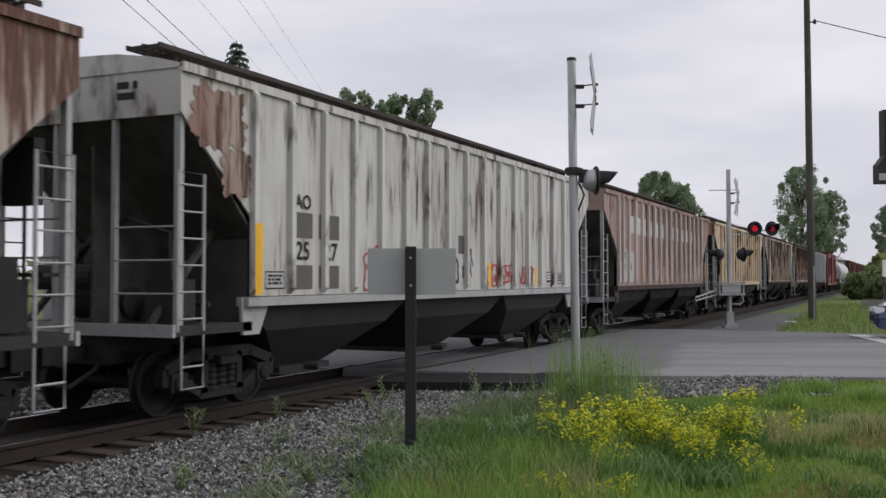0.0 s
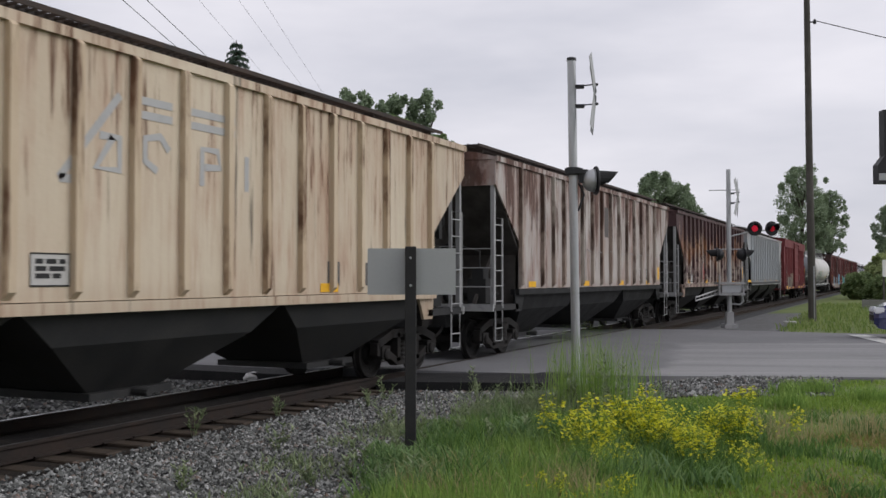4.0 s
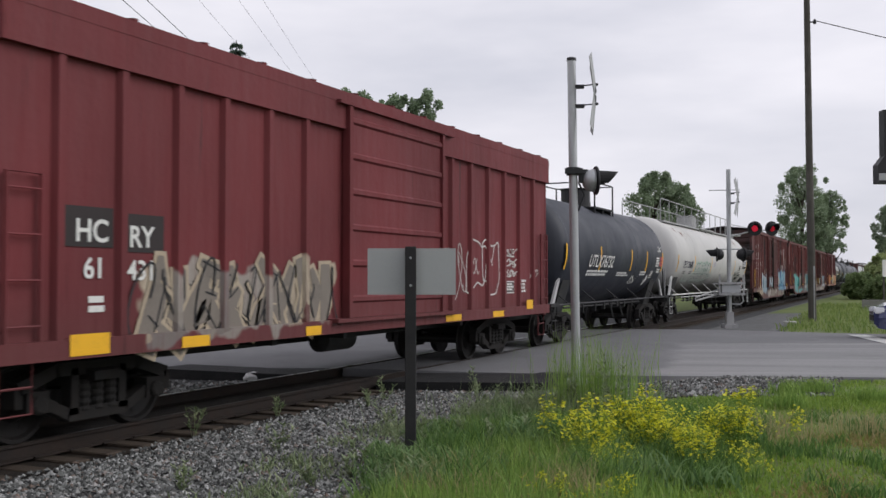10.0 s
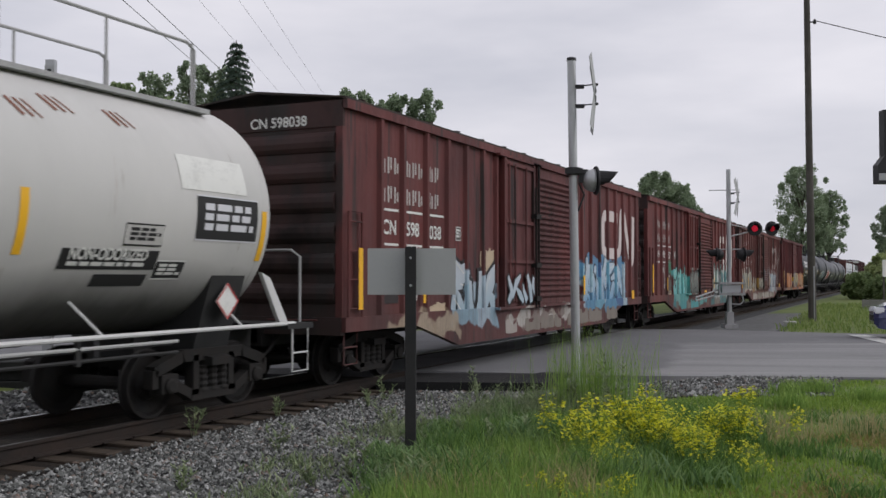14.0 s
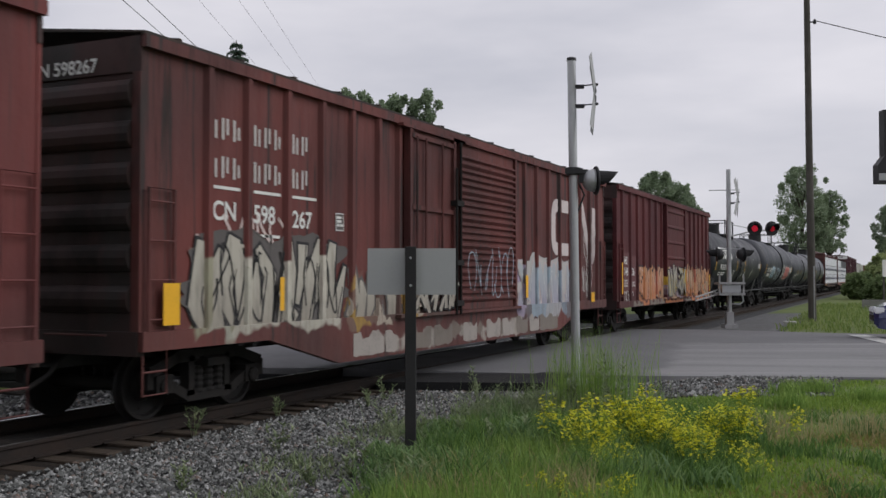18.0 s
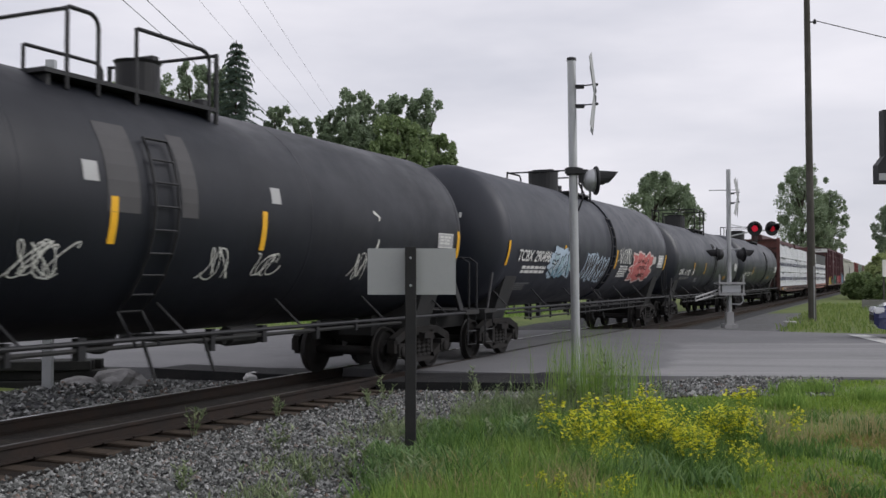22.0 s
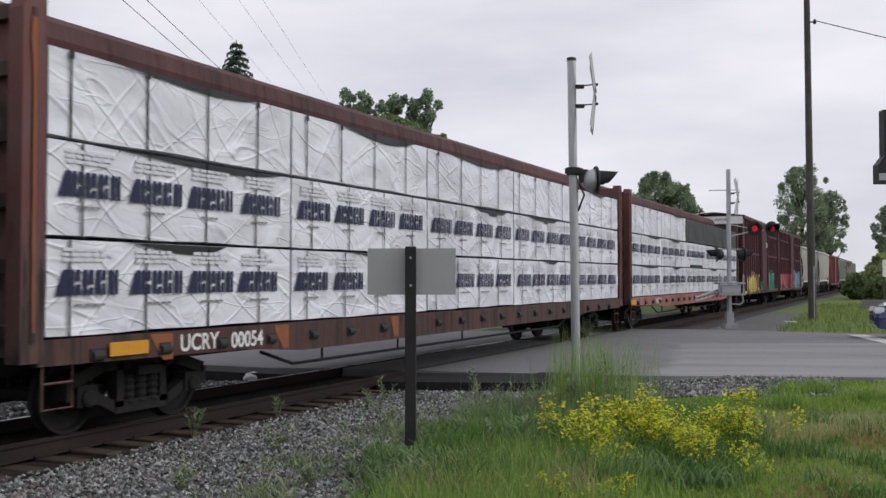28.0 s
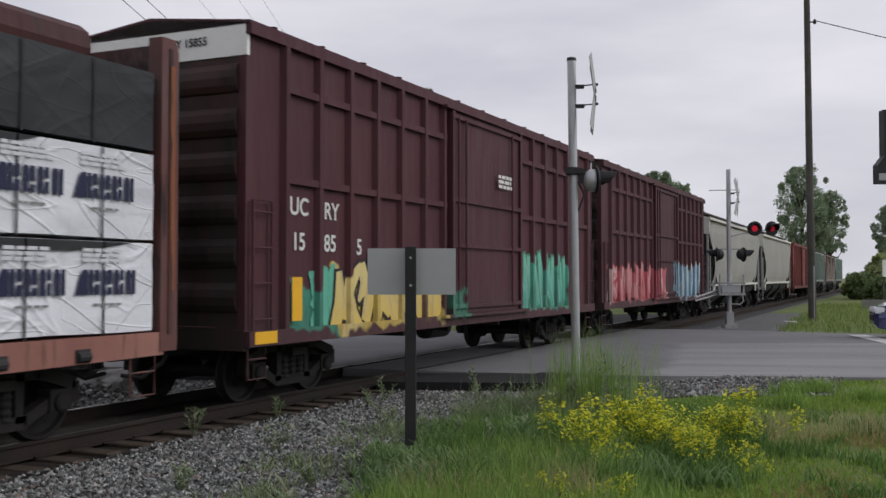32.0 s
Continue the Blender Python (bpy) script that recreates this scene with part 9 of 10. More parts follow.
def blades(name, label, count, where, seed, material, height, width, lean=0.5):
    """Single bent blades rooted in the ground."""
    rnd = np.random.RandomState(seed)
    pts = np.array([where(rnd) for _ in range(count)])
    h = rnd.uniform(height[0], height[1], count) * pts[:, 3]
    a = rnd.uniform(0, 6.28, count)
    b = rnd.uniform(0, 6.28, count)
    w = rnd.uniform(width[0], width[1], count)
    side = np.stack([np.cos(a), np.sin(a), 0 * a], 1) * w[:, None]
    bend = np.stack([np.cos(b), np.sin(b), 0 * b], 1) * (h * lean * rnd.uniform(0.2, 1.0, count))[:, None]
    p0 = pts[:, :3]
    p1 = p0 + bend * 0.3 + np.stack([0 * h, 0 * h, h * 0.6], 1)
    p2 = p0 + bend + np.stack([0 * h, 0 * h, h * 0.96], 1)
    v = np.stack([p0 - side, p0 + side, p1 + side * 0.7, p1 - side * 0.7, p2], 1).reshape(-1, 3)
    i = np.arange(count)[:, None] * 5
    f = [tuple(q) for q in np.concatenate([i, i + 1, i + 2, i + 3], 1).tolist()] + [tuple(q) for q in np.concatenate([i + 3, i + 2, i + 4], 1).tolist()]
    return tagged(from_arrays(name, v.tolist(), f, material), label, "grass", kind="stuff")



def build_grass():
    def tall(rnd):
        while True:
            x, y = rnd.uniform(-7.0, 1.0), rnd.uniform(6.8, 17.0)
            k = min(1.0, max(0.0, (bank(x, y) + 0.25) / 0.9))
            fade = 1.0
            right = 1.0 - min(1.0, max(0.0, (x + 2.4) / 1.4))
            clump = 0.5 + 0.5 * noise.noise(Vector((x * 0.9, y * 0.9, 3)))
            if rnd.uniform() < k * fade * (0.12 + 0.88 * right) * (0.25 + 0.75 * clump):
                return x, y, ground_z(x, y) - 0.02, (0.45 + 0.75 * clump) * (0.35 + 0.65 * k) * (0.3 + 0.7 * right) * low_at_verge(x, y)
    blades("tall_grass", "tall green roadside grass", 26000, tall, 1, M["grass"], (0.16, 0.52), (0.003, 0.007))

    def dry(rnd):
        while True:
            p = spot(rnd.uniform(-0.4, 1.3), rnd.uniform(7.6, 9.5)) if rnd.uniform() < 0.8 else spot(rnd.uniform(3.6, 5.6), rnd.uniform(10.8, 12.4))
            x, y = p.x, p.y
            c = noise.noise(Vector((x * 0.9, y * 0.9, 11)))
            if bank(x, y) > 0.0 and rnd.uniform() < 0.25 + c * 1.6:
                return x, y, ground_z(x, y) - 0.02, 1.0
    blades("dry_grass", "pale dry grass among the green", 1600, dry, 2, M["grass_dry"], (0.12, 0.42), (0.003, 0.007), 0.7)

    def dark(rnd):
        while True:
            p = spot(rnd.uniform(-0.6, 6.0), rnd.uniform(8.4, 15.2))
            c = noise.noise(Vector((p.x * 1.5, p.y * 1.2, 41)))
            if bank(p.x, p.y) > 0.05 and rnd.uniform() < c * 2.2:
                right = min(1.0, max(0.0, (p.x + 2.4) / 1.4))
                return p.x, p.y, ground_z(p.x, p.y) - 0.02, (1.0 - 0.62 * right) * low_at_verge(p.x, p.y)
    blades("dark_grass", "clumps of dark green grass and weeds", 8500, dark, 12, M["grass_dark"], (0.14, 0.5), (0.005, 0.014), 0.7)

    def leafy(rnd):
        while True:
            p = spot(rnd.uniform(-0.9, 2.6), rnd.uniform(8.6, 14.4))
            c = noise.noise(Vector((p.x * 1.1, p.y * 1.1, 47)))
            b = bank(p.x, p.y)
            if b > -0.25 and rnd.uniform() < 0.25 + c * 1.5:
                return p.x, p.y, ground_z(p.x, p.y) + rnd.uniform(0.02, 0.3) * (0.5 + c), low_at_verge(p.x, p.y)
    blades("leafy_weeds", "dense blue-green leafy weeds in the tall grass", 9000, leafy, 13, M["weed_dark"], (0.05, 0.17), (0.006, 0.016), 1.6)

    def lawn(rnd):
        while True:
            x, y = rnd.uniform(-4.6, 6.0), rnd.uniform(7.0, 21.0)
            if y > road_edge(x) - 0.5 or rnd.uniform() > (bank(x, y) + 0.2) / 0.6:
                continue
            worn = (Vector((x, y, 0)) - spot(4.5, 11.6)).length
            if worn < 1.5 and rnd.uniform() < 0.85:
                continue
            bare = noise.noise(Vector((x * 0.55 + 4, y * 0.4, 20)))
            if rnd.uniform() < 0.62 - bare * 2.0:
                return x, y, ground_z(x, y) - 0.01, 1.0
    blades("mown_grass", "short worn green lawn beside the road", 60000, lawn, 3, M["lawn"], (0.035, 0.095), (0.005, 0.012), 0.9)

    def scorched(rnd):
        while True:
            k = rnd.randint(0, 4)
            p = spot((4.6, 5.2, 3.3, 2.9)[k] + rnd.normal(0, 0.42), (11.7, 11.3, 9.0, 8.6)[k] + rnd.normal(0, 0.4))
            if bank(p.x, p.y) > 0.0 and noise.noise(Vector((p.x * 1.1, p.y * 1.1, 61))) > rnd.uniform(-0.5, 0.3):
                return p.x, p.y, ground_z(p.x, p.y) - 0.01, 1.0
    blades("scorched_grass", "brown trampled patches in the lawn", 1700, scorched, 21, M["grass_brown"], (0.03, 0.1), (0.005, 0.012), 1.2)

    def sparse(rnd):
        while True:
            x, y = rnd.uniform(-7.4, -2.0), rnd.uniform(5.5, 16.5)
            c = noise.noise(Vector((x * 1.6, y * 1.3, 31)))
            b = bank(x, y)
            if -1.6 < b < 0.3 and y < road_edge(x) - 0.9 and rnd.uniform() < (0.1 + 0.9 * c) * (b + 1.7) / 1.7:
                return x, y, -0.24, 1.0
    blades("gravel_weeds", "grey-green weeds sprouting from the gravel", 3400, sparse, 4, M["weed"], (0.03, 0.16), (0.006, 0.014), 1.2)

    def clump(rnd):
        p = spot(2.05 + rnd.normal(0, 0.34), 13.5 + rnd.normal(0, 0.4))
        return p.x, p.y, -0.25, 1.0
    blades("tall_plant", "tall feathery green plant at the gravel edge", 850, clump, 8, M["grass"], (0.4, 1.5), (0.003, 0.006), 0.22)

    def mixed(rnd):
        while True:
            p = spot(1.5 + rnd.normal(0, 0.6), 13.2 + rnd.normal(0, 0.6))
            if noise.noise(Vector((p.x * 2.2, p.y * 2.2, 51))) > rnd.uniform(-0.3, 0.5) and p.y < road_edge(p.x) - 1.2:
                return p.x, p.y, -0.24, 1.0
    blades("verge_weeds", "loose grey-green weeds at the gravel edge", 2300, mixed, 16, M["weed"], (0.12, 0.6), (0.003, 0.008), 0.6)

    def tufts(rnd):
        k = rnd.randint(0, 4)
        p = spot((5.5, 6.1, 6.5, 5.0)[k] + rnd.normal(0, 0.14), (15.9, 16.2, 15.2, 14.4)[k] + rnd.normal(0, 0.14))
        return p.x, p.y, -0.17, 1.0
    blades("grass_tuft", "dark green grass tufts beside the gravel", 1500, tufts, 9, M["grass"], (0.12, 0.34), (0.005, 0.01), 0.6)

    def around(rnd):
        while True:
            x, y = rnd.uniform(-4.4, 9.0), rnd.uniform(-8.0, 9.0)
            if noise.noise(Vector((x * 0.55 + 4, y * 0.4, 20))) < rnd.uniform(-0.4, 0.5) and math.hypot(x, y) > 0.7 and (y < 6.5 or x > 2.5):
                return x, y, ground_z(x, y) - 0.01, 1.0
    blades("roadside_grass", "short green grass round the standpoint", 16000, around, 15, M["lawn"], (0.04, 0.11), (0.006, 0.014), 0.8)

    def beyond(rnd):
        while True:
            x, y = rnd.uniform(-5.5, 14.0), rnd.uniform(36.2, 75.0)
            if x > -4.1 - 0.03 * (y - 38) + 0.5 * noise.noise(Vector((y * 0.4, x, 6))):
                return x, y, -0.14, 1.0
    blades("far_grass", "green grass verge across the road", 16000, beyond, 5, M["grass_far"], (0.08, 0.3), (0.012, 0.03), 0.7)

    def behind(rnd):
        x, y = rnd.uniform(-30.0, -16.8), rnd.uniform(4.0, 60.0)
        if 14.5 < y < 33.5:
            y += 20
        return x, y, -0.16, 1.0
    blades("trackside_grass", "green grass across the railway", 12000, behind, 6, M["grass"], (0.1, 0.4), (0.012, 0.025), 0.7)


def flower_plant(seed, height):
    """A branched yellow-flowering weed, one thing."""
    rnd = random.Random(seed)
    plant = thing("wildflower", "yellow-flowering weed standing in the tall grass", "wildflower", "yellow wildflowers")
    stems, heads, leaves = bmesh.new(), bmesh.new(), bmesh.new()
    for k in range(rnd.randint(5, 8)):
        w, r = rnd.uniform(0, 6.28), rnd.uniform(0.05, 0.26)
        h = height * rnd.uniform(0.7, 1.05)
        top = Vector((r * math.cos(w), r * math.sin(w), h))
        tube(stems, [(0, 0, 0), top * 0.5 + Vector((0, 0, 0.03)), top], 0.005, 4, 0.003, False)
        for q in range(rnd.randint(4, 8)):
            c = top + Vector((rnd.gauss(0, 0.04), rnd.gauss(0, 0.04), rnd.uniform(-0.24, 0.05)))
            tube(stems, [top * 0.9, c], 0.0025, 3, None, False)
            for f in range(6):
                a = rnd.uniform(0, 6.28)
                d, e = Vector((math.cos(a), math.sin(a), rnd.uniform(-0.3, 0.7))), Vector((-math.sin(a), math.cos(a), rnd.uniform(-0.3, 0.5)))
                s = rnd.uniform(0.012, 0.021)
                o = c + Vector((rnd.gauss(0, 0.016), rnd.gauss(0, 0.016), rnd.gauss(0, 0.02)))
                v = [heads.verts.new(o + z) for z in (-e * s, d * s * 1.6 - e * s * 0.4, d * s * 1.6 + e * s * 0.4, e * s)]
                heads.faces.new(v)
        for q in range(4):
            c = top * rnd.uniform(0.15, 0.75)
            a = rnd.uniform(0, 6.28)
            d = Vector((math.cos(a), math.sin(a), 0.35)) * rnd.uniform(0.06, 0.14)
            e = Vector((-math.sin(a), math.cos(a), 0)) * 0.012
            leaves.faces.new([leaves.verts.new(c + z) for z in (-e, d * 0.6 - e, d, d * 0.6 + e, e)])
    tagged(part("stem", stems, M["grass"], plant), kind="stuff")
    tagged(part("blossom", heads, M["petal"], plant), kind="stuff")
    tagged(part("foliage", leaves, M["grass"], plant), kind="stuff")
    return plant


def build_flowers():
    rnd = random.Random(4)
    kinds = [flower_plant(s, h) for s, h in ((1, 0.62), (2, 0.72), (3, 0.55), (4, 0.66))]
    spots = []
    # clumps: bearing, its spread, distances, height, number
    for bearing, spread, d0, d1, tall, number in ((0.142, 0.010, 9.6, 10.4, 0.72, 9), (0.183, 0.011, 10.2, 11.0, 1.0, 8), (0.208, 0.012, 10.0, 11.0, 0.88, 9), (0.242, 0.011, 9.4, 10.4, 0.8, 7), (0.16, 0.014, 9.0, 9.5, 0.62, 4), (0.292, 0.010, 10.3, 11.0, 0.94, 7), (0.31, 0.008, 9.0, 9.6, 0.55, 3), (0.338, 0.004, 10.4, 10.8, 0.72, 1)):
        for k in range(number):
            d = rnd.uniform(d0, d1)
            spots.append((rnd.gauss(bearing, spread) * d, d, tall * rnd.uniform(0.82, 1.04)))
    for k in range(7):
        spots.append((rnd.uniform(0.06, 0.2) * 8.2, rnd.uniform(7.9, 8.3), 0.42))
    for i, (r, a, s) in enumerate(spots):
        p = spot(r, a)
        m = Matrix.Translation((p.x, p.y, ground_z(p.x, p.y) - 0.02)) @ pose(0, 0, 0, 0, 0, rnd.uniform(0, 360))
        src = kinds[i % 4]
        if i < 4:
            src.matrix_basis = m
        else:
            ob = copy_thing(src, m)
            ob.scale = (s, s, s * rnd.uniform(0.85, 1.1))
    # tall pale stalks in the gravel
    def stalk(r, a, h, seed):
        q = random.Random(seed)
        p = spot(r, a)
        ob = thing("weed_stalk", "slender pale weed stalk growing in the gravel", "weed", "weed stalks in the gravel", Matrix.Translation((p.x, p.y, -0.27)))
        bm, lf = bmesh.new(), bmesh.new()
        for k in range(4):
            dx, dy = q.uniform(-0.14, 0.14), q.uniform(-0.14, 0.14)
            hh = h * q.uniform(0.6, 1.0)
            tube(bm, [(0, 0, 0), (dx * 0.5, dy * 0.5, hh * 0.6), (dx, dy, hh)], 0.006, 4, 0.003, False)
            for n in range(14):
                u = q.uniform(0.3, 1.0)
                c = Vector((dx * u, dy * u, hh * u))
                w = q.uniform(0, 6.28)
                d = Vector((math.cos(w), math.sin(w), 0.6)) * q.uniform(0.04, 0.10)
                e = Vector((-math.sin(w), math.cos(w), 0)) * 0.016
                lf.faces.new([lf.verts.new(c + z) for z in (-e, d - e * 0.3, d + e * 0.3, e)])
        tagged(part("stem", bm, M["weed"], ob), kind="stuff")
        tagged(part("foliage", lf, M["weed"], ob), kind="stuff")
    for i, (r, a, h) in enumerate(((-3.02, 12.1, 0.55), (-2.3, 13.8, 0.42), (-0.93, 15.7, 0.5), (-1.1, 14.9, 0.4), (0.54, 16.3, 0.65), (-1.85, 11.2, 0.4), (-0.72, 12.6, 0.5), (0.42, 13.0, 0.7), (0.36, 12.7, 0.5), (1.3, 13.6, 0.75), (1.05, 13.0, 0.6), (1.75, 13.2, 0.9), (2.0, 12.9, 1.15), (2.1, 12.7, 1.2), (2.15, 13.1, 1.1),
                                       (2.25, 12.9, 1.0), (-0.25, 11.6, 0.5), (0.15, 11.9, 0.45), (0.6, 12.4, 0.55), (0.95, 12.1, 0.5), (1.3, 12.7, 0.6), (1.6, 13.3, 0.65), (0.2, 13.4, 0.5), (0.8, 13.9, 0.55), (1.2, 14.2, 0.5), (-0.5, 11.0, 0.45), (-0.9, 9.8, 0.4), (-0.6, 9.2, 0.35), (2.6, 14.0, 0.6), (3.1, 14.3, 0.5), (-2.4, 9.2, 0.35), (-1.2, 9.4, 0.35), (-0.9, 10.6, 0.4), (-0.3, 9.0, 0.45), (0.5, 10.6, 0.5), (0.9, 11.2, 0.5))):
        stalk(r, a, h, i)


build_trees()
build_grass()
build_flowers()


# ---- things beside the track ----
def lamp_glass(name, colour, strength):
    n = Net(name)
    n.bsdf.inputs["Emission Color"].default_value = (*colour, 1)
    n.bsdf.inputs["Emission Strength"].default_value = strength
    return n.done((colour[0] * 0.4 + 0.02, colour[1] * 0.2, colour[2] * 0.2, 1), 0.3)


M["red_lit"] = lamp_glass("lit_red_lens", (1.0, 0.03, 0.08), 0.3)
M["lens_off"] = flat("unlit_lens", (0.03, 0.008, 0.008), 0.3, 0.0, 0.1)
M["red_dark"] = lamp_glass("dim_red_lens", (1.0, 0.02, 0.06), 0.14)


def flasher(parent, at, heading, lens, shell=None):
    """A round crossing light: backing disc, lamp housing, hood and lens, facing along local +X."""
    m = Matrix.Translation(at) @ pose(0, 0, 0, 0, 0, heading)
    bm = lathe(bmesh.new(), [(-0.02, 0.02), (-0.02, 0.26), (0.0, 0.27), (0.015, 0.26), (0.015, 0.16)], "x", (0, 0, 0), 28)
    disc = part("backing_disc", bm, M["black_steel"], parent)
    disc.matrix_basis = m
    bm = lathe(bmesh.new(), [(-0.25, 0.03), (-0.24, 0.1), (-0.19, 0.17), (-0.1, 0.205), (-0.03, 0.21)], "x", (0, 0, 0), 20)
    part("lamp_housing", bm, shell or M["black_steel"], disc, smooth=True)
    bm = bmesh.new()
    ring = []
    for k in range(15):
        w = math.pi * (-0.12 + 1.24 * k / 14)
        ring.append([bm.verts.new((x, r * math.cos(w), r * math.sin(w))) for x, r in ((0.015, 0.19), (0.25 + 0.16 * math.sin(w), 0.165))])
    for a, b in zip(ring, ring[1:]):
        bm.faces.new((a[0], a[1], b[1], b[0]))
    bmesh.ops.solidify(bm, geom=bm.faces[:], thickness=0.01)
    part("hood", bm, M["black_steel"], disc)
    bm = lathe(bmesh.new(), [(0.016, 0.115), (0.04, 0.1), (0.055, 0.03)], "x", (0, 0, 0), 20)
    part("lens", bm, lens, disc)
    return disc


def crossbuck(parent, at, heading):
    """Crossed boards bent into two wings, held off the mast by two brackets."""
    m = Matrix.Translation(at) @ pose(0, 0, 0, 0, 0, heading)
    for wing, turn in ((-1, 21), (1, 3)):
        for rise in (1, -1):
            bm = bmesh.new()
            # one half board, rising from the centre in the plane of its wing
            d, n = Vector((0.5, 0, 0.866 * rise)), Vector((-0.866 * rise, 0, 0.5))
            a, b = [0.0 * d, 0.76 * d], 0.105
            q = [a[0] - n * b, a[1] - n * b, a[1] + n * b, a[0] + n * b]
            front = [bm.verts.new((v.x, -0.006, v.z)) for v in q]
            back = [bm.verts.new((v.x, 0.006, v.z)) for v in q]
            bm.faces.new(front), bm.faces.new(back[::-1])
            for k in range(4):
                bm.faces.new((front[k], back[k], back[(k + 1) % 4], front[(k + 1) % 4]))
            bmesh.ops.recalc_face_normals(bm, faces=bm.faces)
            ob = part("crossbuck_board", bm, M["alloy"], parent, "pale back of a crossbuck board")
            # edge-on to the view, the near wing turned a little towards it
            ob.matrix_basis = m @ pose(0, -0.012 if rise > 0 else 0.012, 0, 0, 0, (-90 - turn) if wing < 0 else (90 + turn))
    for z in (0.18, -0.18):
        bm = tube(bmesh.new(), [(at[0] * -0.78, 0, z - 0.03), (-0.02, 0, z)], 0.014, 6)
        box(bm, -at[0] + 0.05, -at[0] + 0.22, -0.06, 0.06, z - 0.07, z - 0.01)
        lathe(bm, [(-0.02, 0.03), (0.05, 0.025)], "x", (0, 0, z), 8)
        part("bracket", bm, M["black_steel"], parent).matrix_basis = m


def build_signals():
    # near mast; local axes: +X right of the view, +Y away from the standpoint
    p = spot(0.1335 * 18.2, 18.2, -0.14)
    mast = thing("crossing_signal", "galvanised crossing signal mast with crossbuck and hooded lights", "crossing signal", "crossing signals", Matrix.Translation(p) @ pose(0, 0, 0, 0, -0.65, math.degrees(YAW)))
    top = 1.74 + (492 - 106) / 1760 * 18.2 + 0.14
    bm = lathe(bmesh.new(), [(0, 0.082), (top, 0.078)], "z", (0, 0, 0), 18)
    part("mast", bm, M["galvanised"], mast, smooth=False)
    bm = lathe(bmesh.new(), [(top, 0.09), (top + 0.05, 0.088), (top + 0.07, 0.03)], "z", (0, 0, 0), 18)
    part("cap", bm, M["black_steel"], mast)
    bm = box(bmesh.new(), -0.2, 0.2, -0.2, 0.2, -0.1, 0.04)
    part("base", bm, M["galvanised"], mast)
    crossbuck(mast, (0.43, 0.0, 5.25), 0)
    bm = tube(bmesh.new(), [(-0.02, 0, 3.83), (0.4, 0.02, 3.83)], 0.03, 8)
    lathe(bm, [(3.76, 0.1), (3.76, 0.125), (3.9, 0.125), (3.9, 0.1)], "z", (0, 0, 0), 14)
    box(bm, -0.16, 0.16, -0.13, -0.07, 3.78, 3.88)
    box(bm, 0.1, 0.26, -0.06, 0.06, 3.62, 3.86)
    part("light_arm", bm, M["black_steel"], mast)
    flasher(mast, (0.42, 0.02, 3.66), 6, M["lens_off"], M["galvanised"])
    bm = tube(bmesh.new(), [(0.1, 0.0, 3.62), (0.2, 0.0, 3.4), (0.08, 0.0, 3.1)], 0.018, 6)
    part("cable_conduit", bm, M["black_steel"], mast)
    # far mast
    p = spot((1290 - 784) / 1760 * 36.8, 36.8, -0.12)
    far = thing("crossing_signal", "galvanised crossing signal with gate mechanism and lit red lights", "crossing signal", "crossing signals")
    top = 1.74 + (492 - 300) / 1760 * 36.8 + 0.12
    far.matrix_basis = Matrix.Translation(p) @ pose(0, 0, 0, 0, 0, math.degrees(YAW))
    # local axes now: +X right of the view, +Y away from the standpoint
    part("mast", lathe(bmesh.new(), [(0, 0.085), (top, 0.08)], "z", (0, 0, 0), 16), M["galvanised"], far)
    bm = box(bmesh.new(), -0.24, 0.24, -0.24, 0.24, 0.0, 0.16)
    box(bm, -0.13, 0.13, -0.13, 0.13, 0.16, 0.6)
    part("base", bm, M["white_steel"], far)
    bm = box(bmesh.new(), -0.34, 0.34, -0.3, 0.26, 1.32, 1.6)
    part("gate_mechanism", bm, M["galvanised"], far)
    for z in (1.26, 1.66):
        bm = box(bmesh.new(), -0.48, 0.48, -0.4, 0.34, z - 0.04, z + 0.04)
        part("mechanism_shelf", bm, M["white_steel"], far)
    for x in (-0.44, 0.44):
        bm = beam(bmesh.new(), (x, -0.3, 1.3), (x, -0.3, 1.98), 0.05, 0.05)
        part("counterweight_arm", bm, M["white_steel"], far)
    bm = tube(bmesh.new(), [(0.42, -0.2, 1.25), (0.46, -0.2, 1.0), (0.34, -0.2, 0.88), (0.05, -0.1, 0.9)], 0.03, 6)
    part("cable_conduit", bm, M["galvanised"], far)
    bm = bmesh.new()
    tube(bm, [(-0.4, 0, 1.42), (-1.55, -1.2, 1.16)], 0.03, 6)
    tube(bm, [(-0.4, 0, 1.26), (-1.55, -1.2, 1.04)], 0.03, 6)
    for k in range(7):
        u = k / 6
        tube(bm, [(-0.4 - 1.15 * u, -1.2 * u, 1.42 - 0.26 * u), (-0.4 - 1.15 * u, -1.2 * u, 1.26 - 0.22 * u)], 0.02, 5)
    part("gate_arm", bm, M["white_steel"], far)
    bm = tube(bmesh.new(), [(-0.55, 0, 2.92), (0.62, 0, 2.92)], 0.025, 6)
    part("light_arm", bm, M["galvanised"], far)
    flasher(far, (-0.46, -0.05, 2.72), 172, M["lens_off"])
    flasher(far, (0.52, -0.05, 2.72), 8, M["lens_off"])
    bm = tube(bmesh.new(), [(0, 0, 3.38), (1.0, 0.05, 3.62), (1.75, 0.05, 3.62)], 0.03, 6)
    tube(bm, [(0, 0, 3.85), (0.9, 0, 3.66)], 0.015, 6)
    part("cantilever_arm", bm, M["galvanised"], far)
    flasher(far, (0.93, -0.1, 3.68), -100, M["red_lit"])
    flasher(far, (1.56, -0.1, 3.68), -78, M["red_dark"])
    bm = tube(bmesh.new(), [(-0.72, 0, 5.1), (0.42, 0.02, 5.12)], 0.018, 6)
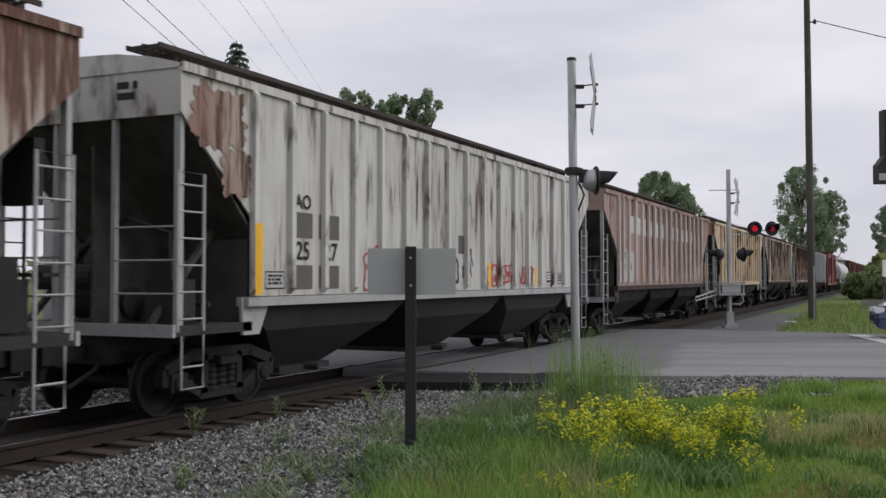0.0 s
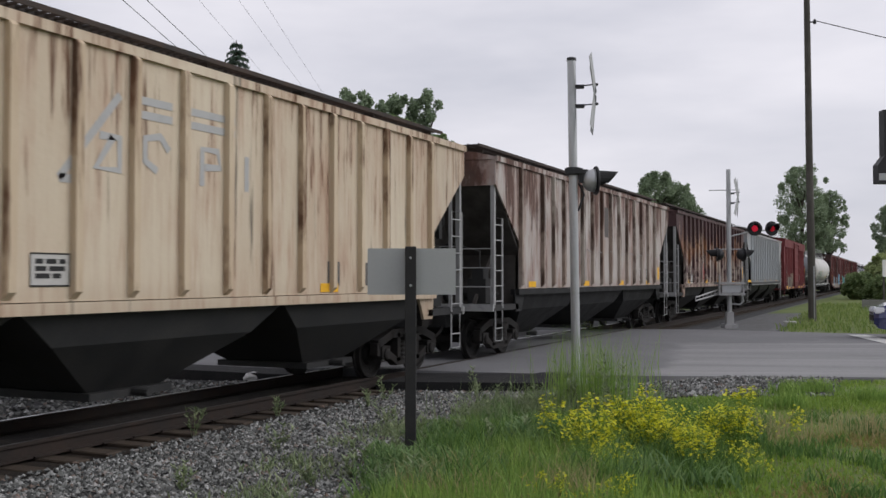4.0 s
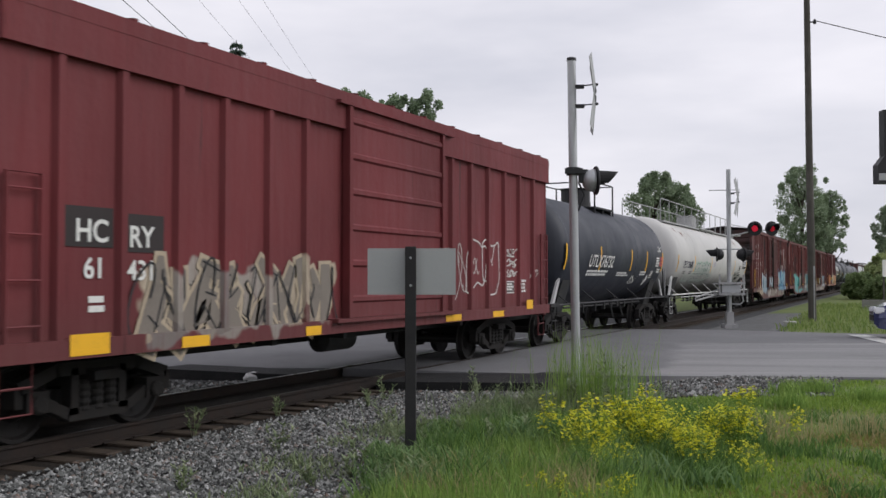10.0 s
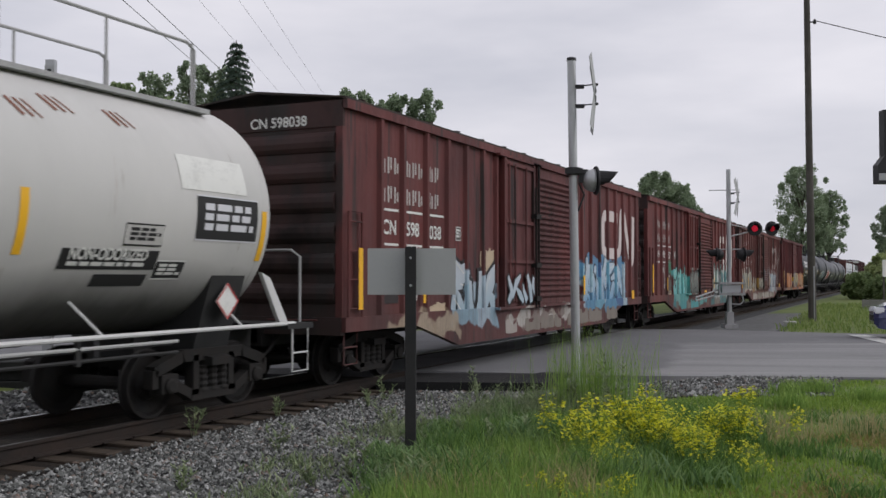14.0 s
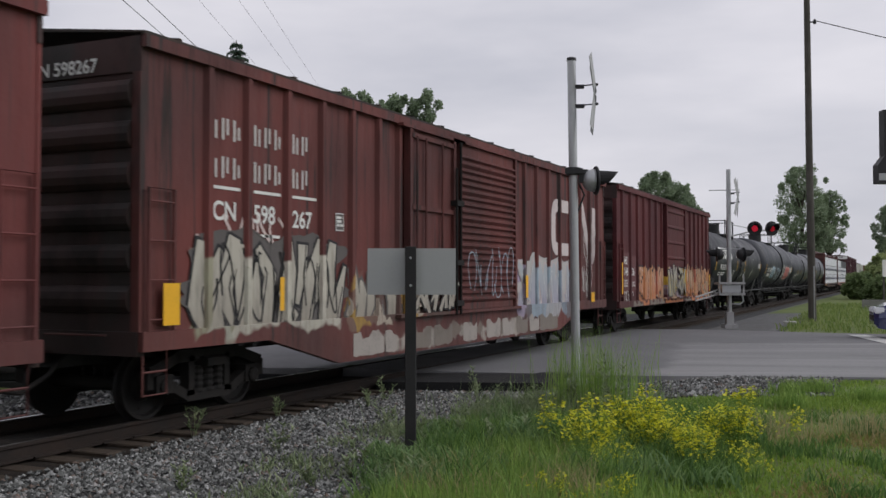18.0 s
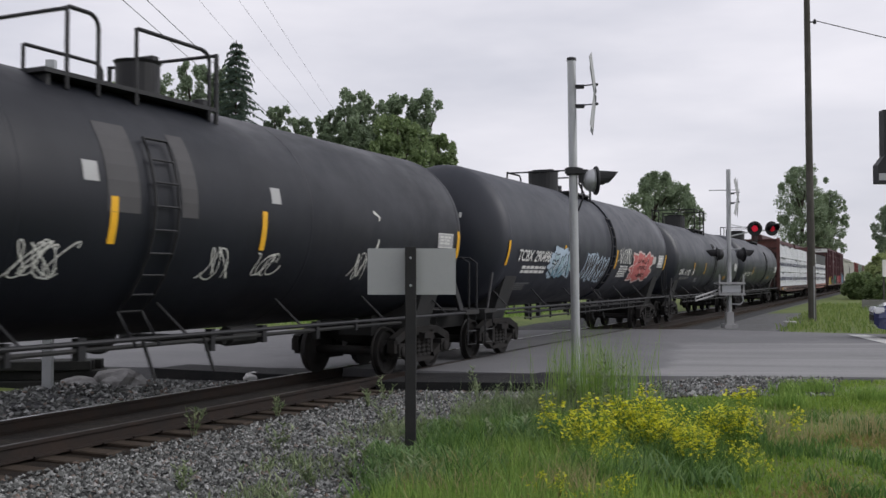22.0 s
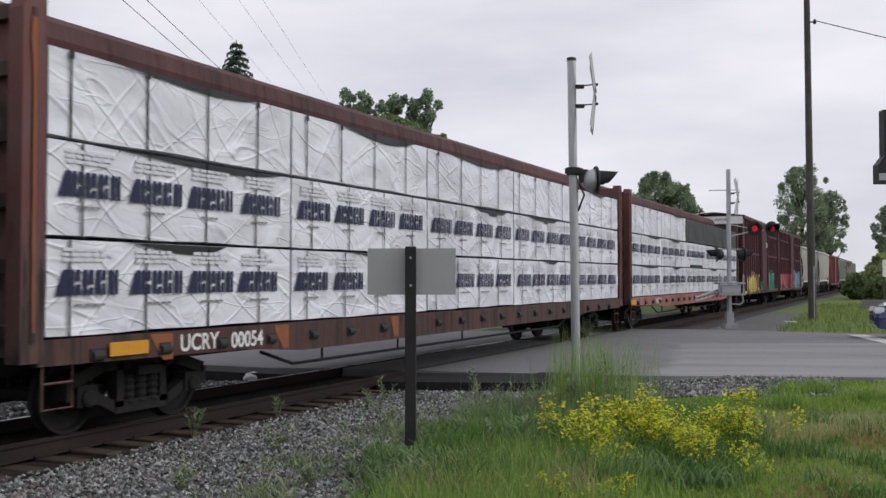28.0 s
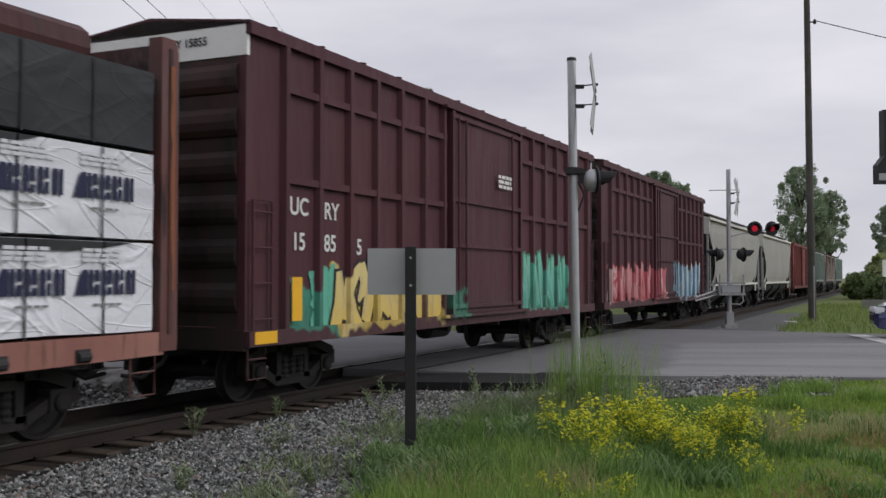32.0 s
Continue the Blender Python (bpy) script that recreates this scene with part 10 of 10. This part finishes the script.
    part("bracket", bm, M["galvanised"], far)
    crossbuck(far, (0.36, 0.0, 4.85), -14)


def build_roadside():
    # the back of a sign on a dark post
    p = spot((727 - 784) / 1760 * 10.5, 10.5, -0.2)
    sign = thing("road_sign", "plain grey back of a metal sign on a dark post", "sign", place=Matrix.Translation(p) @ pose(0, 0, 0, 0, 0, math.degrees(YAW)))
    bm = box(bmesh.new(), -0.058, 0.058, -0.05, 0.05, 0, 2.27)
    bmesh.ops.bevel(bm, geom=[e for e in bm.edges], offset=0.006, segments=1, affect="EDGES")
    part("post", bm, M["wood_post"], sign)
    bm = box(bmesh.new(), -0.46, 0.475, 0.055, 0.062, 1.762, 2.252)
    part("sign_panel", bm, M["alloy"], sign)
    for z in (1.86, 2.15):
        bm = lathe(bmesh.new(), [(-0.058, 0.012), (-0.05, 0.014)], "y", (0, 0, z), 8)
        part("bolt", bm, M["galvanised"], sign)
    # utility pole and its wire
    p = spot((1433 - 784) / 1760 * 43, 43, -0.15)
    pole = thing("utility_pole", "tall weathered wooden utility pole beside the road", "utility pole", place=Matrix.Translation(p))
    part("pole", tube(bmesh.new(), [(0.08, 0.05, 0), (0.02, 0, 7), (-0.02, 0, 15)], 0.17, 14, 0.125), M["wood_pole"], pole)
    part("ground_wire_guard", box(bmesh.new(), 0.13, 0.19, -0.1, -0.04, 0, 2.4), M["galvanised"], pole)
    bm = bmesh.new()
    tube(bm, [(0.1, 0, 13.0), (0.28, 0, 13.0)], 0.03, 6)
    lathe(bm, [(12.9, 0.05), (12.96, 0.07), (13.1, 0.05)], "z", (0.3, 0, 0), 10)
    part("insulator", bm, M["black_steel"], pole)
    a = Vector((p.x + 0.3, p.y, 12.9))
    b = spot(60, 62, 12.3)
    bm = tube(bmesh.new(), [a.lerp(b, k / 16) - Vector((0, 0, 1.1 * math.sin(math.pi * k / 16))) for k in range(17)], 0.022, 5)
    tagged(part("overhead_cable", bm, M["black_steel"]), "thin black overhead cable", "cable")
    # overhead lines that cross the sky
    for off, r in ((-9.25, 0.011), (-8.55, 0.011), (-7.05, 0.004), (-5.9, 0.004), (-5.2, 0.004)):
        pts = [spot(off, -30 + 9 * k, 9.74 + 0.0012 * (-30 + 9 * k - 40) ** 2 * 0.12) for k in range(12)]
        tagged(part("overhead_cable", tube(bmesh.new(), pts, r, 5), M["black_steel"]), "thin black overhead cable", "cable", "overhead cables")
    # grey post across the rails
    p = spot((87 - 784) / 1760 * 16.5, 16.5, -0.3)
    post = thing("trackside_post", "grey square post with a small plate across the rails", "post", place=Matrix.Translation(p) @ pose(0, 0, 0, 0, 0, math.degrees(YAW)))
    h = 1.74 + (492 - 105) / 1760 * 16.5 + 0.3
    part("post", box(bmesh.new(), -0.075, 0.075, -0.06, 0.06, 0, h), M["galvanised"], post)
    part("plate", box(bmesh.new(), -0.08, 0.08, -0.075, -0.062, h - 0.36, h - 0.1), M["alloy"], post)
    part("plate_mark", box(bmesh.new(), -0.035, 0.03, -0.082, -0.077, h - 0.3, h - 0.16), M["black_steel"], post)
    # old ties piled across the rails
    rnd = random.Random(12)
    p = spot(-7.45, 18.2)
    pile = thing("tie_pile", "pile of old dark railway ties across the rails", "timber pile", place=Matrix.Translation((p.x, p.y, -0.27)) @ pose(0, 0, 0, 0, 0, math.degrees(YAW) + 6))
    for row, count in enumerate((4, 4, 3)):
        for k in range(count):
            bm = box(bmesh.new(), -1.25, 1.25, -0.105, 0.105, 0.0, 0.17)
            bmesh.ops.bevel(bm, geom=bm.edges[:], offset=0.015, segments=1, affect="EDGES")
            part("old_tie", bm, M["old_tie"], pile).matrix_basis = pose(rnd.uniform(-0.2, 0.2), -0.35 + 0.23 * k + 0.1 * (row % 2), 0.175 * row, 0, 0, rnd.uniform(-4, 4))
    # rocks across the rails
    rock = surface("grey_rock", (0.16, 0.155, 0.15), (0.27, 0.265, 0.26), 3.0, 0.9, 0.0, 0.6, 14.0)
    pale = surface("pale_rock", (0.5, 0.5, 0.49), (0.62, 0.62, 0.6), 4.0, 0.85)
    for r, a, sx, sy, sz, mat, lab, seed in ((-5.75, 17.6, 0.5, 0.36, 0.26, rock, "grey boulder lying in the rubble across the rails", 1), (-6.3, 17.3, 0.34, 0.3, 0.2, rock, "small grey boulder lying in the rubble across the rails", 2),
                                             (-3.6, 18.8, 0.17, 0.13, 0.1, pale, "small white rock beside the far rail", 3)):
        bm = bmesh.new()
        bmesh.ops.create_icosphere(bm, subdivisions=3, radius=1.0)
        for v in bm.verts:
            k = 1.0 + 0.28 * noise.noise(v.co * 1.4 + Vector((seed * 5.0, 0, 0))) + 0.1 * noise.noise(v.co * 4.0)
            v.co = Vector((v.co.x * sx, v.co.y * sy, v.co.z * sz)) * k
        ob = part("rock", bm, mat)
        p = spot(r, a)
        ob.matrix_basis = Matrix.Translation((p.x, p.y, -0.27 + sz * 0.6)) if seed < 3 else Matrix.Translation((p.x, p.y, -0.2 + sz * 0.7))
        tagged(ob, lab, "rock")
    # dark signal head at the road's near side
    p = spot((1572 - 784) / 1760 * 26.0, 26.0, -0.12)
    sig = thing("traffic_signal", "black traffic signal head on a slim pole", "traffic signal", place=Matrix.Translation(p) @ pose(0, 0, 0, 0, 0, math.degrees(YAW)))
    part("pole", tube(bmesh.new(), [(0.1, 0, 0), (0.1, 0, 6.3)], 0.06, 10), M["black_steel"], sig)
    bm = box(bmesh.new(), -0.14, 0.2, -0.15, 0.15, 5.05, 6.25)
    part("backplate", bm, M["black_steel"], sig)
    bm = bmesh.new()
    prism_y(bm, [(-0.31, 4.32), (-0.31, 4.8), (-0.12, 5.05), (0.2, 5.05), (0.2, 4.32)], -0.16, 0.16)
    part("housing", bm, M["black_steel"], sig)
    part("visor_face", box(bmesh.new(), -0.29, -0.1, -0.172, -0.162, 4.4, 4.58), M["alloy"], sig)
    # pale notice board beside the bushes
    p = spot((1567 - 784) / 1760 * 62, 62, -0.14)
    ob = thing("notice_board", "pale notice board on two posts beside the bushes", "sign", place=Matrix.Translation(p) @ pose(0, 0, 0, 0, 0, math.degrees(YAW)))
    part("board", box(bmesh.new(), -0.2, 0.9, -0.03, 0.03, 1.95, 3.0), P["header_white"], ob)
    for x in (-0.1, 0.8):
        part("post", box(bmesh.new(), x - 0.05, x + 0.05, 0.032, 0.12, 0, 2.9), M["wood_pole"], ob)
    # guard box in the verge
    p = spot((1553 - 784) / 1760 * 60, 60, -0.14)
    ob = thing("concrete_culvert", "low grey concrete culvert head in the grass", "culvert", place=Matrix.Translation(p))
    part("headwall", box(bmesh.new(), -0.9, 1.4, -0.3, 0.3, 0, 0.55), surface("grey_concrete", (0.22, 0.22, 0.2), (0.3, 0.3, 0.28), 1.5, 0.9), ob)
    p = spot((1397 - 784) / 1760 * 40, 40, -0.12)
    ob = thing("concrete_block", "small pale concrete block lying by the road", "concrete block", place=Matrix.Translation(p))
    bm = box(bmesh.new(), -0.25, 0.25, -0.15, 0.15, 0, 0.13)
    bmesh.ops.bevel(bm, geom=bm.edges[:], offset=0.03, segments=1, affect="EDGES")
    part("block", bm, surface("pale_concrete", (0.4, 0.4, 0.38), (0.5, 0.5, 0.47), 3, 0.9), ob)


def build_car():
    """The front of a waiting dark blue car; it stands on the road, facing the track."""
    p = spot((1541 - 784) / 1760 * 30.5, 30.5, -0.095)
    car = thing("car", "dark blue car waiting on the road", "car", place=Matrix.Translation(p) @ pose(0, 0, 0, 0, 0, 8) @ Matrix.Diagonal((1.0, 1.0, 1.28, 1.0)))
    blue = flat("dark_blue_car_paint", (0.012, 0.02, 0.10), 0.25, 0.2, 0.1, 0.6)
    blue.node_tree.nodes["Principled BSDF"].inputs["Coat Weight"].default_value = 1.0
    glass = flat("tinted_car_glass", (0.01, 0.012, 0.014), 0.08, 0.0, 0.0, 0.6)
    sect = ((0.0, 0.35, 0.62, 0.62), (0.12, 0.25, 0.74, 0.74), (0.5, 0.2, 0.84, 0.82), (1.2, 0.18, 0.95, 0.86), (1.5, 0.18, 1.0, 0.87), (3.6, 0.18, 1.02, 0.87), (4.3, 0.22, 0.98, 0.84), (4.5, 0.35, 0.8, 0.74))
    bm = bmesh.new()
    rings = []
    for x, z0, z1, w in sect:
        rings.append([bm.verts.new(q) for q in ((x, -w * 0.92, z0), (x, -w, (z0 + z1) / 2), (x, -w * 0.86, z1), (x, w * 0.86, z1), (x, w, (z0 + z1) / 2), (x, w * 0.92, z0))])
    for a, b in zip(rings, rings[1:]):
        for k in range(6):
            bm.faces.new((a[k], b[k], b[(k + 1) % 6], a[(k + 1) % 6]))
    bm.faces.new(rings[0])
    bm.faces.new(rings[-1][::-1])
    bmesh.ops.recalc_face_normals(bm, faces=bm.faces)
    part("body", bm, blue, car)
    bm = bmesh.new()
    rings = []
    for x, z, w in ((1.3, 0.98, 0.76), (2.0, 1.42, 0.6), (3.2, 1.44, 0.6), (4.0, 1.0, 0.74)):
        rings.append([bm.verts.new((x, -w, z)), bm.verts.new((x, w, z))])
    base = [bm.verts.new(q) for q in ((1.3, -0.78, 0.96), (4.0, -0.78, 0.96), (4.0, 0.78, 0.96), (1.3, 0.78, 0.96))]
    for a, b in zip(rings, rings[1:]):
        bm.faces.new((a[0], b[0], b[1], a[1]))
    bm.faces.new([r[0] for r in rings] + [base[1], base[0]])
    bm.faces.new([r[1] for r in rings][::-1] + [base[3], base[2]])
    bmesh.ops.recalc_face_normals(bm, faces=bm.faces)
    part("cabin", bm, glass, car)
    part("roof", box(bmesh.new(), 2.0, 3.2, -0.58, 0.58, 1.43, 1.47), blue, car)
    for s in (-1, 1):
        bm = box(bmesh.new(), -0.005, 0.3, s * 0.6 - 0.14, s * 0.6 + 0.14, 0.6, 0.74)
        bmesh.ops.bevel(bm, geom=bm.edges[:], offset=0.03, segments=2, affect="EDGES")
        part("headlight", bm, flat("clear_headlight", (0.75, 0.76, 0.78), 0.15, 0.0, 0.05, 0.7), car)
        for x in (0.85, 3.6):
            bm = lathe(bmesh.new(), [(-0.1, 0.1), (-0.1, 0.28), (-0.07, 0.32), (0.07, 0.32), (0.1, 0.28), (0.1, 0.1)], "y", (x, s * 0.78, 0.32), 22)
            wh = part("wheel", bm, M["black_steel"], car)
            bm = lathe(bmesh.new(), [(s * 0.1, 0.19), (s * 0.112, 0.17), (s * 0.112, 0.03)], "y", (x, s * 0.78, 0.32), 16)
            part("rim", bm, M["galvanised"], wh)
    part("grille", box(bmesh.new(), -0.02, 0.05, -0.4, 0.4, 0.42, 0.56), M["black_steel"], car)


build_signals()
build_roadside()
build_car()


# ---- everything that moves ----
def motions():
    for car, at in VEHICLES:
        walk(car, [(t, pose(TRACK_X, at - d, 0)) for t, d in TRAVEL])
    for ob, at, (x, y, z) in LOADS:
        walk(ob, [(t, pose(TRACK_X + x, at - d + y, z)) for t, d in TRAVEL])
    # wheels turn while their car is in the near stretch
    for w, y, at in WHEELSETS:
        rows, spin0 = [], None
        for k in range(0, 961):
            t = k / 30
            s = at + y - travel(t)
            if -4.0 < s < 30.0:
                if spin0 is None:
                    spin0 = s
                    if k > 0:
                        rows.append((0.0, pose(0, y, WHEEL_R)))
                rows.append((t, pose(0, y, WHEEL_R, math.degrees((spin0 - s) / WHEEL_R))))
        if not rows:
            rows = [(0.0, pose(0, y, WHEEL_R)), (32.0, pose(0, y, WHEEL_R))]
        if rows[-1][0] < 32.0:
            rows.append((32.0, rows[-1][1]))
        walk(w, rows)


motions()
